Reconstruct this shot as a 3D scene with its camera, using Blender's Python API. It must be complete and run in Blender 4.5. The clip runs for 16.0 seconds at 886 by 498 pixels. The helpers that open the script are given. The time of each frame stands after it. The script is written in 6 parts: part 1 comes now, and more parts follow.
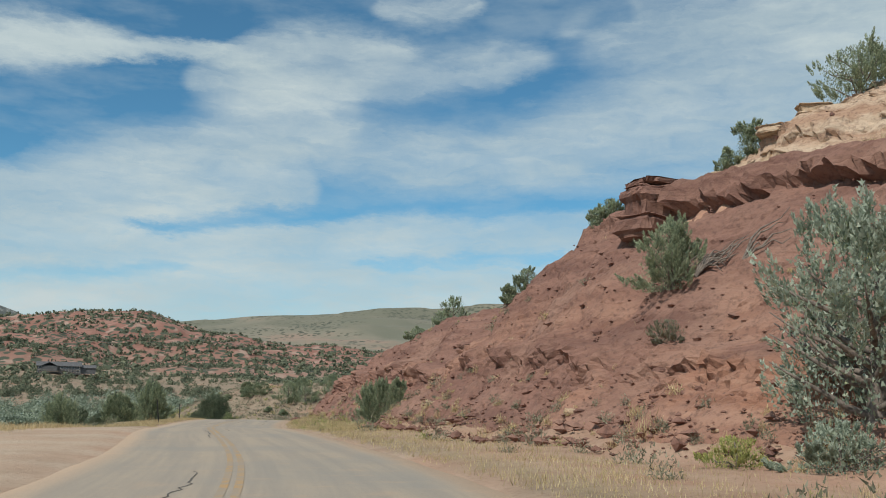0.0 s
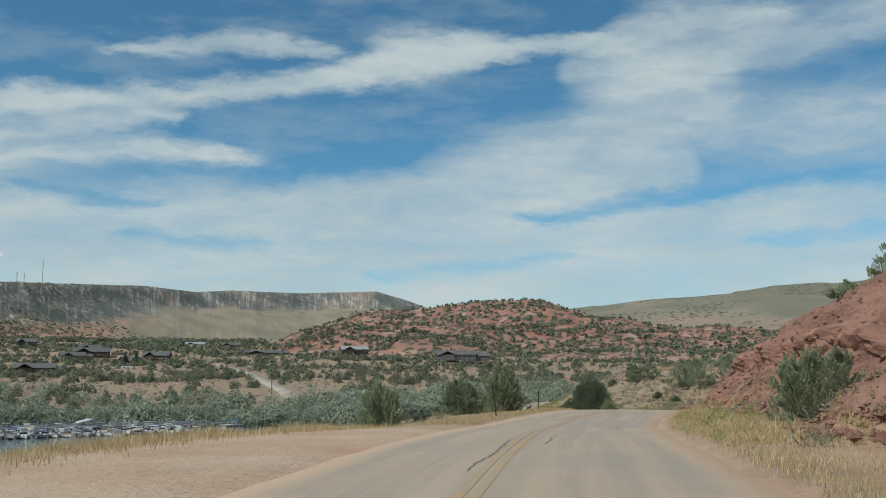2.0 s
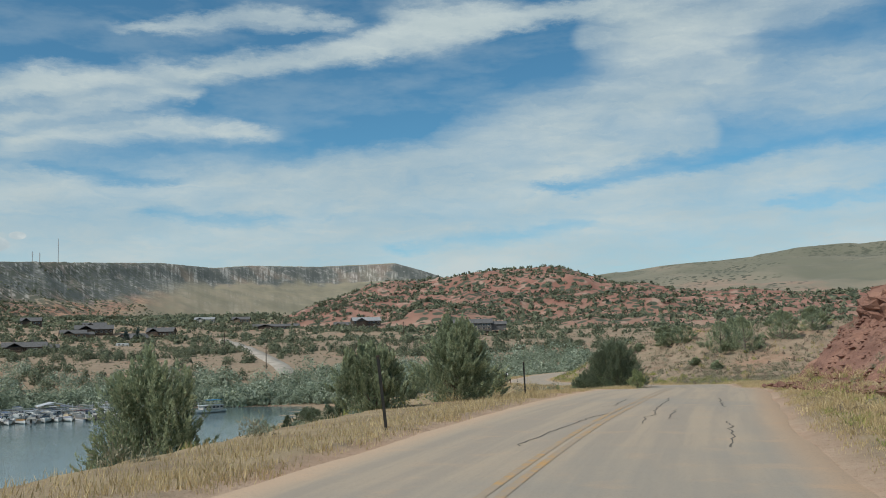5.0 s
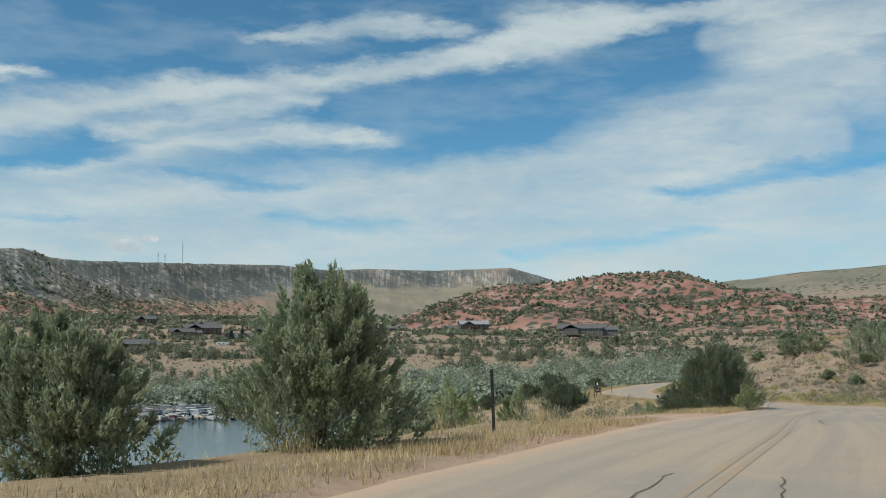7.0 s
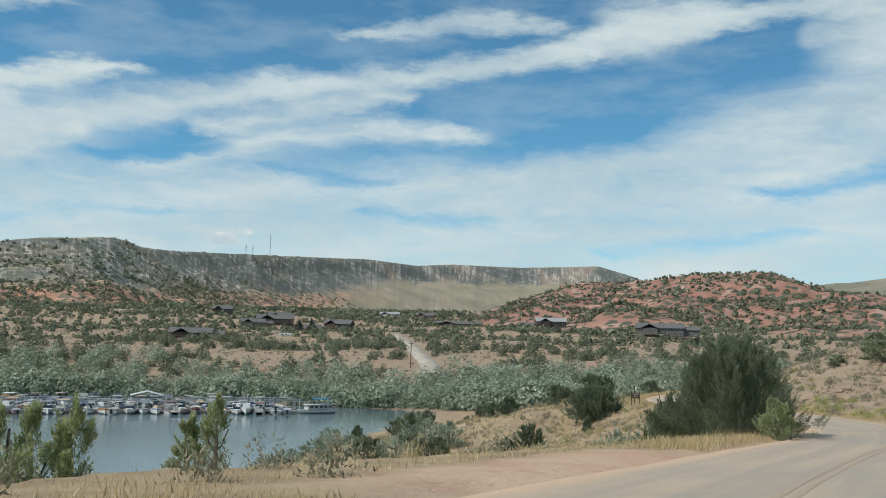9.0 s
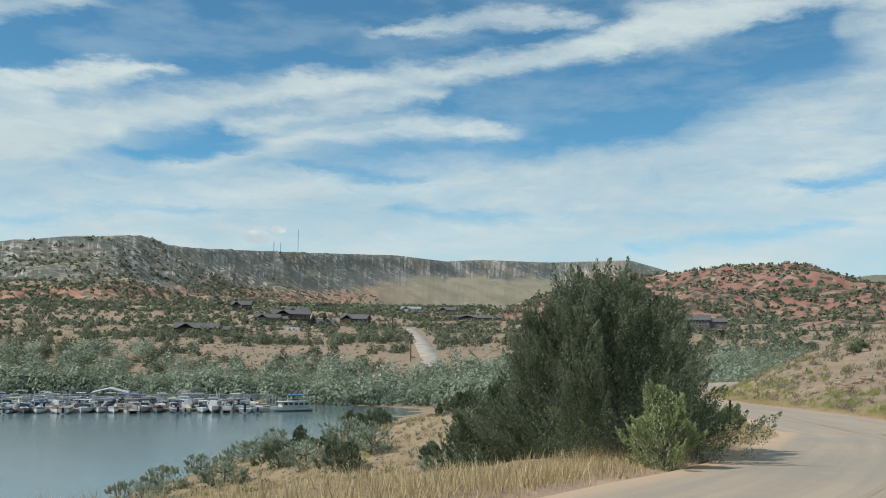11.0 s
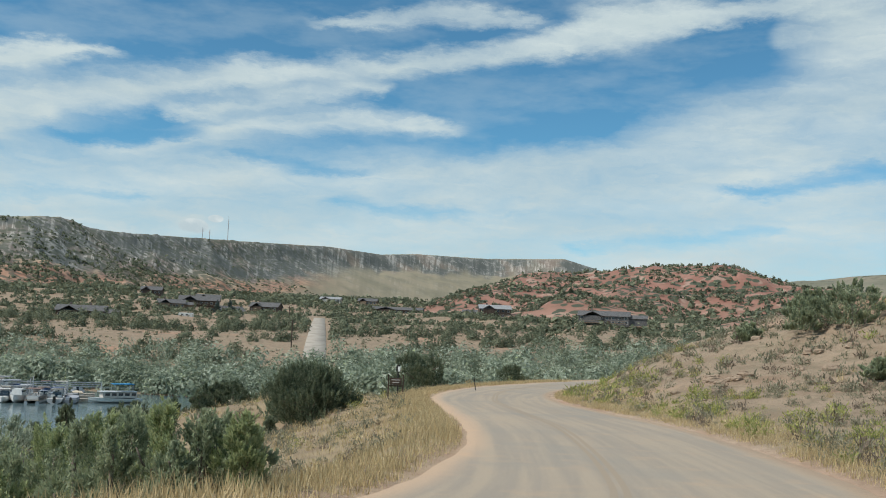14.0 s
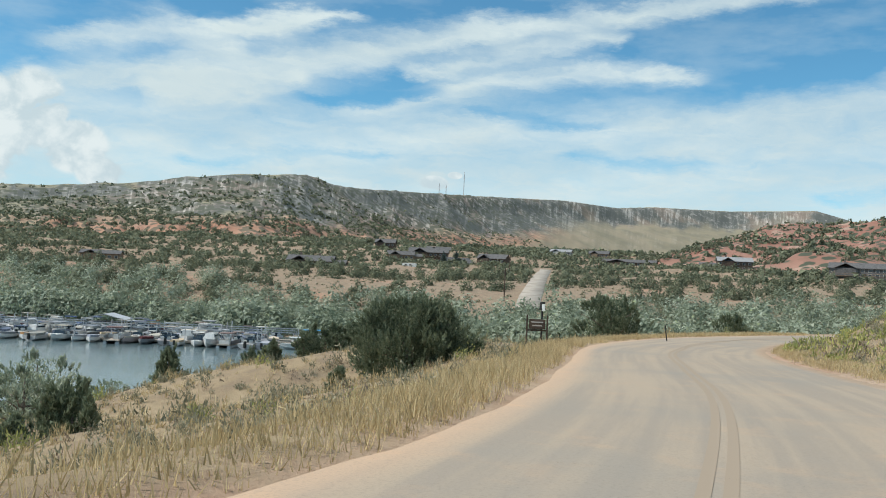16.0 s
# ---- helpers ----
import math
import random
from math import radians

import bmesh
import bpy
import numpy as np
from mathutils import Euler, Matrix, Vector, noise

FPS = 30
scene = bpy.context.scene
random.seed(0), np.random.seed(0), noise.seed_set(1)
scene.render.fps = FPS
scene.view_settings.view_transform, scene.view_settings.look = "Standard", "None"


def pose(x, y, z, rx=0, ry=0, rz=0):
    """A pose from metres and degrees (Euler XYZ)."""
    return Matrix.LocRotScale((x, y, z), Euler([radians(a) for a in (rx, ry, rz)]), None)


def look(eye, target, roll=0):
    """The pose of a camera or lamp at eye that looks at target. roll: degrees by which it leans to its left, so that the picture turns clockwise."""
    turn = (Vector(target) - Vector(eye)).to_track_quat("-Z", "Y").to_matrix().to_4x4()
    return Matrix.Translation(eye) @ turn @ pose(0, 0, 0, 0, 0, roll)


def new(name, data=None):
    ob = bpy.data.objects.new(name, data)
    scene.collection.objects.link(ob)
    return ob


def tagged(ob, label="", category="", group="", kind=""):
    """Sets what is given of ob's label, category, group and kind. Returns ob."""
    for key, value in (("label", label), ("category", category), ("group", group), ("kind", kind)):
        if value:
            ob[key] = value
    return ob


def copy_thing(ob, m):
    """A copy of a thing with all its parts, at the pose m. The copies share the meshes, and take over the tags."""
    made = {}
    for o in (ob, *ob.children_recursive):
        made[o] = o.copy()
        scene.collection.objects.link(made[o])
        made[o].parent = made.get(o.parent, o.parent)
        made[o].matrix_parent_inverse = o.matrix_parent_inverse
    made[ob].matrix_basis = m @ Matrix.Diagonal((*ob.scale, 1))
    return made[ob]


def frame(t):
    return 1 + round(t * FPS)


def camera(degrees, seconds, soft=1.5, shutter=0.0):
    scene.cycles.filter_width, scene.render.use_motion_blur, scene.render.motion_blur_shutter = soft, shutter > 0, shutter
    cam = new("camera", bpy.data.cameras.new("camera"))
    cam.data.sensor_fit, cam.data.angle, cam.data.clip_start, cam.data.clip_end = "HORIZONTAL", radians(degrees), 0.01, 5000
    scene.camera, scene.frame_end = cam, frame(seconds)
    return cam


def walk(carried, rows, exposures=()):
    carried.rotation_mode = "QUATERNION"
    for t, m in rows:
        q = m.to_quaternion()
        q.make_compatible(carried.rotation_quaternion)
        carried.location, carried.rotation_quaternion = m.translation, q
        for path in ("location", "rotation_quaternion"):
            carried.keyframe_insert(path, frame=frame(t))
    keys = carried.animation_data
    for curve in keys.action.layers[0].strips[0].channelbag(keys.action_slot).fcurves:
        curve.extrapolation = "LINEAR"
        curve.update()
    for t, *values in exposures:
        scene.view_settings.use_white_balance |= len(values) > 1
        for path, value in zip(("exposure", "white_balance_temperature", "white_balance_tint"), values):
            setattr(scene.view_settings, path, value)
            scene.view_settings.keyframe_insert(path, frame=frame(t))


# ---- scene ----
cam = camera(48.48, 16.0, soft=1.0)
PATH = [
    (0.0, (-0.00, 0.00, 15.00), (-0.005, 19.793, 17.871), 0.96),
    (0.5, (-0.17, 5.57, 14.97), (-2.386, 25.252, 17.749), 0.98),
    (1.0, (-0.67, 11.03, 14.93), (-5.234, 30.321, 17.598), 0.88),
    (1.5, (-1.49, 16.47, 14.87), (-7.808, 35.272, 17.456), 0.31),
    (2.0, (-2.51, 21.92, 14.81), (-10.045, 40.279, 17.321), -0.18),
    (2.5, (-3.67, 27.41, 14.74), (-11.586, 45.647, 16.881), -0.62),
    (3.0, (-5.01, 32.88, 14.65), (-13.007, 51.095, 16.722), -0.88),
    (3.5, (-6.44, 38.36, 14.61), (-14.234, 56.670, 16.643), -0.62),
    (4.0, (-7.90, 43.88, 14.57), (-15.531, 62.260, 16.526), -0.56),
    (4.5, (-9.35, 49.45, 14.45), (-16.983, 67.831, 16.362), -0.85),
    (5.0, (-10.74, 55.09, 14.27), (-18.671, 73.345, 16.205), -1.48),
    (5.5, (-12.04, 60.82, 14.08), (-20.744, 78.707, 16.189), -2.17),
    (6.0, (-13.20, 66.67, 13.94), (-22.598, 84.208, 15.980), -1.17),
    (6.5, (-14.19, 72.58, 13.82), (-24.187, 89.778, 15.877), -0.47),
    (7.0, (-15.09, 78.52, 13.78), (-25.140, 95.691, 15.857), -0.33),
    (7.5, (-15.91, 84.47, 13.69), (-25.944, 101.644, 15.762), 0.11),
    (8.0, (-16.60, 90.40, 13.60), (-26.752, 107.510, 15.667), 0.51),
    (8.5, (-17.30, 96.23, 13.51), (-28.057, 112.966, 15.568), 0.91),
    (9.0, (-18.03, 101.94, 13.37), (-29.601, 118.132, 15.373), 1.19),
    (9.5, (-18.87, 107.55, 13.17), (-31.108, 123.250, 15.115), 1.04),
    (10.0, (-19.79, 113.06, 12.93), (-32.205, 128.627, 14.848), 0.74),
    (10.5, (-20.73, 118.48, 12.67), (-33.061, 134.117, 14.579), 0.63),
    (11.0, (-21.65, 123.81, 12.40), (-33.749, 139.619, 14.318), 0.78),
    (11.5, (-22.47, 129.07, 12.14), (-34.368, 145.024, 14.076), 1.09),
    (12.0, (-23.18, 134.27, 11.89), (-34.699, 150.503, 13.777), 0.98),
    (12.5, (-23.83, 139.42, 11.66), (-35.199, 155.763, 13.586), 0.97),
    (13.0, (-24.53, 144.54, 11.49), (-35.692, 161.028, 13.354), 1.52),
    (13.5, (-25.46, 149.59, 11.37), (-36.574, 166.107, 13.242), 2.34),
    (14.0, (-26.72, 154.45, 11.23), (-37.816, 170.990, 13.083), 2.20),
    (14.5, (-28.23, 159.11, 11.03), (-39.750, 175.353, 12.816), 1.97),
    (15.0, (-29.93, 163.58, 10.74), (-43.008, 178.631, 12.300), 2.44),
    (15.5, (-31.74, 167.97, 10.39), (-46.021, 181.927, 11.500), 2.72),
    (16.0, (-33.90, 172.20, 10.06), (-48.632, 185.703, 10.795), 2.72),
]
walk(cam, [(t, look(eye, target, roll)) for t, eye, target, roll in PATH],
     [(0.0, -0.06), (2.5, -0.13), (5.5, -0.11), (6.5, -0.05), (7.0, -0.02), (7.5, 0.08), (8.0, 0.1), (9.0, 0.13), (11.5, 0.13), (12.0, 0.1), (12.5, 0.3),
      (13.0, 0.36), (13.5, 0.33), (14.0, 0.1), (14.5, 0.08), (15.0, 0.13), (15.5, 0.15), (16.0, 0.3)])

# ---- sky, sun, exposure ----
SUN_EL, SUN_BEARING = 48.0, 146.0   # degrees; bearing counted to the left from +y
SUN_DIR = Vector((-math.sin(radians(SUN_BEARING)) * math.cos(radians(SUN_EL)),
                  math.cos(radians(SUN_BEARING)) * math.cos(radians(SUN_EL)),
                  math.sin(radians(SUN_EL))))
sun = new("sun", bpy.data.lights.new("sun", "SUN"))
sun.data.energy, sun.data.angle, sun.data.color = 3.6, radians(0.6), (1.0, 0.965, 0.91)
sun.matrix_world = look((0, 0, 300), Vector((0, 0, 300)) - SUN_DIR)


class Nodes:
    """Small helper to write node trees in few words."""

    def __init__(self, tree):
        self.t = tree

    def add(self, kind, **inputs):
        n = self.t.nodes.new(kind)
        for k, v in inputs.items():
            if k in n.bl_rna.properties.keys() and not k[0].isupper():
                setattr(n, k, v)
        return n

    def link(self, a, b):
        self.t.links.new(a, b)

    def put(self, socket, v):
        if v is None:
            return
        if isinstance(v, bpy.types.NodeSocket):
            self.t.links.new(v, socket)
        else:
            socket.default_value = v

    def math(self, op, a, b=None, c=None, clamp=False):
        n = self.t.nodes.new("ShaderNodeMath")
        n.operation, n.use_clamp = op, clamp
        for i, v in enumerate((a, b, c)):
            self.put(n.inputs[i], v)
        return n.outputs[0]

    def noise(self, vec, scale, detail=4.0, rough=0.55, distort=0.0, dims="3D"):
        n = self.t.nodes.new("ShaderNodeTexNoise")
        n.noise_dimensions = dims
        self.put(n.inputs["Vector"], vec)
        n.inputs["Scale"].default_value = scale
        n.inputs["Detail"].default_value = detail
        n.inputs["Roughness"].default_value = rough
        n.inputs["Distortion"].default_value = distort
        return n.outputs["Fac"]

    def voronoi(self, vec, scale, feature="F1", out="Distance", rand=1.0):
        n = self.t.nodes.new("ShaderNodeTexVoronoi")
        n.feature = feature
        self.put(n.inputs["Vector"], vec)
        n.inputs["Scale"].default_value = scale
        n.inputs["Randomness"].default_value = rand
        return n.outputs[out]

    def span(self, v, a, b, lo=0.0, hi=1.0, smooth=True):
        n = self.t.nodes.new("ShaderNodeMapRange")
        n.interpolation_type = "SMOOTHSTEP" if smooth else "LINEAR"
        self.put(n.inputs["Value"], v)
        for k, x in (("From Min", a), ("From Max", b), ("To Min", lo), ("To Max", hi)):
            self.put(n.inputs[k], x)
        return n.outputs["Result"]

    def mix(self, f, a, b):
        n = self.t.nodes.new("ShaderNodeMix")
        n.data_type = "RGBA"
        self.put(n.inputs[0], f)
        self.put(n.inputs[6], (*a, 1) if isinstance(a, tuple) and len(a) == 3 else a)
        self.put(n.inputs[7], (*b, 1) if isinstance(b, tuple) and len(b) == 3 else b)
        return n.outputs[2]

    def ramp(self, f, stops):
        n = self.t.nodes.new("ShaderNodeValToRGB")
        e = n.color_ramp.elements
        while len(e) < len(stops):
            e.new(0.5)
        for el, (p, c) in zip(e, stops):
            el.position, el.color = p, (*c, 1)
        self.put(n.inputs[0], f)
        return n.outputs[0]

    def scaled(self, vec, sx, sy, sz, rot=(0, 0, 0)):
        n = self.t.nodes.new("ShaderNodeMapping")
        self.put(n.inputs["Vector"], vec)
        n.inputs["Scale"].default_value = (sx, sy, sz)
        n.inputs["Rotation"].default_value = rot
        return n.outputs[0]

    def xyz(self, vec):
        n = self.t.nodes.new("ShaderNodeSeparateXYZ")
        self.put(n.inputs[0], vec)
        return n.outputs

    def vec(self, x, y, z):
        n = self.t.nodes.new("ShaderNodeCombineXYZ")
        for i, v in enumerate((x, y, z)):
            self.put(n.inputs[i], v)
        return n.outputs[0]


# CLOUDS-BEGIN
world = bpy.data.worlds.new("sky")
scene.world = world
world.use_nodes = True
wt = world.node_tree
wt.nodes.clear()
wn = Nodes(wt)
sky = wt.nodes.new("ShaderNodeTexSky")
sky.sky_type, sky.sun_disc = "NISHITA", False
sky.sun_elevation, sky.sun_rotation = radians(SUN_EL), radians(-SUN_BEARING)
sky.altitude, sky.air_density, sky.dust_density, sky.ozone_density = 2500, 1.0, 0.2, 3.0
direction = wt.nodes.new("ShaderNodeTexCoord").outputs["Generated"]
dx, dy, dz = wn.xyz(direction)
to_deg = 180 / math.pi
bearing = wn.math("MULTIPLY", wn.math("ARCTAN2", wn.math("MULTIPLY", dx, -1.0), dy), to_deg)
height = wn.math("MULTIPLY", wn.math("ARCSINE", dz), to_deg)
# high thin cloud drawn out along the wind, in degrees of bearing and height
flat = wn.vec(bearing, height, 0.0)
warp = wn.math("SUBTRACT", wn.noise(wn.scaled(flat, 0.045, 0.12, 1), 1.0, 3), 0.5)
warp2 = wn.math("SUBTRACT", wn.noise(wn.scaled(flat, 0.20, 0.55, 1, (0, 0, 0.12)), 1.0, 7, 0.68), 0.5)
wb = wn.math("ADD", bearing, wn.math("MULTIPLY", warp, 2.0))
wh = wn.math("ADD", height, wn.math("ADD", wn.math("MULTIPLY", warp, 0.5), wn.math("MULTIPLY", warp2, 2.4)))
warped = wn.vec(wb, wh, 0.0)


def streak(b, e, half_b, half_e, turn, soft=0.35):
    """A soft elongated patch round a bearing and height, turned by degrees (its left end lifts)."""
    m = wt.nodes.new("ShaderNodeMapping")
    m.vector_type = "TEXTURE"
    wt.links.new(warped, m.inputs["Vector"])
    m.inputs["Location"].default_value = (b, e, 0)
    m.inputs["Rotation"].default_value = (0, 0, radians(turn))
    m.inputs["Scale"].default_value = (half_b, half_e, 1)
    ln = wt.nodes.new("ShaderNodeVectorMath")
    ln.operation = "LENGTH"
    wt.links.new(m.outputs[0], ln.inputs[0])
    return wn.span(ln.outputs["Value"], 1.45, soft, 0.0, 1.0)


CLOUDS = [  # bearing, height and half thickness along each streak; then its weight
    ([(40.7, 17.74, 0.19), (38.0, 18.09, 0.32), (35.3, 18.79, 0.48), (32.6, 18.63, 0.38), (29.9, 18.56, 0.24)], 0.7),
    ([(61.9, 10.57, 1.48), (58.6, 11.67, 1.29), (55.2, 12.48, 1.13), (51.5, 13.43, 0.91), (48.4, 14.15, 0.81), (45.2, 14.68, 0.73)], 0.9),
    ([(45.2, 14.68, 0.7), (41.9, 15.18, 0.65), (38.6, 15.54, 0.59), (35.2, 16.04, 0.54), (31.9, 16.49, 0.54), (28.5, 17.1, 0.7)], 0.85),
    ([(28.5, 17.1, 0.65), (25.6, 18.18, 1.02), (22.6, 18.37, 1.13), (20.1, 18.68, 0.65), (15.8, 18.8, 0.38), (11.1, 18.53, 0.38)], 0.92),
    ([(49.0, 12.43, 0.32), (45.8, 13.02, 0.4), (42.5, 13.71, 0.46), (39.2, 14.43, 0.4)], 0.75),
    ([(52.6, 10.06, 0.48), (48.3, 11.21, 0.59), (43.8, 12.04, 0.7), (39.2, 12.56, 0.65), (34.5, 12.29, 0.32)], 0.75),
    ([(61.5, 13.55, 0.38), (58.8, 13.99, 0.38), (56.2, 14.57, 0.54), (54.9, 14.94, 0.24)], 0.75),
    ([(65.0, 16.87, 0.54), (60.7, 17.87, 0.54), (58.1, 18.11, 0.22)], 0.6),
    ([(22.0, 11.96, 1.02), (18.9, 12.63, 1.34), (15.9, 13.09, 1.67), (12.9, 14.55, 2.02), (11.0, 15.56, 2.69)], 0.52),
    ([(31.8, 10.27, 0.59), (26.8, 10.44, 0.75), (22.0, 10.69, 1.08), (15.9, 11.1, 1.4), (11.1, 11.44, 1.61)], 0.62),
    ([(25.3, 17.95, 1.02), (22.7, 18.33, 1.02), (20.4, 18.56, 0.59)], 0.8),
    ([(19.7, 18.43, 0.27), (16.3, 18.61, 0.32), (13.1, 18.82, 0.48), (10.5, 19.43, 0.97), (7.2, 19.65, 0.97), (3.4, 19.41, 0.65)], 0.62),
    ([(12.1, 17.19, 1.48), (7.7, 16.83, 1.61), (3.0, 17.67, 1.48), (-1.0, 18.4, 1.21), (-5.1, 19.03, 0.81)], 0.55),
    ([(21.4, 11.99, 0.75), (16.0, 13.09, 0.91), (10.3, 13.81, 1.61), (2.9, 13.47, 1.88), (-3.8, 13.57, 2.15), (-10.4, 14.77, 2.96), (-16.9, 15.74, 4.03), (-24.9, 16.57, 4.84)], 0.68),
    ([(-9.8, 20.47, 1.61), (-15.4, 20.76, 2.42), (-21.6, 20.47, 2.96)], 0.55),
    ([(2.5, 21.79, 0.81), (-0.3, 22.16, 0.81)], 0.5),
    ([(69.3, 12.06, 0.32), (66.7, 12.59, 0.65), (63.7, 13.34, 0.81), (61.2, 12.84, 0.65)], 0.75),
    ([(60.6, 13.76, 0.27), (57.4, 14.37, 0.43), (54.5, 14.91, 0.27)], 0.65),
    ([(70.6, 9.95, 0.81), (66.6, 10.73, 0.75), (62.0, 11.05, 0.97), (58.2, 11.55, 1.08)], 0.85),
]
GAPS = [
    ([(16.4, 8.95, 0.27), (12.7, 9.55, 0.35), (7.8, 10.1, 0.4), (2.2, 10.55, 0.43), (-3.8, 10.89, 0.43), (-8.1, 10.88, 0.32), (-12.0, 11.14, 0.24)], 0.85),
    ([(3.4, 7.29, 0.19), (-2.2, 7.66, 0.22), (-7.1, 7.82, 0.22)], 0.5),
    ([(45.0, 9.95, 0.22), (42.7, 9.83, 0.3), (40.1, 9.67, 0.22)], 0.7),
    ([(39.0, 7.6, 0.24), (36.4, 7.41, 0.32), (33.7, 7.39, 0.24)], 0.45),
    ([(61.1, 6.44, 0.22), (57.2, 6.9, 0.24), (52.5, 7.46, 0.19)], 0.4),
    ([(54.7, 10.42, 0.24), (52.3, 10.8, 0.38), (49.9, 11.29, 0.24)], 0.75),
    ([(25.2, 5.74, 0.32), (21.1, 6.21, 0.38), (16.5, 6.63, 0.32)], 0.5),
    ([(-5.8, 17.75, 0.75), (-7.5, 19.61, 0.91), (-9.2, 21.42, 0.91)], 0.55),
    ([(5.0, 16.0, 0.59), (1.6, 16.26, 0.7)], 0.45),
    ([(54.0, 10.34, 0.27), (52.0, 10.66, 0.38), (50.0, 11.0, 0.27)], 0.65),
]
# the rest of the sky, and the thin sheet low over the hills; the last two rows are unseen overhead cloud added for fill
# light
SHEETS = [(40, 8.4, 60, 2.6, 0, 0.70), (0, 8.6, 40, 2.2, 0, 0.42), (48.3, 6.1, 1.6, 0.7, 0, 0.9), (-70, 12, 40, 5, 0, 0.6),
          (120, 13, 40, 4, 0, 0.6), (180, 25, 50, 8, 0, 0.5), (0, 42, 400, 17, 0, 0.7), (0, 75, 400, 20, 0, 0.6)]


def drawn(points):
    """A drawn-out streak: how far a direction lies from its middle line, in half thicknesses, faded at both ends."""
    pts = sorted(points)
    x0, x1 = pts[0][0] - max(2.5, 2.5 * pts[0][2]), pts[-1][0] + max(2.5, 2.5 * pts[-1][2])
    mid_, half_ = wt.nodes.new("ShaderNodeFloatCurve"), wt.nodes.new("ShaderNodeFloatCurve")
    x = wn.math("DIVIDE", wn.math("SUBTRACT", wb, x0), x1 - x0)
    for node, k, scale, ends in ((mid_, 1, 30.0, None), (half_, 2, 6.0, 0.0)):
        curve = node.mapping.curves[0]
        rows = [((b - x0) / (x1 - x0), p[k - 1] / scale) for b, *p in pts]
        lo, hi = ((0.0, rows[0][1] if ends is None else ends / scale), (1.0, rows[-1][1] if ends is None else ends / scale))
        for i, (u, v) in enumerate([lo, *rows, hi]):
            if i < 2:
                curve.points[i].location = (u, v)
            else:
                curve.points.new(u, v)
        node.mapping.update()
        wt.links.new(x, node.inputs["Value"])
    off = wn.math("ABSOLUTE", wn.math("SUBTRACT", wh, wn.math("MULTIPLY", mid_.outputs[0], 30.0)))
    thick = wn.math("MULTIPLY", half_.outputs[0], 6.0)
    body = wn.span(wn.math("DIVIDE", off, wn.math("ADD", thick, 0.12)), 1.75, 0.0, 0.0, 1.0)
    most = max(p[2] for p in pts)
    return wn.math("MULTIPLY", body, wn.span(thick, 0.0, 0.5 * most, 0.0, 1.0))


cover = None
for line_, wgt in CLOUDS:
    one = drawn(line_)
    inv = wn.math("SUBTRACT", 1.0, wn.math("MULTIPLY", one, wgt))
    cover = inv if cover is None else wn.math("MULTIPLY", cover, inv)
for b, e, hb, he, turn, wgt in SHEETS:
    cover = wn.math("MULTIPLY", cover, wn.math("SUBTRACT", 1.0, wn.math("MULTIPLY", streak(b, e, hb, he, turn, 0.15), wgt)))
cover = wn.math("SUBTRACT", 1.0, cover)
low = wn.span(height, 10.6, 6.5, 0.0, 0.78)
cover = wn.math("MAXIMUM", cover, low)
for line_, wgt in GAPS:
    one = drawn(line_)
    cover = wn.math("MULTIPLY", cover, wn.math("SUBTRACT", 1.0, wn.math("MULTIPLY", one, wgt)))
# feathering: fibres along the wind and soft larger patches
fine = wn.noise(wn.scaled(warped, 0.30, 1.25, 1, (0, 0, 0.16)), 1.0, 10, 0.66, 0.6)
broad = wn.noise(wn.scaled(flat, 0.10, 0.32, 1), 1.0, 5, 0.6)
cover = wn.math("ADD", cover, wn.math("MULTIPLY", wn.math("SUBTRACT", fine, 0.5), wn.span(cover, 0.02, 0.5, 0.15, 0.7)))
cover = wn.math("ADD", cover, wn.span(broad, 0.40, 0.70, -0.06, 0.20), clamp=True)
# heaped cloud low on the left
heap = wn.noise(wn.scaled(flat, 0.42, 0.50, 1), 1.0, 9, 0.58, 0.25)
hmask = None
for cb, ce, rb, re_ in ((70.6, 8.3, 2.2, 2.6), (68.3, 6.6, 2.0, 1.7), (72.6, 7.2, 2.4, 3.4), (66.9, 5.3, 1.6, 1.0), (48.2, 5.9, 1.0, 0.5), (47.0, 6.4, 0.5, 0.25)):
    ball = wn.math("SQRT", wn.math("ADD", wn.math("POWER", wn.math("DIVIDE", wn.math("SUBTRACT", bearing, cb), rb), 2.0), wn.math("POWER", wn.math("DIVIDE", wn.math("SUBTRACT", height, ce), re_), 2.0)))
    one = wn.span(ball, 1.25, 0.2)
    hmask = one if hmask is None else wn.math("MAXIMUM", hmask, one)
heaped = wn.span(wn.math("MULTIPLY", hmask, wn.span(heap, 0.30, 0.56, 0.25, 1.0)), 0.16, 0.42)
cover = wn.math("MAXIMUM", cover, heaped, clamp=True)
tint = wt.nodes.new("ShaderNodeMix")
tint.data_type, tint.blend_type = "RGBA", "MULTIPLY"
tint.inputs[0].default_value = 1.0
wt.links.new(sky.outputs[0], tint.inputs[6])
tint.inputs[7].default_value = (0.066, 0.113, 0.109, 1)
sheet = wn.noise(wn.scaled(flat, 0.09, 0.35, 1), 1.0, 3)
white = wn.mix(wn.span(sheet, 0.35, 0.68), (0.50, 0.60, 0.625), (0.575, 0.665, 0.675))
puff = wn.mix(wn.span(heap, 0.42, 0.62), (0.46, 0.56, 0.60), (0.62, 0.69, 0.70))
mixed = wn.mix(heaped, wn.mix(cover, tint.outputs[2], white), puff)
bg = wt.nodes.new("ShaderNodeBackground")
bg.inputs["Strength"].default_value = 1.0
out = wt.nodes.new("ShaderNodeOutputWorld")
wt.links.new(mixed, bg.inputs["Color"])
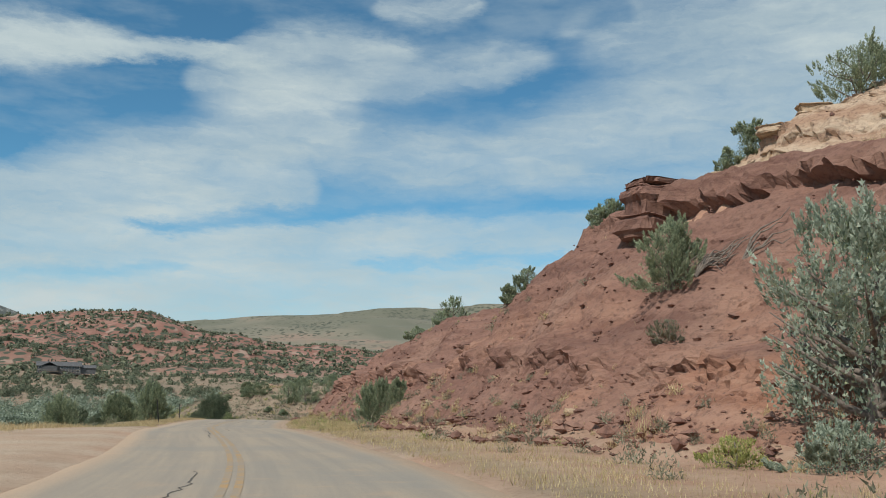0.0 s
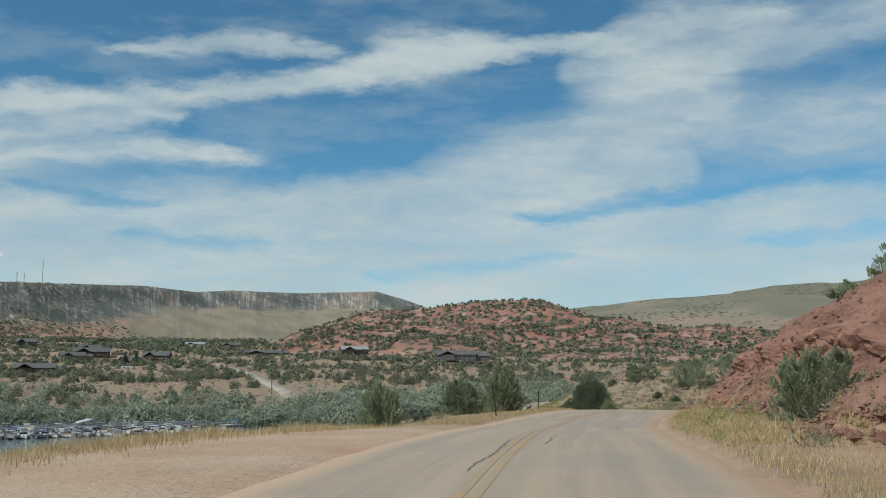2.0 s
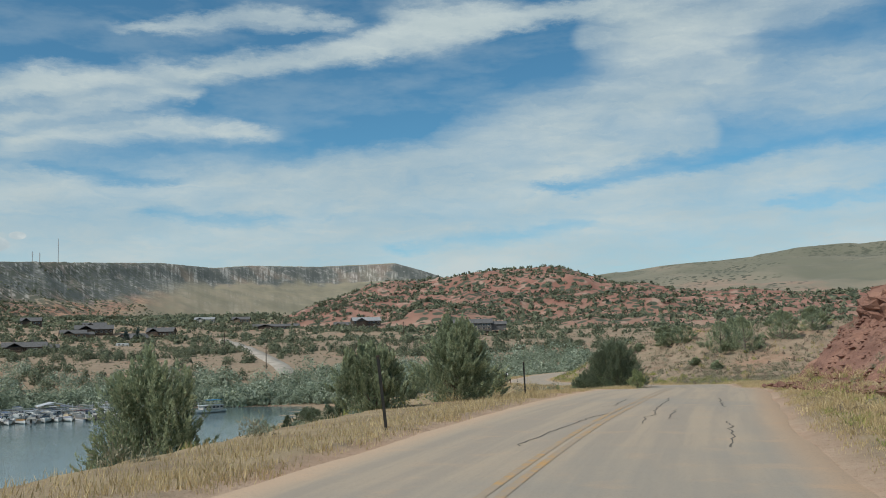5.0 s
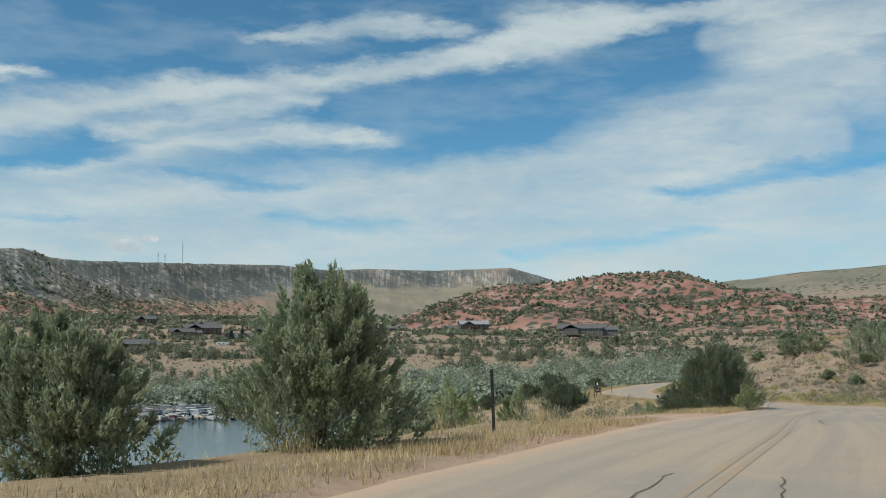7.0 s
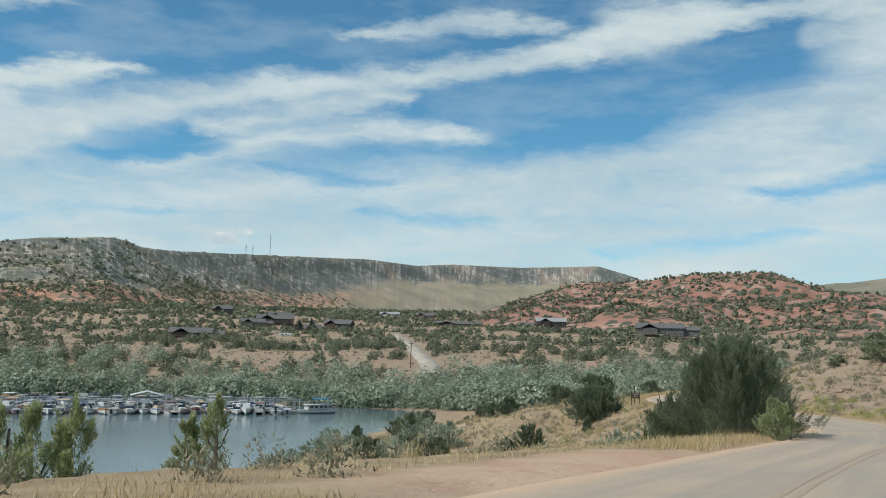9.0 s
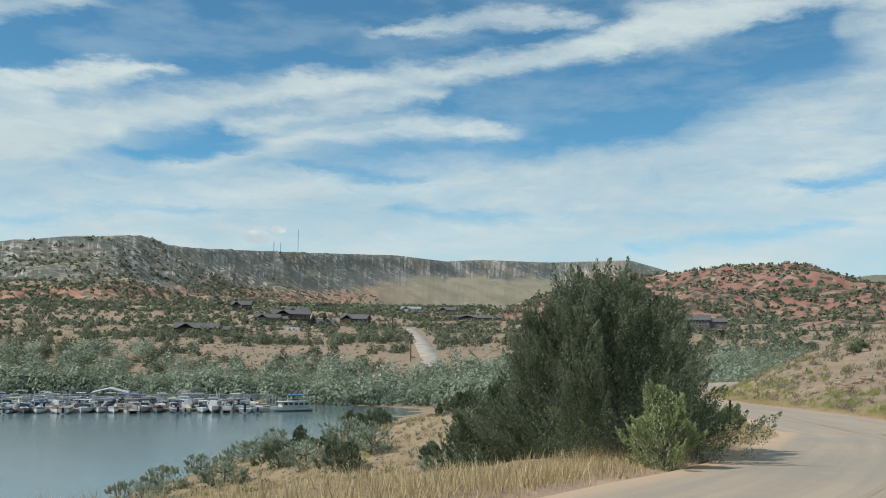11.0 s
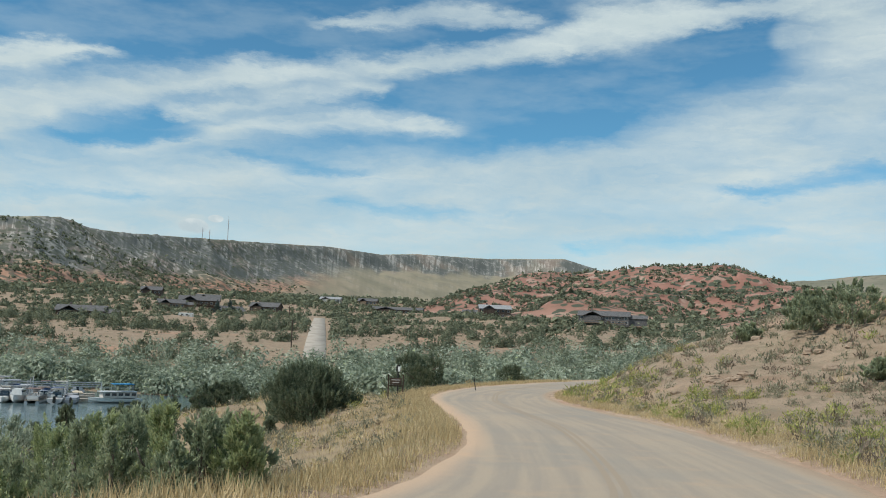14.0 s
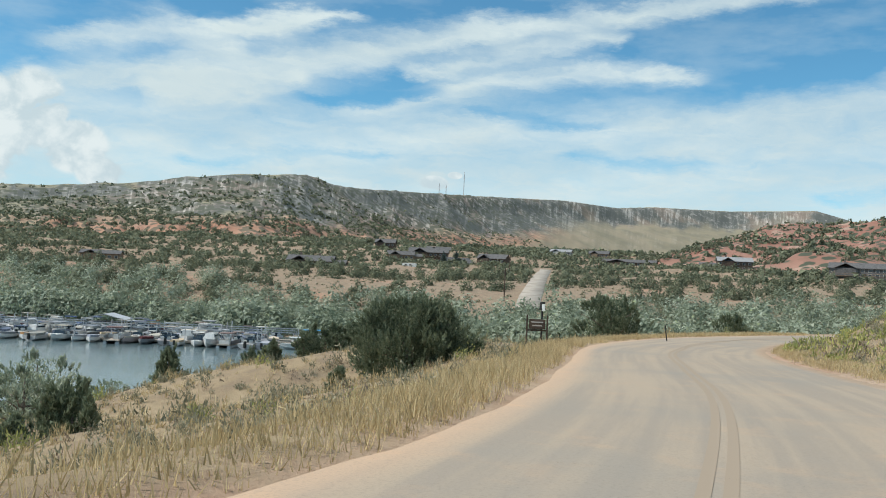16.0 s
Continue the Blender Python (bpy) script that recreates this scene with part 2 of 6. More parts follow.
wt.links.new(bg.outputs[0], out.inputs["Surface"])
# CLOUDS-END


# ---- materials ----
def material(name, build, rough=0.9, spec=0.2):
    m = bpy.data.materials.new(name)
    m.use_nodes = True
    t = m.node_tree
    n = Nodes(t)
    bsdf = t.nodes["Principled BSDF"]
    bsdf.inputs["Roughness"].default_value = rough
    bsdf.inputs["Specular IOR Level"].default_value = spec
    co = t.nodes.new("ShaderNodeTexCoord").outputs["Object"]
    col = build(n, co, bsdf)
    if col is not None:
        n.put(bsdf.inputs["Base Color"], (*col, 1) if isinstance(col, tuple) else col)
    return m


def bumped(n, bsdf, height, strength, dist):
    b = n.t.nodes.new("ShaderNodeBump")
    b.inputs["Strength"].default_value, b.inputs["Distance"].default_value = strength, dist
    n.put(b.inputs["Height"], height)
    n.link(b.outputs[0], bsdf.inputs["Normal"])


def attribute(n, name):
    a = n.t.nodes.new("ShaderNodeAttribute")
    a.attribute_name = name
    return a.outputs["Fac"]


def island(n):
    return n.t.nodes.new("ShaderNodeNewGeometry").outputs["Random Per Island"]


def object_random(n):
    return n.t.nodes.new("ShaderNodeObjectInfo").outputs["Random"]


def soil(lo, hi, patch, s=0.25, grain=6.0, bump=0.6):
    def build(n, co, bsdf):
        a = n.noise(co, s, 5)
        g = n.noise(co, grain, 6, 0.7)
        c = n.mix(n.span(a, 0.35, 0.65), lo, hi)
        c = n.mix(n.span(g, 0.45, 0.7), c, patch)
        bumped(n, bsdf, g, bump, 0.08)
        return c
    return build


def ground_build(n, co, bsdf):
    big, mid, fine = n.noise(co, 0.06, 4), n.noise(co, 0.5, 6, 0.6), n.noise(co, 7.0, 7, 0.7)
    tan = n.mix(n.span(mid, 0.35, 0.65), (0.24, 0.18, 0.125), (0.315, 0.24, 0.17))
    sage = n.span(n.noise(co, 0.35, 6, 0.7), 0.5, 0.68, 0.0, 0.55)
    tan = n.mix(sage, tan, (0.23, 0.20, 0.135))
    red = n.mix(n.span(mid, 0.35, 0.68), (0.40, 0.185, 0.115), (0.49, 0.275, 0.185))
    straw = n.mix(n.span(mid, 0.3, 0.7), (0.25, 0.19, 0.112), (0.345, 0.27, 0.168))
    scrub = n.noise(co, 1.5, 7, 0.75)
    tan = n.mix(n.span(scrub, 0.50, 0.64, 0.0, 0.65), tan, (0.185, 0.155, 0.105))
    redness = n.math("ADD", attribute(n, "red"), n.span(big, 0.55, 0.72, 0.0, 0.42), clamp=True)
    c = n.mix(redness, tan, red)
    c = n.mix(n.math("MULTIPLY", attribute(n, "grass"), n.span(mid, 0.25, 0.55), clamp=True), c, straw)
    c = n.mix(n.math("MULTIPLY", attribute(n, "dust"), n.span(mid, 0.25, 0.6, 0.7, 1.0)), c, n.mix(n.span(n.noise(co, 0.22, 5), 0.38, 0.62), (0.47, 0.33, 0.235), (0.50, 0.385, 0.285)))
    pebbles = n.voronoi(co, 5.0)
    c = n.mix(n.span(pebbles, 0.16, 0.05, 0.0, 0.4), c, (0.45, 0.34, 0.26))
    c = n.mix(n.span(fine, 0.5, 0.72, 0.0, 0.65), c, (0.21, 0.125, 0.08))
    bumped(n, bsdf, n.math("ADD", fine, n.math("MULTIPLY", mid, 2.0)), 0.7, 0.09)
    return c


def rock_build(lo, hi, dark, pale):
    def build(n, co, bsdf):
        x, y, z = n.xyz(co)
        mid = n.noise(co, 0.55, 7, 0.62)
        fine = n.noise(co, 4.0, 9, 0.74)
        bend = n.math("ADD", z, n.math("MULTIPLY", mid, 1.6))
        bend = n.math("ADD", bend, n.math("MULTIPLY", y, 0.035))
        strata = n.noise(n.vec(n.math("MULTIPLY", x, 0.05), n.math("MULTIPLY", y, 0.05), n.math("MULTIPLY", bend, 1.5)), 1.0, 5, 0.65)
        c = n.mix(n.span(strata, 0.36, 0.62), lo, hi)
        c = n.mix(n.span(mid, 0.45, 0.85, 0.0, 0.45), c, pale)
        c = n.mix(n.span(n.noise(co, 0.13, 4), 0.50, 0.64, 0.0, 0.55), c, pale)
        c = n.mix(n.math("MULTIPLY", attribute(n, "orange"), n.span(mid, 0.3, 0.6, 0.4, 1.0), clamp=True), c, n.mix(n.span(strata, 0.4, 0.6), (0.33, 0.17, 0.112), (0.41, 0.235, 0.16)))
        c = n.mix(attribute(n, "tan"), c, n.mix(n.span(strata, 0.38, 0.60), (0.40, 0.255, 0.17), (0.55, 0.42, 0.30)))
        c = n.mix(n.span(fine, 0.48, 0.68, 0.0, 0.7), c, dark)
        cr = n.voronoi(n.scaled(co, 0.9, 0.9, 2.2), 1.0, "DISTANCE_TO_EDGE")
        bumped(n, bsdf, n.math("ADD", n.math("MULTIPLY", fine, 0.8), n.math("ADD", strata, n.span(cr, 0.0, 0.12, 0.0, 0.10))), 0.8, 0.14)
        return c
    return build


def far_build(n, co, bsdf):
    big, mid, fine = n.noise(co, 0.006, 5), n.noise(co, 0.035, 6, 0.62), n.noise(co, 0.25, 6, 0.65)
    c = n.mix(n.span(mid, 0.38, 0.62), (0.30, 0.235, 0.15), (0.40, 0.30, 0.20))
    c = n.mix(n.span(big, 0.5, 0.62, 0.0, 0.9), c, n.mix(n.span(mid, 0.4, 0.6), (0.37, 0.185, 0.115), (0.42, 0.24, 0.16)))
    c = n.mix(n.span(fine, 0.52, 0.68, 0.0, 0.7), c, (0.15, 0.13, 0.085))
    return c


def red_build(n, co, bsdf):
    mid, fine = n.noise(co, 0.012, 6, 0.6), n.noise(co, 0.11, 7, 0.65)
    x, y, z = n.xyz(co)
    band = n.noise(n.vec(0.0, n.math("MULTIPLY", x, 0.002), n.math("MULTIPLY", z, 0.11)), 1.0, 4, 0.6)
    c = n.mix(n.span(mid, 0.42, 0.62), (0.245, 0.122, 0.092), (0.315, 0.17, 0.128))
    c = n.mix(n.span(band, 0.5, 0.64, 0.0, 0.6), c, (0.25, 0.15, 0.11))
    c = n.mix(n.span(fine, 0.54, 0.70, 0.0, 0.6), c, (0.16, 0.105, 0.075))
    c = n.mix(n.span(n.noise(co, 0.05, 4), 0.54, 0.64, 0.0, 0.5), c, (0.42, 0.33, 0.26))
    c = n.mix(n.span(z, 50.0, 26.0, 0.0, 0.3), c, (0.30, 0.22, 0.155))
    spots = n.math("ADD", n.voronoi(co, 0.09), n.span(mid, 0.38, 0.62, -0.06, 0.14))
    c = n.mix(n.span(spots, 0.46, 0.34), c, (0.07, 0.08, 0.055))
    return c


def mesa_build(n, co, bsdf):
    x, y, z = n.xyz(co)
    steep = n.xyz(n.t.nodes.new("ShaderNodeNewGeometry").outputs["Normal"])[2]
    mid = n.noise(co, 0.006, 6, 0.62)
    gul = n.noise(n.scaled(co, 0.030, 0.030, 0.007), 1.0, 7, 0.68)
    dots = n.noise(co, 0.10, 5, 0.7)
    grassy = n.mix(n.span(mid, 0.4, 0.62), (0.25, 0.235, 0.165), (0.31, 0.275, 0.19))
    shale = n.mix(n.span(mid, 0.4, 0.62), (0.10, 0.108, 0.10), (0.155, 0.155, 0.135))
    speck = n.noise(co, 0.045, 7, 0.72)
    shale = n.mix(n.span(speck, 0.52, 0.66), shale, (0.26, 0.255, 0.235))
    c = n.mix(n.span(steep, 0.988, 0.96), grassy, shale)
    runs = n.noise(n.vec(n.math("MULTIPLY", attribute(n, "bearing"), 6.0), n.math("MULTIPLY", z, 0.012), n.math("MULTIPLY", gul, 0.6)), 1.0, 7, 0.66)
    pale = n.math("MULTIPLY", n.span(runs, 0.47, 0.58), n.span(steep, 0.985, 0.94))
    pale = n.math("MULTIPLY", pale, n.span(gul, 0.40, 0.60, 0.2, 1.0))
    pale = n.math("MULTIPLY", pale, n.span(mid, 0.40, 0.60, 0.15, 1.0))
    c = n.mix(pale, c, (0.50, 0.48, 0.44))
    big = n.noise(co, 0.008, 5)
    low = n.mix(n.span(big, 0.38, 0.52), n.mix(n.span(gul, 0.4, 0.6), (0.30, 0.235, 0.155), (0.39, 0.30, 0.205)), n.mix(n.span(gul, 0.4, 0.6), (0.34, 0.175, 0.115), (0.39, 0.235, 0.16)))
    c = n.mix(n.math("ADD", attribute(n, "low"), n.span(mid, 0.35, 0.65, -0.25, 0.25), clamp=True), c, low)
    field = n.mix(n.span(mid, 0.4, 0.62), (0.235, 0.21, 0.145), (0.29, 0.25, 0.175))
    c = n.mix(n.math("MULTIPLY", attribute(n, "meadow"), n.span(gul, 0.35, 0.6, 1.0, 0.8)), c, field)
    spots = n.math("ADD", n.voronoi(co, 0.075), n.span(mid, 0.35, 0.65, 0.12, -0.1))
    bare = n.math("SUBTRACT", 1.0, attribute(n, "meadow"))
    c = n.mix(n.math("MULTIPLY", n.math("MULTIPLY", n.span(spots, 0.56, 0.42), n.math("MULTIPLY", attribute(n, "shrub"), 0.8)), bare), c, (0.085, 0.095, 0.07))
    return c


def plateau_build(n, co, bsdf):
    mid, fine = n.noise(co, 0.0022, 6, 0.6), n.noise(co, 0.03, 6, 0.65)
    c = n.mix(n.span(mid, 0.4, 0.62), (0.165, 0.162, 0.118), (0.225, 0.202, 0.15))
    c = n.mix(n.span(mid, 0.57, 0.66, 0.0, 0.7), c, (0.32, 0.215, 0.16))
    belt = n.math("MULTIPLY", n.span(n.voronoi(co, 0.05), 0.46, 0.30), n.span(n.noise(n.scaled(co, 1, 1, 6), 0.0016, 5, 0.6), 0.52, 0.60))
    c = n.mix(belt, c, (0.075, 0.08, 0.06))
    c = n.mix(n.math("MULTIPLY", n.span(fine, 0.52, 0.62), attribute(n, "shrub")), c, (0.085, 0.09, 0.065))
    return c


def road_build(n, co, bsdf):
    off = attribute(n, "off")
    big, mid, fine = n.noise(co, 0.12, 4), n.noise(co, 0.9, 6, 0.6), n.noise(co, 26.0, 4, 0.7)
    long_ = n.noise(n.vec(n.math("MULTIPLY", off, 1.7), n.math("MULTIPLY", attribute(n, "along"), 0.05), 0.0), 1.0, 4, 0.6)
    c = n.mix(n.span(long_, 0.38, 0.62), (0.315, 0.265, 0.210), (0.385, 0.310, 0.230))
    c = n.mix(n.span(big, 0.48, 0.66, 0.0, 0.55), c, (0.27, 0.25, 0.215))
    edge = n.math("MINIMUM", n.math("SUBTRACT", off, attribute(n, "narrow")), n.math("SUBTRACT", attribute(n, "wide"), off))
    dust = n.math("ADD", n.span(edge, 0.9, 0.05, 0.0, 0.8), n.span(mid, 0.52, 0.70, 0.0, 0.35), clamp=True)
    c = n.mix(dust, c, (0.47, 0.325, 0.215))
    c = n.mix(n.span(fine, 0.45, 0.75, 0.0, 0.5), c, (0.20, 0.175, 0.145))
    bumped(n, bsdf, n.math("ADD", fine, mid), 0.35, 0.02)
    return c


def paint_build(n, co, bsdf):
    worn = n.noise(co, 3.0, 8, 0.75)
    big = n.noise(co, 0.35, 3)
    return n.mix(n.math("ADD", n.span(worn, 0.36, 0.60, 0.1, 1.0), n.math("ADD", n.span(big, 0.40, 0.62, 0.05, 0.45), n.span(attribute(n, "along"), 116.0, 146.0, 0.0, 1.0)), clamp=True), (0.48, 0.27, 0.085), (0.325, 0.258, 0.19))


def leaf_build(dark, mid, light, dead=None, thin_=0.3, drift=0.25):
    def build(n, co, bsdf):
        r = island(n)
        big = n.noise(co, 1.1, 3)
        c = n.ramp(r, [(0.0, dark), (0.5, mid), (0.92, light), (1.0, dead or light)])
        c = n.mix(n.span(big, 0.35, 0.65, 0.0, 0.32), c, dark)
        c = n.mix(n.span(n.noise(co, 0.16, 3), 0.40, 0.62, 0.0, drift), c, dark)
        c = n.mix(n.span(attribute(n, "tip"), 0.45, 1.0, 0.0, 0.6), c, light)
        t = n.t
        thin = t.nodes.new("ShaderNodeBsdfTranslucent")
        n.put(thin.inputs["Color"], c)
        both = t.nodes.new("ShaderNodeMixShader")
        both.inputs[0].default_value = thin_
        t.links.new(bsdf.outputs[0], both.inputs[1])
        t.links.new(thin.outputs[0], both.inputs[2])
        t.links.new(both.outputs[0], t.nodes["Material Output"].inputs["Surface"])
        return c
    return build


def water_build(n, co, bsdf):
    r = n.noise(n.scaled(co, 0.9, 1.6, 1), 1.0, 6, 0.6)
    wide = n.noise(co, 0.035, 3)
    bumped(n, bsdf, n.math("ADD", r, n.math("MULTIPLY", wide, 1.5)), 0.22, 0.12)
    return n.mix(n.span(wide, 0.4, 0.6), (0.10, 0.155, 0.17), (0.125, 0.18, 0.19))


def plain(col, var=0.25, scale=3.0):
    def build(n, co, bsdf):
        f = n.noise(co, scale, 5, 0.6)
        return n.mix(n.span(f, 0.35, 0.7), tuple(v * (1 + var) for v in col), tuple(v * (1 - var) for v in col))
    return build


M_GROUND = material("desert_ground", ground_build, 0.95)
M_ROCK = material("red_rock", rock_build((0.185, 0.098, 0.075), (0.265, 0.145, 0.108), (0.105, 0.060, 0.049), (0.325, 0.195, 0.142)), 0.92)
M_SANDSTONE = material("tan_sandstone", rock_build((0.44, 0.31, 0.20), (0.54, 0.40, 0.27), (0.30, 0.17, 0.10), (0.58, 0.46, 0.33)), 0.9)
M_KNOLL = material("weathered_sandstone", rock_build((0.30, 0.225, 0.16), (0.38, 0.29, 0.21), (0.19, 0.13, 0.09), (0.42, 0.34, 0.26)), 0.92)
M_ROAD = material("asphalt", road_build, 0.85, 0.3)
M_FAR = material("far_slope", far_build)
M_RED = material("red_earth", red_build)
M_MESA = material("mesa_shale", mesa_build)
M_PLATEAU = material("plateau_grass", plateau_build)
M_WATER = material("lake_water", water_build, 0.06, 0.5)
M_PAINT = material("yellow_paint", paint_build, 0.8)
M_CRACK = material("crack_sealant", plain((0.115, 0.10, 0.085), 0.35), 0.85)
M_JUNIPER = material("juniper_leaves", leaf_build((0.155, 0.195, 0.12), (0.30, 0.345, 0.215), (0.48, 0.52, 0.33), (0.42, 0.38, 0.26), 0.36), 0.75, 0.25)
M_JUNIPER_LIGHT = material("young_juniper_leaves", leaf_build((0.165, 0.21, 0.10), (0.32, 0.37, 0.185), (0.50, 0.54, 0.28), (0.48, 0.42, 0.25), 0.36), 0.75, 0.25)
M_SPRUCE = material("spruce_needles", leaf_build((0.06, 0.09, 0.08), (0.10, 0.14, 0.125), (0.16, 0.20, 0.18)), 0.8)
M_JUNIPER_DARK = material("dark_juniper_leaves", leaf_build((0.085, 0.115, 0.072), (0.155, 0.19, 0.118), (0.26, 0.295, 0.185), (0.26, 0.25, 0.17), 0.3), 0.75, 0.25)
M_JUNIPER_FAR = material("far_juniper_leaves", leaf_build((0.12, 0.14, 0.095), (0.18, 0.20, 0.13), (0.25, 0.265, 0.17)), 0.85, 0.15)
M_WILLOW = material("silver_leaves", leaf_build((0.17, 0.21, 0.14), (0.36, 0.415, 0.315), (0.52, 0.565, 0.45), (0.42, 0.48, 0.26), 0.35, 0.75), 0.7, 0.25)
M_SAGE = material("sage_leaves", leaf_build((0.17, 0.165, 0.11), (0.29, 0.275, 0.185), (0.40, 0.37, 0.26)), 0.85)
M_RABBIT = material("rabbitbrush_leaves", leaf_build((0.20, 0.23, 0.08), (0.36, 0.37, 0.13), (0.52, 0.48, 0.17)), 0.85)
M_GRASS = material("dry_grass", leaf_build((0.36, 0.275, 0.145), (0.58, 0.45, 0.245), (0.74, 0.61, 0.37)), 0.85)
M_DRY = material("dead_brush", leaf_build((0.15, 0.115, 0.085), (0.24, 0.19, 0.145), (0.33, 0.27, 0.21)), 0.9)
M_BARK = material("grey_bark", plain((0.17, 0.14, 0.115), 0.4, 8), 0.95)
M_POST = material("dark_steel", plain((0.035, 0.035, 0.032), 0.3), 0.6)


# ---- lie of the land ----
# The lane the camera follows: x, y, height of the asphalt.
ROAD = [(0.9, -34, 13.55), (0.6, -16, 13.5), (0.0, 0, 13.5), (-0.67, 11.0, 13.43), (-2.51, 21.9, 13.31), (-5.01, 32.9, 13.15),
        (-7.9, 43.9, 13.05), (-10.7, 55.1, 12.8), (-13.2, 66.7, 12.44), (-15.1, 78.5, 12.28), (-16.6, 90.4, 12.1),
        (-18.0, 101.9, 11.87), (-19.8, 113.1, 11.43), (-21.6, 123.8, 10.9), (-23.2, 134.3, 10.4), (-24.5, 144.5, 9.99),
        (-26.7, 154.4, 9.73), (-29.9, 163.6, 9.24), (-33.9, 172.2, 8.56), (-38.5, 180.2, 8.3), (-44.5, 189.5, 8.05),
        (-52.0, 199.5, 7.75), (-60.0, 210.5, 7.5), (-67.0, 224.0, 7.2), (-71.8, 238.5, 7.0), (-76.5, 262.0, 6.8), (-79, 290, 6.6), (-74, 330, 6.4)]


def spline(points, step):
    """A smooth line through the points, sampled about every step metres."""
    p = np.array(points, float)
    p = np.vstack([2 * p[0] - p[1], p, 2 * p[-1] - p[-2]])
    out = []
    for i in range(1, len(p) - 2):
        n = max(2, int(np.linalg.norm(p[i + 1] - p[i]) / step))
        for u in np.linspace(0, 1, n, endpoint=False):
            out.append(0.5 * (2 * p[i] + (p[i + 1] - p[i - 1]) * u + (2 * p[i - 1] - 5 * p[i] + 4 * p[i + 1] - p[i + 2]) * u**2
                              + (3 * p[i] - p[i - 1] - 3 * p[i + 1] + p[i + 2]) * u**3))
    return np.array(out + [p[-2]])


LANE = spline(ROAD, 1.0)
_tan = np.gradient(LANE[:, :2], axis=0)
_tan /= np.linalg.norm(_tan, axis=1)[:, None]
LANE_N = np.stack([_tan[:, 1], -_tan[:, 0]], 1)      # to the right
LEFT_EDGE, RIGHT_EDGE = -5.1, 2.5


def right_edge(y):
    """How far the asphalt reaches to the right of the lane line; it widens in the bend."""
    return np.interp(y, [-40, 150, 166, 175, 195, 215, 240], [2.5, 2.5, 3.7, 5.1, 5.7, 4.4, 2.5])


def left_edge(y):
    return np.interp(y, [-40, 60, 80, 90, 112, 148, 167, 176, 181, 190, 205, 219, 240], [-5.3, -5.4, -5.6, -5.9, -5.9, -5.6, -4.65, -4.2, -3.6, -3.65, -3.6, -4.2, -5.0])


def yellow(y):
    return np.interp(y, [-40, 90, 121, 140, 153, 163, 172, 180, 193, 215, 240], [-1.9, -1.9, -2.05, -1.8, -1.6, -0.95, -0.45, -0.25, 0.05, 0.2, -1.2])



def smooth(a, b, v):
    u = np.clip((v - a) / (b - a), 0, 1)
    return u * u * (3 - 2 * u)


def lane_coords(x, y):
    """Signed distance to the right of the lane line, height of the asphalt there, and the y of the nearest point."""
    x, y = np.asarray(x, float), np.asarray(y, float)
    shape = x.shape
    P = np.stack([x.ravel(), y.ravel()], 1)
    side, zr, sy = np.empty(len(P)), np.empty(len(P)), np.empty(len(P))
    for a in range(0, len(P), 20000):
        d = P[a:a + 20000, None] - LANE[None, :, :2]
        k = (d**2).sum(2).argmin(1)
        dd = d[np.arange(len(k)), k]
        s = (dd * LANE_N[k]).sum(1)
        side[a:a + 20000] = np.where(s >= 0, 1, -1) * np.sqrt((dd**2).sum(1))
        near = np.abs((dd * _tan[k]).sum(1)) < 3
        side[a:a + 20000] = np.where(near, s, side[a:a + 20000])
        zr[a:a + 20000], sy[a:a + 20000] = LANE[k, 2], LANE[k, 1]
    return side.reshape(shape), zr.reshape(shape), sy.reshape(shape)


def rough(x, y, scale, seed=0.0, octaves=4):
    """Cheap fractal noise from turned sine waves, about -1 to 1."""
    v, amp, tot = 0.0, 1.0, 0.0
    r = np.random.RandomState(int(seed * 10) + 7)
    for o in range(octaves):
        w = 0.0
        for k in range(4):
            a, ph = r.uniform(0, 2 * np.pi), r.uniform(0, 2 * np.pi)
            f = r.uniform(0.7, 1.4) * 2**o / scale * 2 * np.pi
            w = w + np.sin((x * np.cos(a) + y * np.sin(a)) * f + ph + 1.3 * np.sin((y * np.cos(a) - x * np.sin(a)) * f * 0.6 + ph * 2))
        v, tot, amp = v + amp * w / 2.2, tot + amp, amp * 0.5
    return v / tot


SHORE = spline([(-30, -420), (-46, -120), (-52, 0), (-60, 60), (-78, 120), (-92, 160), (-118, 203), (-137, 245), (-158, 290), (-166, 303)], 3.0)


def shore_coord(x, y):
    """Signed distance on the lake's side of the near shore (positive: in the lake), capped beyond its end."""
    xs = np.interp(y, SHORE[:, 1], SHORE[:, 0])
    return (xs - x) * 0.85


def toe_line(y):
    return np.interp(y, [-40, 0, 15, 22, 28, 36, 46, 54, 62, 70, 78, 86, 98, 108, 116, 150, 200], [60, 32, 17, 9.0, 6.0, 3.0, -1.0, -3.0, -3.2, -1.8, -4.6, -8.6, -12.6, -14.6, -15.6, -17.5, -22])


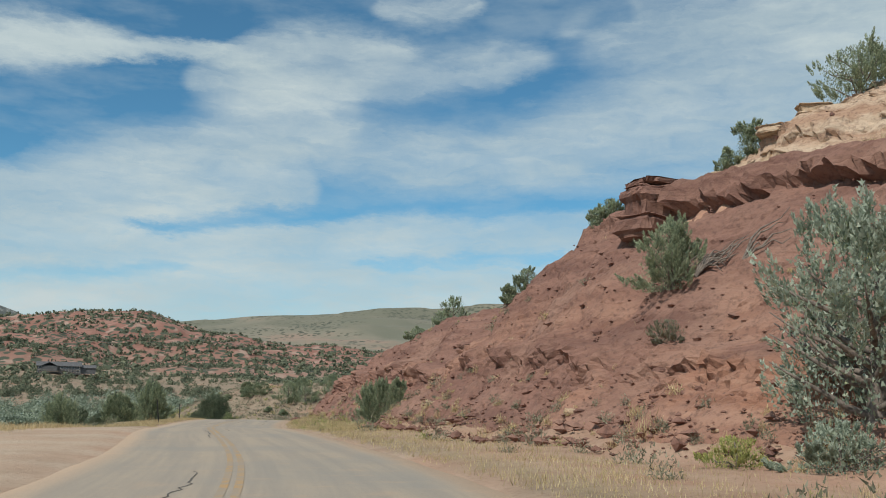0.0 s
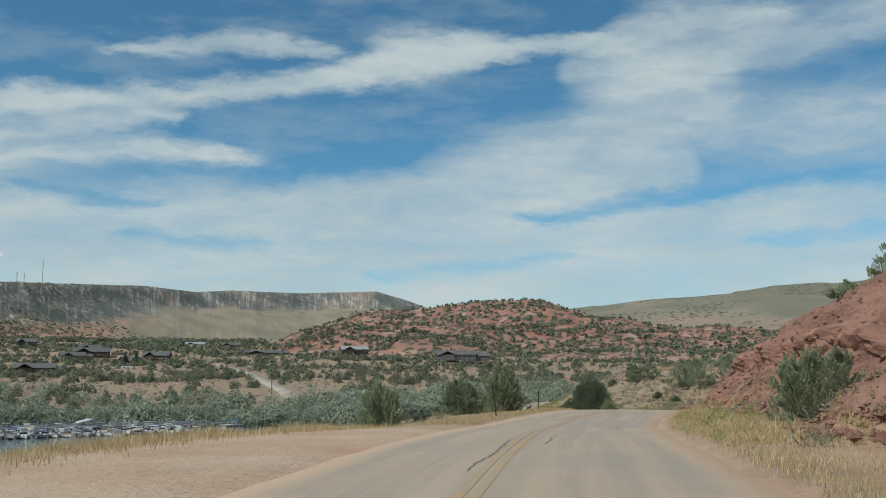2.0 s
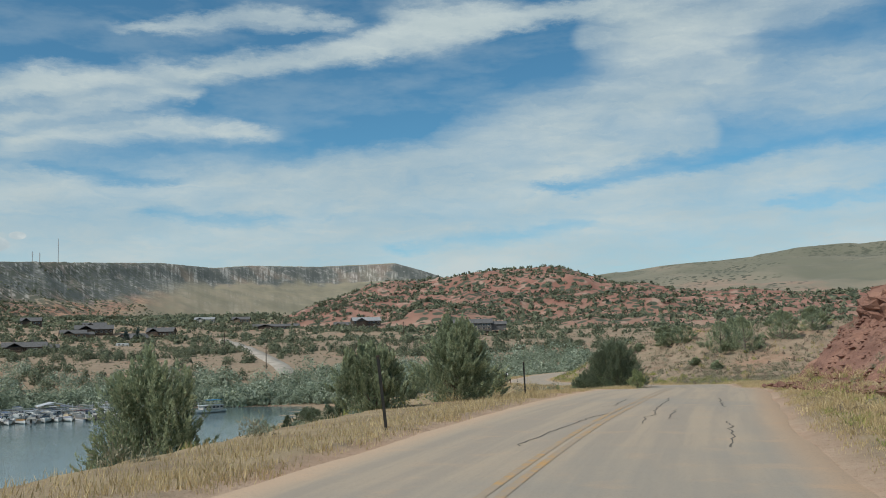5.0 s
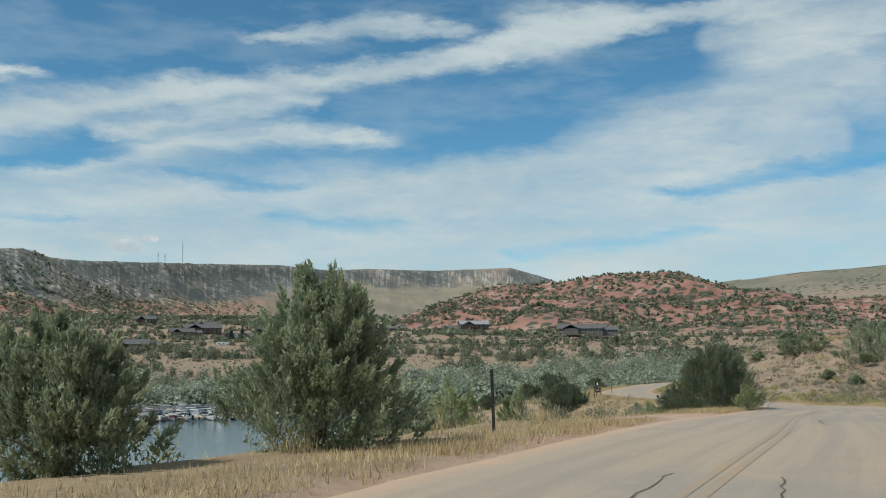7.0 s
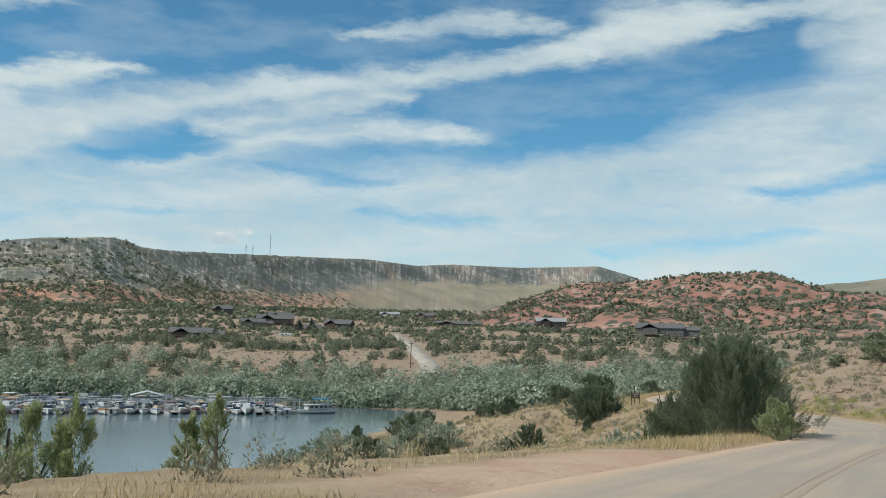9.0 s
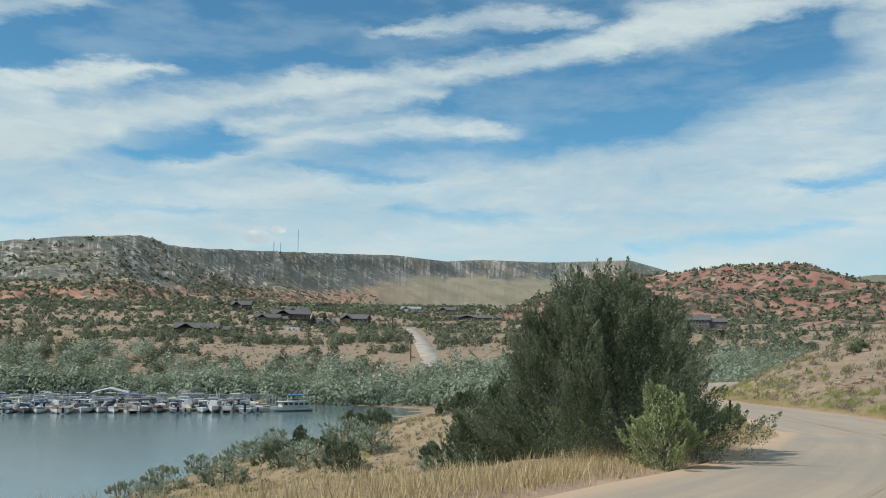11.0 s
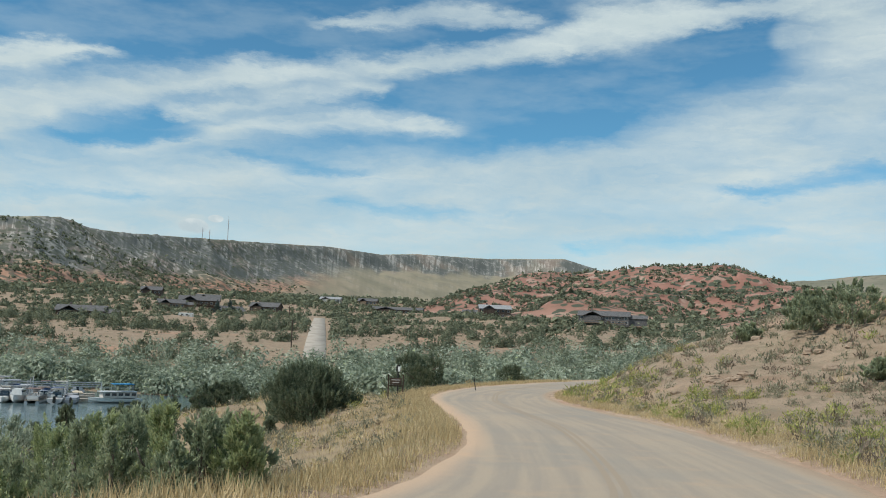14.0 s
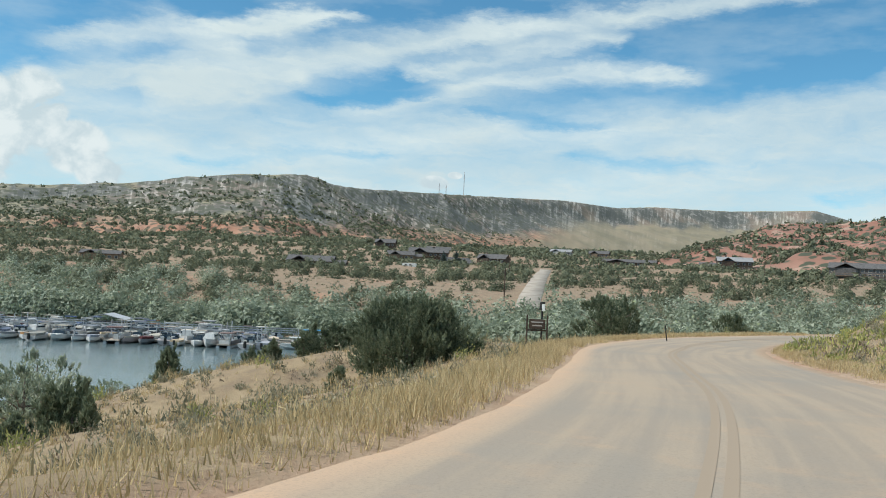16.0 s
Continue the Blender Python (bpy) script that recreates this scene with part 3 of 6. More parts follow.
def bluff_height(x, y):
    """Height of the red bluff above the road's verge."""
    d = x - toe_line(y) + 0.7 * rough(x, y, 9, 3) + 1.1 * rough(x, y, 24, 4)
    stretch = np.interp(y, [20, 35, 45, 60, 100, 150], [1.9, 1.5, 1.15, 1.15, 1.2, 1.3])
    d = np.maximum(d, 0) / stretch
    prof = np.interp(d, [0, 1.2, 4.5, 8.0, 9.3, 9.9, 12.5, 14.0, 15.5, 18, 19.2, 27, 45, 90],
                     [0, 0.9, 4.5, 9.2, 10.0, 11.6, 11.9, 12.3, 15.2, 16.6, 18.2, 20.5, 25, 30])
    cap = np.interp(y, [-40, 0, 45, 52, 58, 62, 72, 84, 96, 106, 116, 126, 140], [36, 34, 27.5, 14, 11.4, 10.2, 10.6, 11.2, 10.4, 6.5, 3.0, 0.6, 0.02])
    prof = np.maximum(prof, 1e-3)
    return (prof**-4.0 + np.maximum(cap, 0.02) ** -4.0) ** -0.25


def knob_height(x, y):
    """The pale knoll inside the bend."""
    r = np.hypot((x + 24) / 37, (y - 254) / 33)
    a = 9.0 / (1 + r**5) + (0.8 * rough(x, y, 16, 41) + 0.3 * rough(x, y, 5, 42)) * np.exp(-(r / 1.05) ** 4)
    return a


WATER = -1.8


def shore_q(x, y):
    """How far up the far side a point lies, counted so that the waterline of the far shore is at -104."""
    q = (x + 213) * -0.657 + (y - 370) * 0.754
    return q - np.interp(x, [-300, -246, -168, -135], [60, 52, 18, 0]) * smooth(20, -60, q)


def far_plane(x, y):
    q = shore_q(x, y)
    z = np.interp(q, [-400, -113, -104, -60, 0, 213, 380, 700, 2600, 6000], [-6, -3.6, -1.6, 2.4, 7.7, 18.5, 28.5, 50, 118, 190])
    z = z + smooth(0, 150, q) * np.clip(0.02 * (x + 340), -3, 3)
    lane = smooth(14, 60, np.abs((x + 203) * 0.759 + (y - 357) * 0.651))
    return z + smooth(-40, 200, q) * (0.35 + 0.65 * lane) * (2.4 * rough(x, y, 120, 1) + 1.2 * lane * rough(x, y, 42, 3)) + smooth(100, 900, q) * 5 * rough(x, y, 400, 2)


def land(x, y):
    """Height of the ground."""
    x, y = np.asarray(x, float), np.asarray(y, float)
    side, zr, sy = lane_coords(x, y)
    # left of the road: a shoulder, then down to the lake
    shoulder = np.interp(sy, [-40, 8, 30, 46, 60, 68, 80, 92, 104, 115, 122, 130, 150, 170, 330], [24, 15, 8.4, 7.6, 5.4, 4.4, 5.4, 6.3, 5.0, 7.6, 6.0, 4.5, 3.0, 1.8, 4.0])
    d = np.maximum(-side + left_edge(sy) - shoulder, 0)
    ds = -shore_coord(x, y)
    r = np.clip(d / (d + np.maximum(ds, 0.01)), 0, 1)
    bank = WATER + (zr - WATER) * (1 - r) ** np.interp(sy, [60, 80, 100, 140, 165], [1.7, 1.5, 1.8, 1.9, 1.25]) - 0.25 * smooth(0, 2, d) - 0.045 * np.clip(-side + left_edge(sy) - 1.0, 0, shoulder) * smooth(50, 75, sy) + 0.35 * rough(x, y, 14, 5) * smooth(0, 6, d) * smooth(0, 8, ds)
    bank = bank + 2.3 * np.exp(-(((x + 78) * 0.83 + (y - 204) * -0.56) / 24) ** 2 - (((x + 78) * 0.56 + (y - 204) * 0.83) / 15) ** 2) * smooth(0, 12, ds) * smooth(0, 8, d)
    bank = bank - 3.0 * np.exp(-((x + 67.5) / 8.5) ** 2 - ((y - 199.5) / 13) ** 2) * smooth(2, 9, d)
    left = np.where(ds > 0, bank, np.maximum(-4.5, WATER + ds * 0.25))
    # right of the road
    e = np.maximum(side - right_edge(sy), 0)
    right = zr + 0.12 * smooth(0, 3, e) + bluff_height(x, y) + knob_height(x, y) * smooth(0.5, 11, e) + 0.25 * rough(x, y, 12, 6) * smooth(1.5, 8, e)
    right = right - smooth(40, 160, e) * smooth(90, 170, sy) * 5
    near = np.where(side < 0, left, right)
    q = (x + 213) * -0.657 + (y - 370) * 0.754
    fade = smooth(300, 420, np.hypot(x + 40, y - 120) - 30)
    near = np.where(fade > 0, near * (1 - fade) + fade * -6, near)
    far = far_plane(x, y)
    k = 1.2
    z = np.maximum(near, far) + k * np.exp(-np.abs(near - far) / k) * 0.3 * (np.abs(side) > 7)
    onroad = smooth(0.7, 0.2, np.maximum(left_edge(sy) - side, side - right_edge(sy)))
    return np.where(np.abs(side) < 12, z * (1 - onroad) + onroad * (zr - 0.12), z)


def link_mesh(name, verts, faces, mat, parent=None, smooth_shade=True):
    me = bpy.data.meshes.new(name)
    me.from_pydata([tuple(v) for v in verts], [], [tuple(f) for f in faces])
    me.update()
    if smooth_shade:
        me.polygons.foreach_set("use_smooth", [True] * len(me.polygons))
    if mat:
        me.materials.append(mat)
    ob = new(name, me)
    if parent:
        ob.parent = parent
    return ob


def grid_faces(nx, ny):
    i = np.arange(nx * ny).reshape(ny, nx)
    return np.stack([i[:-1, :-1], i[:-1, 1:], i[1:, 1:], i[1:, :-1]], -1).reshape(-1, 4).tolist()


def steps(*spans):
    out = []
    for a, b, d in spans:
        out += list(np.arange(a, b - 1e-6, d))
    return np.array(out + [spans[-1][1]])




def attr(ob, name, values):
    a = ob.data.attributes.new(name, "FLOAT", "POINT")
    a.data.foreach_set("value", np.asarray(values, np.float32).ravel())


def build_ground():
    xs = np.r_[-np.geomspace(4900, 620, 14), steps((-600, -130, 6), (-130, -62, 2.2), (-62, 26, 0.7), (26, 60, 2)), np.geomspace(75, 4900, 14)]
    ys = np.r_[-np.geomspace(4900, 60, 12), steps((-40, -8, 2), (-8, 235, 0.8), (235, 330, 2.5), (330, 760, 6)), np.geomspace(800, 4900, 16)]
    X, Y = np.meshgrid(xs, ys)
    Z = land(X, Y)
    Bh, Dt = bluff_height(X, Y), X - toe_line(Y)
    under = smooth(0.3, 1.5, Bh) * smooth(44, 40, Dt) * smooth(7, 11, Y) * smooth(167, 160, Y)
    Z = Z - 1.3 * under
    ob = link_mesh("ground", np.stack([X, Y, Z], -1).reshape(-1, 3), grid_faces(len(xs), len(ys)), M_GROUND)
    side, zr, sy = lane_coords(X, Y)
    red = smooth(0.1, 1.2, bluff_height(X, Y)) * (side > 0)
    red = np.maximum(red, smooth(-1.0, -5.0, side) * smooth(-34, -16, side) * smooth(66, 40, sy) * 0.2)
    edge = np.maximum(left_edge(sy) - side, side - right_edge(sy))
    red = np.maximum(red, smooth(0.8, 0.2, edge) * 0.35)
    pull = smooth(-9.5, -8.0, side) * smooth(112, 118, sy) * smooth(134, 126, sy)
    red = np.maximum(red, pull * 0.7)
    right_flat = smooth(1.0, 2.5, edge) * (side > 0) * smooth(66, 48, sy)
    red = np.maximum(red, right_flat * 0.55)
    grass = smooth(0.5, 1.4, edge) * np.where(side > 0, smooth(7, 3, edge), smooth(14, 5, edge)) * (1 - red)
    grass = np.maximum(grass, 0.85 * smooth(75, 40, edge) * (side < 0) * smooth(132, 152, sy) * (1 - red))
    layby = smooth(0.1, 0.8, edge) * (side < 0) * smooth(70, 56, sy) * smooth(2.0, 0.0, -side - np.interp(sy, [-40, 8, 30, 46, 60, 70], [26, 18, 12, 11.3, 9.4, 8.4]))
    dust = np.maximum(layby * 0.9, np.maximum(pull * 0.8, smooth(0.9, 0.2, edge) * 0.7))
    attr(ob, "dust", np.maximum(dust, right_flat * 0.35))
    attr(ob, "red", red)
    attr(ob, "grass", np.clip(grass, 0, 1))
    return ob


ground = tagged(build_ground(), "dry tan desert ground with red soil and sparse grass", "ground", kind="structure")


def ribbon(name, a, b, lift, mat, k0=0, k1=None, cross=2, wob=0.0):
    """A strip of the road between the offsets a and b (numbers, or functions of y), to the right of the lane line."""
    L, N = LANE[k0:k1], LANE_N[k0:k1]
    v, offs, along, wide, narrow = [], [], [], [], []
    skirt = 1 if wob else 0     # the crumbling edge dips into the verge
    for i, (p, n) in enumerate(zip(L, N)):
        lo, hi = (float(q(p[1])) if callable(q) else q for q in (a, b))
        for j in range(-skirt, cross + skirt):
            u = min(max(j / (cross - 1), 0), 1)
            off = lo + (hi - lo) * u
            if wob and u in (0, 1):
                off += wob * float(rough(np.array(i * 1.0 + 50 * u), np.array(3.0 * u), 7, 8 + u))
            crown = -0.012 * abs(off - (LEFT_EDGE + RIGHT_EDGE) / 2)
            if not 0 <= j < cross:
                off, crown = off + (0.32 if j > 0 else -0.32), crown - 0.24
            v.append((p[0] + n[0] * off, p[1] + n[1] * off, p[2] + lift + crown))
            offs.append(off), along.append(float(i)), wide.append(float(right_edge(p[1]))), narrow.append(float(left_edge(p[1])))
    ob = link_mesh(name, v, grid_faces(cross + 2 * skirt, len(L)), mat)
    attr(ob, "off", offs), attr(ob, "along", along), attr(ob, "wide", wide), attr(ob, "narrow", narrow)
    return ob


road = tagged(ribbon("road", left_edge, right_edge, 0.02, M_ROAD, cross=13, wob=0.10), "sun-bleached cracked asphalt road with a pink dusty tint", "road", kind="structure")
for off in (-0.19, 0.05):
    line = ribbon("yellow_line", lambda y: yellow(y) + off, lambda y: yellow(y) + off + 0.14, 0.026, M_PAINT)
    line.parent = road
wx, wy = np.meshgrid(np.linspace(-900, -20, 30), np.linspace(-420, 340, 24))
water = tagged(link_mesh("water", np.stack([wx, wy, wx * 0 + WATER], -1).reshape(-1, 3), grid_faces(30, 24), M_WATER), "calm blue-green lake water in a marina inlet", "lake", kind="structure")

CENTRE = (-20.0, 100.0)


def polar(name, b0, b1, r0, r1, nb, nr, height, mat, shrub=None, low=None):
    """A stretch of far land, laid out by bearing (degrees to the left of +y) and distance from the middle of the road."""
    B, R = np.meshgrid(np.linspace(b0, b1, nb), np.linspace(r0, r1, nr))
    X, Y = CENTRE[0] - np.sin(np.radians(B)) * R, CENTRE[1] + np.cos(np.radians(B)) * R
    ob = link_mesh(name, np.stack([X, Y, height(B, R, X, Y)], -1).reshape(-1, 3), grid_faces(nb, nr), mat)
    attr(ob, "bearing", B)
    if shrub:
        attr(ob, "shrub", shrub(B, R))
    if low:
        attr(ob, "low", low(B, R))
    return ob


def mesa_foot(B):
    return 1040 + 1960 * smooth(59, 27, B)


def mesa_height(B, R, X, Y):
    el = np.interp(B, [19, 22, 23.8, 24.8, 26.5, 31, 35, 37, 40, 46, 51, 52.5, 54, 58, 63, 68, 75, 95],
                   [2.5, 3.25, 4.0, 4.35, 4.85, 4.72, 4.84, 4.72, 5.03, 5.05, 5.08, 5.18, 5.65, 5.4, 4.6, 4.1, 3.75, 3.45])
    foot = mesa_foot(B)
    crest = foot + np.interp(B, [19, 32, 50, 95], [800, 800, 760, 800])
    base = far_plane(X, Y) - 12
    top = 15 + crest * np.tan(np.radians(el))
    ridge = 1 - np.abs(rough(X, Y, 420, 11))
    field_ = smooth(45, 38, B)
    gully = (1 - 0.8 * field_) * 60 * (ridge - 0.6) + 14 * rough(X, Y, 130, 12) + 5 * rough(X, Y, 50, 14)
    u0 = np.clip((R - foot) / (crest - foot), 0, 1)
    u = np.clip((R + gully * smooth(1.05, 0.7, u0) - foot) / (crest - foot), 0, 1)
    steep_ = np.interp(u, [0, 0.25, 0.55, 0.8, 0.92, 1], [0, 0.10, 0.34, 0.68, 0.96, 1])
    shelf = np.interp(u, [0, 0.35, 0.72, 0.80, 0.93, 1], [0, 0.30, 0.60, 0.66, 0.96, 1])
    prof = steep_ * (1 - field_) + shelf * field_
    hills = 9 * (1 - 2 * np.abs(rough(X, Y, 150, 15))) * smooth(-0.1, 0.12, u0) * smooth(0.6, 0.3, u0) * smooth(38, 46, B)
    return base + hills + (top - base) * prof + (4 - 3 * field_) * rough(X, Y, 140, 13) * smooth(0, 0.3, u) * smooth(1.0, 0.9, u)


mesa = tagged(polar("mesa", 19, 95, 950, 4700, 520, 110, mesa_height, M_MESA, lambda B, R: smooth(36, 44, B) * 0.85 + 0.15, lambda B, R: smooth(0.62, 0.30, (R - mesa_foot(B)) / 780) * smooth(36, 42, B)),
              "long flat-topped grey mesa with pale eroded gullies", "mesa", kind="structure")


def red_height(B, R, X, Y):
    el = np.interp(B, [-12, -5, 2, 5, 8, 11.5, 13.1, 14.3, 15.4, 16.6, 17.8, 19.6, 22, 24, 25.2, 26.8, 28.4, 30, 31.7, 34], [1.8, 2.2, 2.35, 2.45, 2.6, 2.95, 3.22, 3.6, 4.02, 4.38, 4.5, 4.44, 4.28, 4.02, 3.84, 3.72, 3.6, 3.1, 2.5, 1.2])
    foot, crest = 620.0, 1450.0
    base = far_plane(X, Y)
    top = 15 + crest * np.tan(np.radians(el))
    u = np.clip((R - foot + 90 * rough(X, Y, 260, 21)) / (crest - foot), 0, 1)
    prof = np.interp(u, [0, 0.3, 0.6, 0.85, 1.0], [0, 0.16, 0.45, 0.88, 1.0])
    lump = 7 * rough(X, Y, 230, 22) + 2.6 * rough(X, Y, 70, 23)
    back = smooth(1500, 2100, R)
    return np.maximum(base - 6, (base - 4 + (top - base) * prof + lump * smooth(0.05, 0.3, u) * smooth(1, 0.85, u)) * (1 - back) + back * (base - 40))


attr(mesa, "meadow", (lambda B, R: smooth(0.80, 0.66, (R - mesa_foot(B)) / 800 + 0.05 * np.sin(B * 2.1) + 0.03 * np.sin(B * 7)) * smooth(45, 41, B + 6 * (R - mesa_foot(B)) / 800))(*np.meshgrid(np.linspace(19, 95, 520), np.linspace(950, 4700, 110))))
red_hill = tagged(polar("red_hill", -12, 34, 600, 2100, 260, 110, red_height, M_RED), "low red earth hill dotted with dark junipers", "hill", kind="structure")


def plateau_height(B, R, X, Y):
    el = np.interp(B, [-40, -12, -2.5, 1.6, 8, 11, 14.5, 18, 24, 27], [5.2, 5.2, 5.0, 4.8, 4.35, 4.15, 3.7, 3.4, 3.3, 3.2])
    top = 15 + 4300 * np.tan(np.radians(el))
    base = far_plane(X, Y) - 15
    u = np.clip((R - 2200 + 160 * rough(X, Y, 700, 31)) / 2100, 0, 1)
    return base + (top - base) * np.interp(u, [0, 0.4, 0.8, 0.93, 1], [0, 0.33, 0.75, 0.97, 1])


plateau = tagged(polar("plateau", -40, 27, 2100, 4700, 200, 50, plateau_height, M_PLATEAU, lambda B, R: smooth(3700, 4100, R)),
                 "far grassy plateau with a pale rim", "hill", kind="structure")


# ---- the red bluff: a finer skin of rock, its ledges and fallen stones ----
def build_bluff():
    ny, nd = 560, 150
    ys = np.r_[np.linspace(6, 66, 400), np.linspace(66.4, 132, ny - 400)]
    ds = np.r_[np.linspace(-1.0, 24, 125), np.linspace(24.6, 45, nd - 125)]
    Y, D = np.meshgrid(ys, ds, indexing="ij")
    X = toe_line(Y) + D
    B = bluff_height(X, Y)
    Z = land(X, Y) - 0.35 + 0.47 * smooth(0.15, 0.9, B)
    rocky = smooth(0.4, 2.2, B)
    h = B + 0.35 * rough(X, Y, 13, 81) + 0.05 * Y
    saw = (h / 1.25) % 1.0
    ledge = np.where(saw < 0.78, saw / 0.78, (1 - saw) / 0.22) - 0.5
    hard = smooth(-0.1, 0.5, rough(X, Y, 17, 82) + 0.4 * rough(h * 3, Y * 0.2, 4, 83))
    blocky = np.round(rough(Y, h * 1.6, 1.7, 84) * 3.5) / 3.5
    chunks = np.round(rough(Y * 1.1, h * 2.2, 0.7, 91, 2) * 3) / 3
    rills = np.abs(rough(Y * 1.0, h * 0.12, 3.0, 88, 3))
    # a hard bed with a broken lip along the foot of the bluff, rubble-strewn below it, smooth mudstone above
    bed = B - np.interp(Y, [20, 36, 60, 100], [2.4, 3.2, 5.2, 4.6]) - 0.5 * rough(Y, Y * 0, 14, 89)
    near_bed = smooth(-3.4, -0.6, bed) * smooth(0.35, -0.1, bed)
    lip = smooth(-1.6, -0.05, bed) * smooth(0.22, 0.0, bed) * (0.35 + 0.75 * smooth(-0.3, 0.5, rough(Y, h, 5, 90)))
    # the thick upper ledge overhangs a dark hollow
    top_bed = B - 10.9 - 0.25 * rough(Y, Y * 0, 8, 92)
    along_top = smooth(20, 28, Y) * smooth(54, 46, Y)
    cut = np.round(rough(Y, Y * 0, 3.4, 97, 2) * 3) / 3
    shelf = along_top * smooth(-0.9, -0.35, top_bed) * smooth(0.9, 0.2, top_bed) * (0.65 + 0.55 * cut)
    hollow = along_top * smooth(-1.9, -1.2, top_bed) * smooth(-0.55, -0.95, top_bed) * smooth(-0.4, 0.2, rough(Y, h * 0.3, 6, 93))
    # bedded tan sandstone above
    cap_bed = along_top * smooth(11.6, 12.3, B)
    saw2 = ((B + 0.25 * rough(X, Y, 7, 94)) / 1.5) % 1.0
    bands = np.where(saw2 < 0.7, saw2 / 0.7, (1 - saw2) / 0.3) - 0.5
    X = X - rocky * (0.22 * ledge * hard + (0.12 + 0.24 * near_bed) * blocky * (0.4 + 0.6 * hard) + 0.20 * near_bed * chunks - 0.22 * rills * (1 - near_bed) + 0.10 * rough(Y * 1.3, h * 2.0, 0.9, 85, 3)
                     + 1.15 * lip + 1.25 * shelf - 0.9 * hollow + cap_bed * (0.55 * bands + 0.35 * blocky))
    Z = Z + rocky * (0.15 * rough(X, Y, 2.3, 86) + 0.10 * rough(X, Y, 0.8, 87, 2) + 0.09 * near_bed * chunks)
    ob = link_mesh("red_bluff", np.stack([X, Y, Z], -1).reshape(-1, 3), [tuple(reversed(f)) for f in grid_faces(nd, ny)], M_ROCK, smooth_shade=False)
    attr(ob, "tan", smooth(20, 28, Y) * smooth(58, 50, Y) * smooth(11.5, 12.4, B + 0.3 * rough(X, Y, 6, 95)) * smooth(26, 16, B))
    attr(ob, "orange", smooth(0.2, -0.2, bed) * smooth(38, 30, Y) * smooth(-3.2, -1.5, bed) + 0.6 * smooth(0.0, 0.6, rough(X, Y, 9, 96)) * smooth(8, 4, B))
    return tagged(ob, "steep red mudstone bluff with crumbling ledges and tan sandstone above", "cliff", kind="structure")


build_bluff()


def rock(name, label, c, size, yaw, seed, mat, power=0.38, group="", layers=3.0, nu=34, nv=20):
    """A blocky boulder: a squared-off ellipsoid with bedding grooves and a broken skin."""
    rng = np.random.RandomState(seed)
    u, v = np.meshgrid(np.linspace(-np.pi, np.pi, nu, endpoint=False), np.linspace(-np.pi / 2, np.pi / 2, nv))
    sp = lambda q: np.sign(q) * np.abs(q) ** power
    x, y, z = sp(np.cos(v)) * sp(np.cos(u)), sp(np.cos(v)) * sp(np.sin(u)), sp(np.sin(v))
    o = rng.uniform(0, 50, 2)
    ph = u * 2.2 + o[0]
    bed = 1 + 0.10 * np.sign(np.sin(z * layers * 3.1 + o[1])) * (np.abs(z) < 0.9) + 0.16 * rough(np.cos(u) * 3 + o[0], np.sin(u) * 3 + z * 2, 3.2, seed % 9) + 0.07 * rough(np.cos(u) * 6 + z * 5, np.sin(u) * 6 + o[1], 2.0, seed % 7)
    x, y = x * bed, y * bed
    z = z * (1 + 0.10 * rough(np.cos(u) * 2, np.sin(u) * 2, 2.5, seed % 5))
    V = np.stack([x * size[0] / 2, y * size[1] / 2, z * size[2] / 2], -1).reshape(-1, 3)
    F = []
    for j in range(nv - 1):
        for i in range(nu):
            F.append((j * nu + i, j * nu + (i + 1) % nu, (j + 1) * nu + (i + 1) % nu, (j + 1) * nu + i))
    ob = link_mesh(name, V, F, mat, smooth_shade=False)
    ob.matrix_basis = pose(*c, rng.uniform(-4, 4), rng.uniform(-4, 4), yaw)
    return tagged(ob, label, "rock", group)


# ---- plants ----
def tri_mesh(name, V, mat, parent=None):
    """One mesh of loose triangles, from an array of (n, 3, 3)."""
    n = len(V)
    me = bpy.data.meshes.new(name)
    me.vertices.add(n * 3)
    me.vertices.foreach_set("co", np.ascontiguousarray(V, np.float32).ravel())
    me.loops.add(n * 3)
    me.loops.foreach_set("vertex_index", np.arange(n * 3, dtype=np.int32))
    me.polygons.add(n)
    me.polygons.foreach_set("loop_start", np.arange(0, n * 3, 3, dtype=np.int32))
    me.update(calc_edges=True)
    me.materials.append(mat)
    ob = new(name, me)
    if parent:
        ob.parent = parent
    return ob


def sprays(rng, P, D, length, width, N=None):
    """Pointed leaf sprays at the points P along the directions D, turned to face N."""
    n = len(P)
    L = length * rng.uniform(0.6, 1.4, (n, 1))
    W = width * rng.uniform(0.6, 1.4, (n, 1))
    S = np.cross(D, rng.normal(size=(n, 3)) if N is None else N + rng.normal(size=(n, 3)) * 0.45)
    S /= np.linalg.norm(S, axis=1, keepdims=True) + 1e-9
    return np.stack([P - S * W / 2 - D * L * 0.3, P + S * W / 2 - D * L * 0.3, P + D * L * 0.7], 1)


def unit(V):
    return V / (np.linalg.norm(V, axis=-1, keepdims=True) + 1e-9)


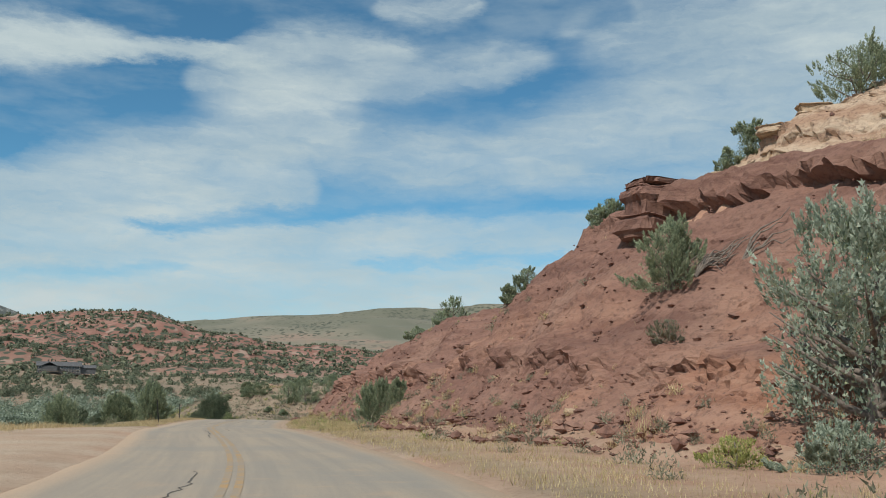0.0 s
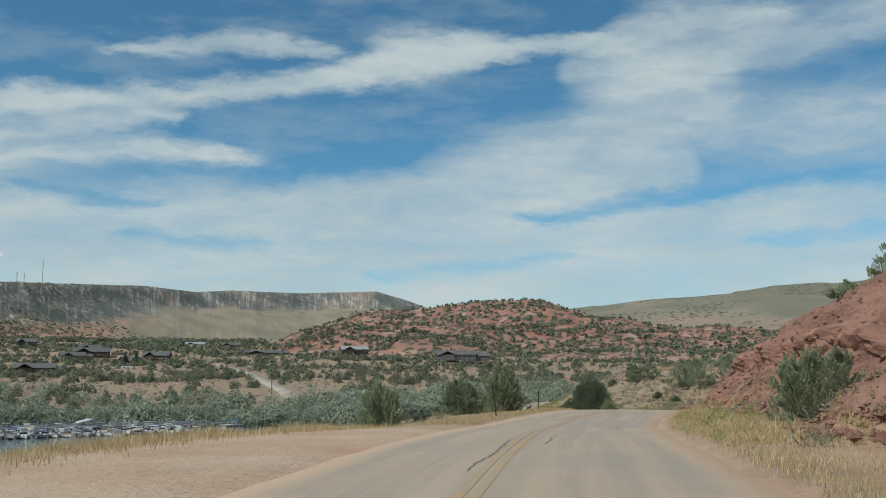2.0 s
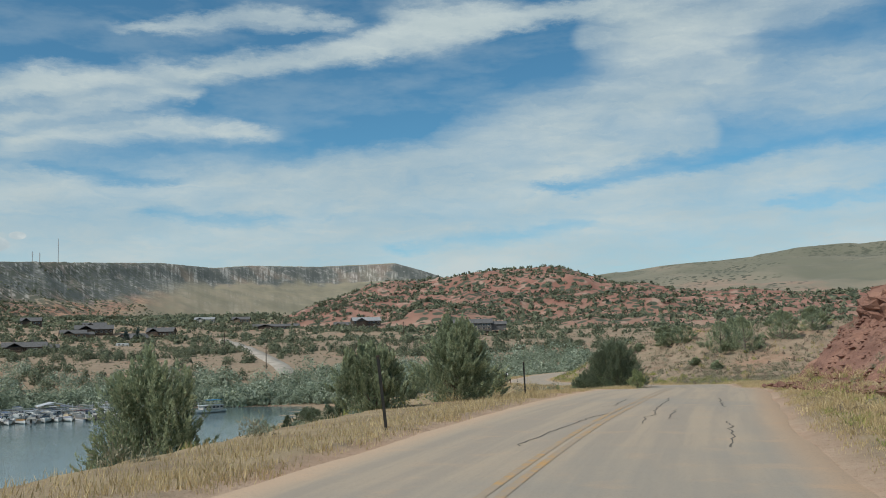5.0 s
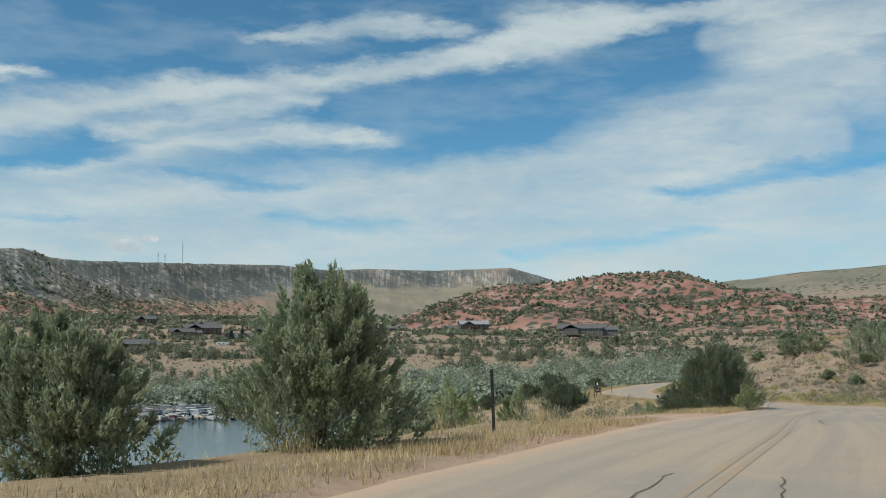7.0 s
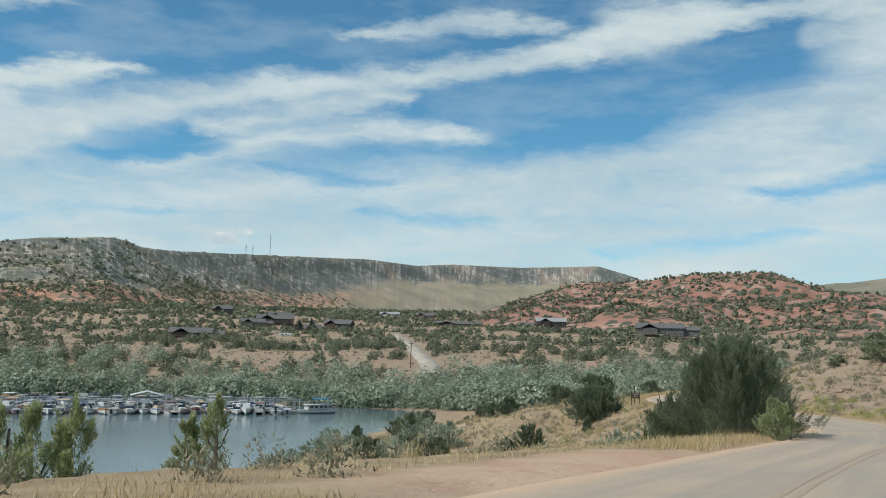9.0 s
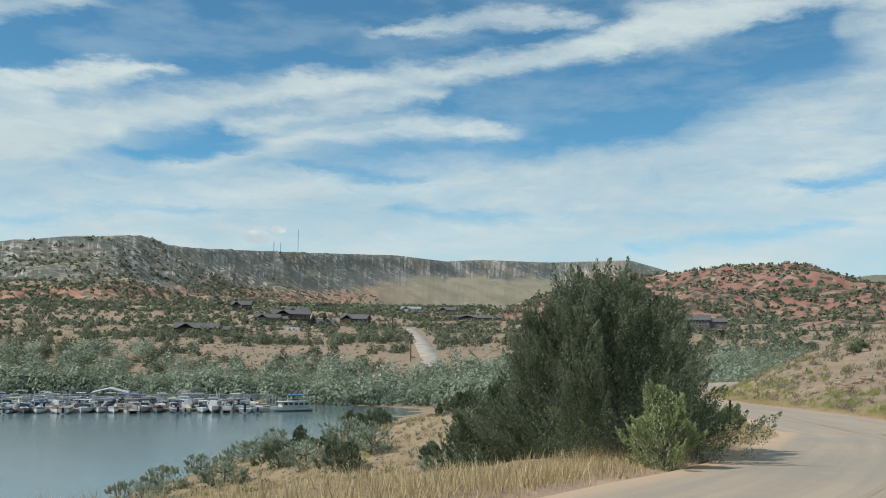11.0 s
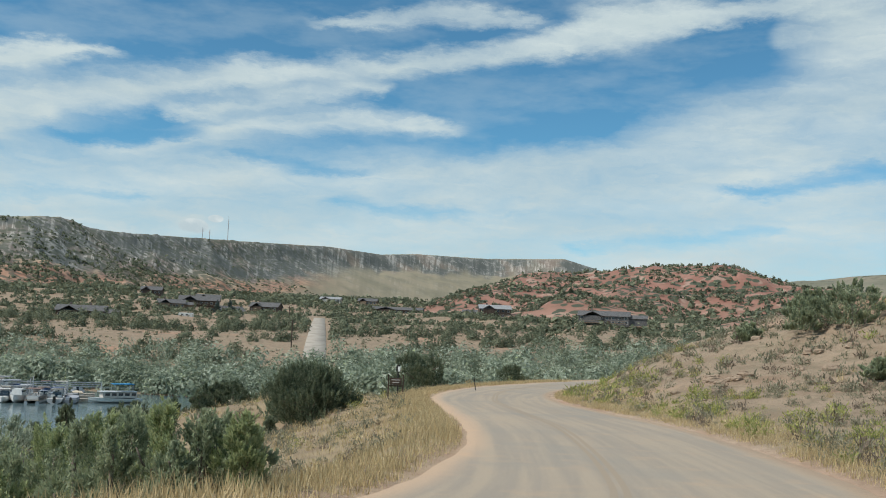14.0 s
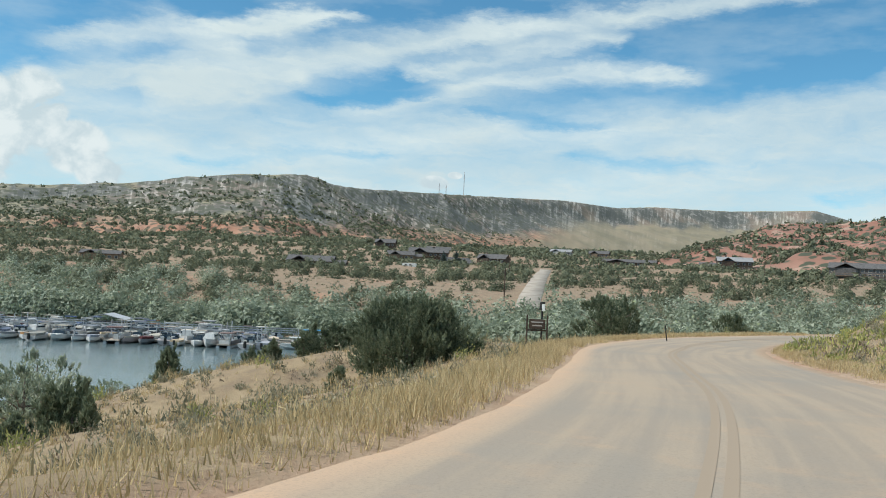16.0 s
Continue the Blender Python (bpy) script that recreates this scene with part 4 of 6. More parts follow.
def crown_points(rng, n, h, w, lobes, taper, spires=1):
    """Points and outward directions on many small upright plumes that fill a tapering crown with a few side spires."""
    k = lobes * 4
    p1, p2 = rng.uniform(0, 6.3, 2)

    def envelope(u, a):
        e = w / 2 * np.interp(u, [0, 0.06, 0.2, 0.5, 0.78, 1], [0.8, 0.95, 1.0, 1 - 0.42 * taper, 1 - 0.74 * taper, 1 - 0.97 * taper])
        return e * np.sqrt(np.clip(1.03 - u**3.5, 0, 1)) * (1 + 0.17 * np.sin(3 * a + p1 + 5 * u) + 0.11 * np.sin(7 * a + p2 + 9 * u))

    nb = max(9, lobes // 2)                     # boughs, each a cluster of plumes with gaps between
    ub, ab, fb = rng.uniform(0, 1, nb) ** 1.05, rng.uniform(0, 2 * np.pi, nb), np.sqrt(rng.uniform(0.5, 1, nb))
    j = rng.randint(0, nb, k)
    u = np.clip(ub[j] + rng.normal(0, 0.045, k), 0, 1)
    a = ab[j] + rng.normal(0, 0.13, k) / np.maximum(1 - 0.5 * u, 0.4)
    f = np.clip(fb[j] + rng.normal(0, 0.09, k), 0.2, 1.05)
    env = envelope(u, a)
    C = np.stack([np.cos(a) * env * f, np.sin(a) * env * f, h * (0.02 + 0.86 * u)], 1)
    out_ = f * (1 - 0.65 * u)
    sides = spires if isinstance(spires, list) else [None] * (spires - 1)
    for side in sides:
        ang, r0, top = rng.uniform(0, 6.3), w / 2 * rng.uniform(0.3, 0.72), h * rng.uniform(0.86, 1.06)
        top *= 1 - 0.66 * taper * r0 / (w / 2)
        if side:
            ang, r0, top = math.radians(side[0]), side[1], side[2]
        m = rng.uniform(0, 1, k) < 0.5 / len(sides)
        v = rng.uniform(0.3, 1, k)
        rr = w * 0.12 * (1.12 - v) * np.sqrt(rng.uniform(0, 1, k)) * 1.6
        S = np.stack([np.cos(ang) * r0 + np.cos(a) * rr, np.sin(ang) * r0 + np.sin(a) * rr, top * v * 0.92], 1)
        C = np.where(m[:, None], S, C)
        out_ = np.where(m, 0.3, out_)
    axis = unit(np.stack([np.cos(a) * out_ * 0.8, np.sin(a) * out_ * 0.8, 0 * a + 0.85], 1) + rng.normal(size=(k, 3)) * 0.12)
    pl = h * rng.uniform(0.10, 0.19, k) * (1 - 0.3 * u)
    pr = np.minimum(pl * rng.uniform(0.20, 0.30, k), w * 0.10)
    i = rng.randint(0, k, n)
    s = rng.uniform(0, 1, n) ** 0.9
    ring = rng.normal(size=(n, 3))
    ring = unit(ring - (ring * axis[i]).sum(1, keepdims=True) * axis[i])
    rr = pr[i] * np.interp(s, [0, 0.25, 0.6, 1], [0.55, 1.0, 0.72, 0.08]) * rng.uniform(0.55, 1.1, n)
    P = C[i] + axis[i] * (pl[i] * (s * 1.3 - 0.25))[:, None] + ring * rr[:, None]
    D = unit(axis[i] * 1.1 + ring * 0.5 + rng.normal(size=(n, 3)) * 0.25)
    fill = rng.uniform(0, 1, n) < 0.22
    u2, a2, f2 = rng.uniform(0, 0.95, n), rng.uniform(0, 2 * np.pi, n), np.sqrt(rng.uniform(0, 0.55, n))
    e2 = envelope(u2, a2) * f2
    P = np.where(fill[:, None], np.stack([np.cos(a2) * e2, np.sin(a2) * e2, h * 0.9 * u2], 1), P)
    P[:, 2] = np.maximum(P[:, 2], 0.05)
    N = unit(ring * 0.9 + unit(P * [1, 1, 0.6] - [0, 0, 0.25 * h]) * 0.7)
    return P, D, N, np.where(fill, 0.0, s)


def tube(points, radii, sides=7):
    """Verts and faces of a bent, tapering tube."""
    P = np.array(points, float)
    V, F = [], []
    for i, (p, r) in enumerate(zip(P, radii)):
        t = unit(P[min(i + 1, len(P) - 1)] - P[max(i - 1, 0)])
        a = unit(np.cross(t, [0.31, 0.95, 0.1]))
        b = np.cross(t, a)
        for k in range(sides):
            q = 2 * np.pi * k / sides
            V.append(p + r * (np.cos(q) * a + np.sin(q) * b))
    for i in range(len(P) - 1):
        for k in range(sides):
            F.append((i * sides + k, i * sides + (k + 1) % sides, (i + 1) * sides + (k + 1) % sides, (i + 1) * sides + k))
    V.append(P[-1])
    F += [((len(P) - 1) * sides + k, (len(P) - 1) * sides + (k + 1) % sides, len(V) - 1) for k in range(sides)]
    return V, F


def trunk_mesh(name, rng, h, w, limbs, parent, base=0.09):
    V, F = [], []
    def add(pts, rad):
        v, f = tube(pts, rad)
        k = len(V)
        V.extend(v), F.extend([tuple(q + k for q in g) for g in f])
    lean = rng.uniform(-0.06, 0.06, 2) * h
    spine = [np.array([lean[0] * u + 0.03 * np.sin(5 * u), lean[1] * u, -0.25 + (h * 0.8 + 0.25) * u]) for u in np.linspace(0, 1, 7)]
    add(spine, np.linspace(h * base * 0.5, 0.02, 7))
    for k in range(limbs):
        u = rng.uniform(0.08, 0.6)
        a = rng.uniform(0, 2 * np.pi)
        p0 = spine[0] * (1 - u) + spine[-1] * u
        reach = w * rng.uniform(0.25, 0.46)
        pts = [p0 + np.array([np.cos(a) * reach * s, np.sin(a) * reach * s, h * 0.22 * s**1.4 + 0.06 * np.sin(6 * s + k)]) for s in np.linspace(0, 1, 5)]
        add(pts, np.linspace(h * base * 0.22, 0.012, 5))
    return link_mesh(name, V, F, M_BARK, parent)


def ground_z(x, y):
    return float(land(np.array([x]), np.array([y]))[0])


def tree(kind, label, x, y, h, w, seed, leaves=6000, size=0.17, lobes=40, taper=0.75, mat=None, z=None, limbs=7, slim=0.32, group="", spires=1, top=None):
    rng = np.random.RandomState(seed)
    leaves, size = int(leaves * 0.68), size * 1.16
    if top is not None:
        grown = min(top - ground_z(x, y) + 0.05, h * 1.5)
        w, h = w * max(grown / h, 1) ** 0.7, grown
    root = new(kind)
    root.location = (x, y, (ground_z(x, y) if z is None else z) - 0.05)
    trunk_mesh("trunk", rng, h, w, limbs, root)
    P, D, N, tip = crown_points(rng, leaves, h, w, lobes, taper, spires)
    attr(tri_mesh("crown", sprays(rng, P, D, size, size * slim, N), mat or M_JUNIPER, root), "tip", np.repeat(tip, 3))
    return tagged(root, label, "tree" if h > 1.7 else "shrub", group)


J = "dark green juniper tree standing in dry roadside grass"
JS = "young pointed green juniper sapling on the road bank"
SV = "silvery green olive bush with drooping branches"
JB = "dark juniper bush on the dry grassy lake bank"
# beside the road
tree("juniper_tree", J, -29.6, 77.4, 3.3, 2.45, 1, 60000, 0.085, 90, 0.32, spires=6, slim=0.5, top=15.3)
tree("juniper_tree", "broad dark green juniper above the lake shore", -28.8, 89.6, 2.7, 3.1, 2, 56000, 0.085, 90, 0.32, spires=7, slim=0.5, top=14.5)
tree("juniper_tree", "tall pointed juniper tree at the edge of the road bank", -27.5, 94.7, 3.9, 3.5, 3, 70000, 0.085, 110, 0.5, spires=7, slim=0.5, top=15.72)
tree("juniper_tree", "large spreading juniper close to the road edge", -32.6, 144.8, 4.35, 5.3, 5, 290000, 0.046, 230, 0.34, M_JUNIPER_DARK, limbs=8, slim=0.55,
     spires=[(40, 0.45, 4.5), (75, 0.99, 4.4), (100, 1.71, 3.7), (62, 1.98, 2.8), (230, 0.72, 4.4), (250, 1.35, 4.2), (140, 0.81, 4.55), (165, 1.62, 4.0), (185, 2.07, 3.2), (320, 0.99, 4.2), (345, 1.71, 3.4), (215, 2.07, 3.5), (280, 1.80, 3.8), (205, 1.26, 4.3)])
tree("juniper_tree", "bushy light green juniper beside the road", -35.3, 151.6, 3.0, 4.6, 6, 110000, 0.055, 150, 0.4, M_JUNIPER_LIGHT, spires=9, slim=0.5)
tree("juniper_tree", "bushy light green juniper beside the road", -36.6, 149.4, 2.9, 3.8, 12, 60000, 0.055, 110, 0.45, M_JUNIPER_LIGHT, spires=6, slim=0.5)
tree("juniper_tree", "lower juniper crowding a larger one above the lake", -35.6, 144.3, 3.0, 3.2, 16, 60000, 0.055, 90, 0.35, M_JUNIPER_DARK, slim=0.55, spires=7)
tree("juniper_tree", "young juniper in front of a larger one", -30.3, 142.4, 2.0, 1.4, 7, 26000, 0.05, 34, 0.6, M_JUNIPER_LIGHT, slim=0.5, spires=3)
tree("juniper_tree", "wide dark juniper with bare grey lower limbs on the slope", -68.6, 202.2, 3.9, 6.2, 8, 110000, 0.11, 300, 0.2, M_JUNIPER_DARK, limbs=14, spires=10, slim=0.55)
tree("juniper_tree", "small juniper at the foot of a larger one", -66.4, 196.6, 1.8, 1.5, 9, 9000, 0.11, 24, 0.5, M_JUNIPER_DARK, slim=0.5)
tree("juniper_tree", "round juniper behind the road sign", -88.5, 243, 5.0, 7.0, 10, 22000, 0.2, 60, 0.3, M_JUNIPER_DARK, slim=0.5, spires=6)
tree("juniper_tree", JB, -41.5, 85, 3.4, 4.6, 11, 9000, 0.2, 44, 0.5)
for i, (x, y, h, w) in enumerate([(-33.0, 115.3, 1.45, 0.85), (-33.6, 115.2, 1.0, 0.6), (-34.1, 112.9, 1.45, 0.7), (-34.6, 113.0, 1.4, 0.8), (-34.9, 112.0, 1.8, 1.0), (-34.0, 111.2, 1.9, 1.0), (-34.4, 112.3, 1.5, 0.8),
                                  (-35.8, 112.0, 1.7, 1.0), (-36.6, 112.8, 1.5, 1.0), (-35.2, 110.4, 1.5, 1.1), (-36.6, 110.8, 1.6, 1.2)]):
    tree("juniper_sapling", JS, x, y, h, w, 20 + i, 9000, 0.055, 24, 0.7, M_JUNIPER_LIGHT, limbs=4, group="saplings on the bank", top=11.0 + h)
for i, (x, y, h, w) in enumerate([(-38.0, 165.8, 1.7, 0.9), (-38.5, 165.5, 1.3, 0.8), (-38.3, 164.7, 1.4, 0.8), (-39.0, 165.1, 1.3, 0.8), (-39.8, 165.9, 1.7, 1.0), (-39.4, 164.4, 1.3, 0.9),
                                  (-40.4, 165.1, 1.5, 0.9), (-41.0, 166.1, 1.6, 1.0), (-41.6, 165.0, 1.5, 1.1), (-42.6, 165.9, 1.7, 1.1), (-42.3, 167.3, 1.8, 1.1), (-43.8, 166.5, 1.6, 1.3),
                                  (-45.2, 167.4, 1.9, 1.5), (-38.8, 166.9, 1.1, 0.7), (-47.0, 168.8, 1.7, 1.6), (-37.4, 165.2, 0.8, 0.5), (-39.1, 166.1, 1.6, 0.9), (-40.2, 164.5, 1.4, 1.0), (-40.8, 165.3, 1.8, 1.0), (-41.4, 166.4, 1.7, 1.1), (-43.0, 165.1, 1.6, 1.2), (-42.0, 164.1, 1.5, 1.1), (-43.2, 167.3, 1.8, 1.2), (-44.5, 165.9, 1.7, 1.3), (-44.0, 164.9, 1.5, 1.2), (-46.0, 166.7, 1.8, 1.3), (-39.6, 166.8, 1.5, 0.9)]):
    tree("juniper_sapling", JS, x, y, h, w, 40 + i, 11000, 0.055, 34, 0.6, M_JUNIPER if i % 3 else M_JUNIPER_LIGHT, limbs=4, slim=0.45, group="row of saplings", top=10.05 + 0.3 * math.sin(i * 2.3))
tree("spruce_tree", "tall blue-green spruce beside a dark house", -452, 566, 9.0, 4.6, 14, 6000, 0.5, 40, 0.9, M_SPRUCE, slim=0.4)
tree("spruce_tree", "tall blue-green spruce beside a dark house", -457, 561, 7.5, 4.2, 15, 6000, 0.5, 40, 0.9, M_SPRUCE, slim=0.4)
for x, y, h, w in ((-30.8, 104.5, 1.3, 2.6), (-33.5, 106, 1.2, 2.0)):
    tree("juniper_bush", "low spreading juniper on the bank above the water", x, y, h, w, int(-x * 10), 14000, 0.08, 40, 0.4, limbs=6, slim=0.42, spires=4)
tree("olive_bush", SV, -41.0, 151.0, 2.4, 3.6, 17, 12000, 0.1, 34, 0.2, M_WILLOW, limbs=8, slim=0.42)
tree("olive_bush", SV, -43.5, 147.5, 2.0, 3.4, 18, 12000, 0.1, 34, 0.2, M_WILLOW, limbs=8, slim=0.42)
tree("rabbitbrush", "yellow-green rabbitbrush on the road bank", -38.0, 139.0, 0.9, 1.6, 19, 6000, 0.07, 24, 0.2, M_RABBIT, limbs=6)
# on the lake bank
for i, (x, y, h, w) in enumerate([(-105, 216, 3.2, 4.5), (-112, 224, 2.8, 4.0), (-118, 231, 3.0, 4.5), (-124, 238, 2.6, 4.2), 
                                  (-105, 236, 3.6, 4.0), (-86, 191, 2.0, 3.0), (-79, 213, 2.6, 3.6), (-128, 247, 3.0, 5.0),
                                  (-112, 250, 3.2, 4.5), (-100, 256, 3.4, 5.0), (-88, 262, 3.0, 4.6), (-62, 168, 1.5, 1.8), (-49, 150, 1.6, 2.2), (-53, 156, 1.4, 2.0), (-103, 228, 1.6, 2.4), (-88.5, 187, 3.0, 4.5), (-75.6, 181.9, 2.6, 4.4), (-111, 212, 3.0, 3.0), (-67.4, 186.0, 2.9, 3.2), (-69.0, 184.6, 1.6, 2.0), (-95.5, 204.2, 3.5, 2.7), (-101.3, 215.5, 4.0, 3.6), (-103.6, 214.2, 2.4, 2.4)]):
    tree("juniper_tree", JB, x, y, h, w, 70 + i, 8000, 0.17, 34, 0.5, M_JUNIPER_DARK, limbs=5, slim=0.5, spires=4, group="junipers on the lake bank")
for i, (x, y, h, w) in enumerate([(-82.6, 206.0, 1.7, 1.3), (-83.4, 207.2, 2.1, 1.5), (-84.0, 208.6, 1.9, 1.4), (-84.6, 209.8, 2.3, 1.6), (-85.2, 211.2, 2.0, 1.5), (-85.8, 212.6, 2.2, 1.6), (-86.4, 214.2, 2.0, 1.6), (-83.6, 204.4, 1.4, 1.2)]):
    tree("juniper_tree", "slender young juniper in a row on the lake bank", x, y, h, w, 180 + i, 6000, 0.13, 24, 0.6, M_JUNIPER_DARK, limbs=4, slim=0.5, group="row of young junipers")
# right of the road and on the bluff
tree("juniper_tree", "dense green juniper at the foot of the red bluff", -3.8, 68.6, 3.5, 4.4, 100, 60000, 0.09, 80, 0.25, spires=7, slim=0.5)
tree("juniper_tree", "wind-bent juniper bush growing on the red slope", 9.0, 38.6, 3.1, 2.9, 101, 30000, 0.085, 50, 0.2, limbs=16, slim=0.45, spires=4)
for i, (x, y, h, w) in enumerate([(9.1, 52.8, 2.1, 1.5), (8.3, 52.4, 1.4, 1.1), (4.2, 60.6, 1.3, 1.2), (5.3, 61.6, 2.1, 1.9), (1.2, 96.0, 3.0, 3.4), (0.0, 97.5, 2.2, 2.8), (-2.4, 98.5, 1.5, 2.6), (15.9, 49.8, 2.2, 2.0), (14.9, 50.4, 1.6, 1.6)]):
    tree("juniper_tree", "wind-shaped juniper on the crest of the bluff", x, y, h, w, 110 + i, 16000, 0.09, 26, 0.1, limbs=8, slim=0.42, group="junipers on the crest")
for i, (x, y, h, w) in enumerate([(-44.8, 229.6, 2.6, 4.4), (-41.6, 229.4, 3.3, 5.0), (-34, 221, 5.2, 5.4), (-30, 220, 5.8, 6.0), (-32, 225, 4.6, 5.0), (-24.5, 226, 4.8, 6.0), (-20, 229, 4.2, 5.0), (-46.6, 239, 2.6, 3.0), (-37, 214, 1.3, 1.9), (-33, 209, 1.4, 1.8), (-50, 233, 1.6, 2.2)]):
    tree("juniper_tree", "dark juniper on the pale stony knoll", x, y, h, w, 130 + i, 16000, 0.16, 40, 0.25, limbs=6, slim=0.45, group="junipers on the knoll")
tree("juniper_tree", "broad flat-topped juniper with bare lower limbs on the sandstone rim", 20.3, 46.6, 3.1, 4.8, 120, 26000, 0.10, 60, 0.12, limbs=18, slim=0.42, spires=5)
# silver-leaved bushes
tree("sage_bush", "grey-green sagebrush below a juniper on the red slope", 8.3, 36.0, 1.1, 1.6, 103, 6000, 0.08, 24, 0.2, M_SAGE, limbs=8)
tree("olive_tree", "tall silvery green olive tree at the foot of the bluff", 9.7, 22.3, 5.6, 5.6, 150, 21000, 0.11, 44, 0.15, M_WILLOW, limbs=26, slim=0.6, spires=5)
tree("olive_bush", "grey-green leafy bush beside the gravel", 8.2, 20.6, 1.1, 2.6, 151, 12000, 0.08, 24, 0.2, M_WILLOW, limbs=10, slim=0.5)
tree("rabbitbrush", "low green bush beside the gravel at the bluff foot", 6.6, 22.4, 0.8, 1.9, 152, 9000, 0.06, 24, 0.2, M_RABBIT, limbs=8, slim=0.3)
for i, (x, y, h, w) in enumerate([(-83.6, 190.8, 3.4, 5.4), (-78.6, 188.4, 2.8, 4.2), (-83, 185, 3.0, 4.6), (-99, 197, 2.6, 4.4), (-103, 190, 2.4, 4.2), (-90, 182, 2.8, 4.0), (-108, 200, 2.6, 4.6), (-88, 172, 2.6, 5.0), (-113, 208, 2.6, 4.4), (-120, 216, 2.8, 5.0), (-96, 180, 2.4, 4.6)]):
    tree("olive_bush", SV, x, y, h, w, 160 + i, 6500, 0.17, 34, 0.2, M_WILLOW, limbs=8, slim=0.42, group="olive bushes by the water")


def clumps(name, rng, X, Y, Z, H, W, m, leaf, mat, label, category, up=0.4, slim=0.55, shell=0.35):
    """Many rounded, ragged bushes in one mesh: m leaf triangles each."""
    n = len(X)
    d = unit(rng.normal(size=(n, m, 3)))
    d[..., 2] = np.abs(d[..., 2])
    lobe = unit(rng.normal(size=(n, 7, 3)) * [1, 1, 0.7] + [0, 0, 0.35])
    near_lobe = np.einsum("nmk,njk->nmj", d, lobe).max(2)[..., None]
    r = rng.uniform(shell, 1.05, (n, m, 1)) * (0.62 + 0.45 * smooth(0.55, 0.98, near_lobe))
    P = d * r * np.stack([W / 2, W / 2, H], -1)[:, None] + np.stack([X, Y, Z], -1)[:, None]
    D = unit(d * min(1.0, up) * 0.5 + [0, 0, up] + rng.normal(size=(n, m, 3)) * 0.6)
    N = (d + rng.normal(size=(n, m, 3)) * 0.35).reshape(-1, 3)
    if up < 0.8:
        n_ = unit(N)
        D = D.reshape(-1, 3)
        D = unit(D - 0.85 * (D * n_).sum(1, keepdims=True) * n_)
    size = np.repeat((leaf * np.sqrt(W * H))[:, None], m, 1).reshape(-1, 1)
    P, D = P.reshape(-1, 3), D.reshape(-1, 3)
    S = unit(np.cross(D, N))
    size = size * rng.uniform(0.6, 1.4, size.shape)
    T = np.stack([P - S * size * slim - D * size * 0.4, P + S * size * slim - D * size * 0.4, P + D * size * 0.7], 1)
    return tagged(tri_mesh(name, T, mat), label, category, kind="stuff")


def scatter(rng, n, b0, b1, r0, r1):
    b = np.radians(rng.uniform(b0, b1, n))
    r = np.sqrt(rng.uniform(r0**2, r1**2, n))
    return CENTRE[0] - np.sin(b) * r, CENTRE[1] + np.cos(b) * r


def q_of(x, y):
    return (x + 213) * -0.657 + (y - 370) * 0.754


def top_of(x, y):
    """Height of whatever stands highest: the ground, the red hill or the mesa."""
    b = np.degrees(np.arctan2(-(x - CENTRE[0]), y - CENTRE[1]))
    r = np.hypot(x - CENTRE[0], y - CENTRE[1])
    hill = np.where((b > -12) & (b < 34) & (r > 600), red_height(b, r, x, y), -50)
    return np.maximum(land(x, y), np.maximum(hill, np.where((b > 19) & (r > 950), mesa_height(b, r, x, y), -50)))


HOUSE_SITES = [(-417, 440), (-700, 715), (-550, 632), (-466, 579), (-490, 636), (-528, 588), (-604, 690), (-470, 757), (-385, 757), (-244, 633), (-539, 391), (-598, 830), (-430, 800), (-322, 423)]


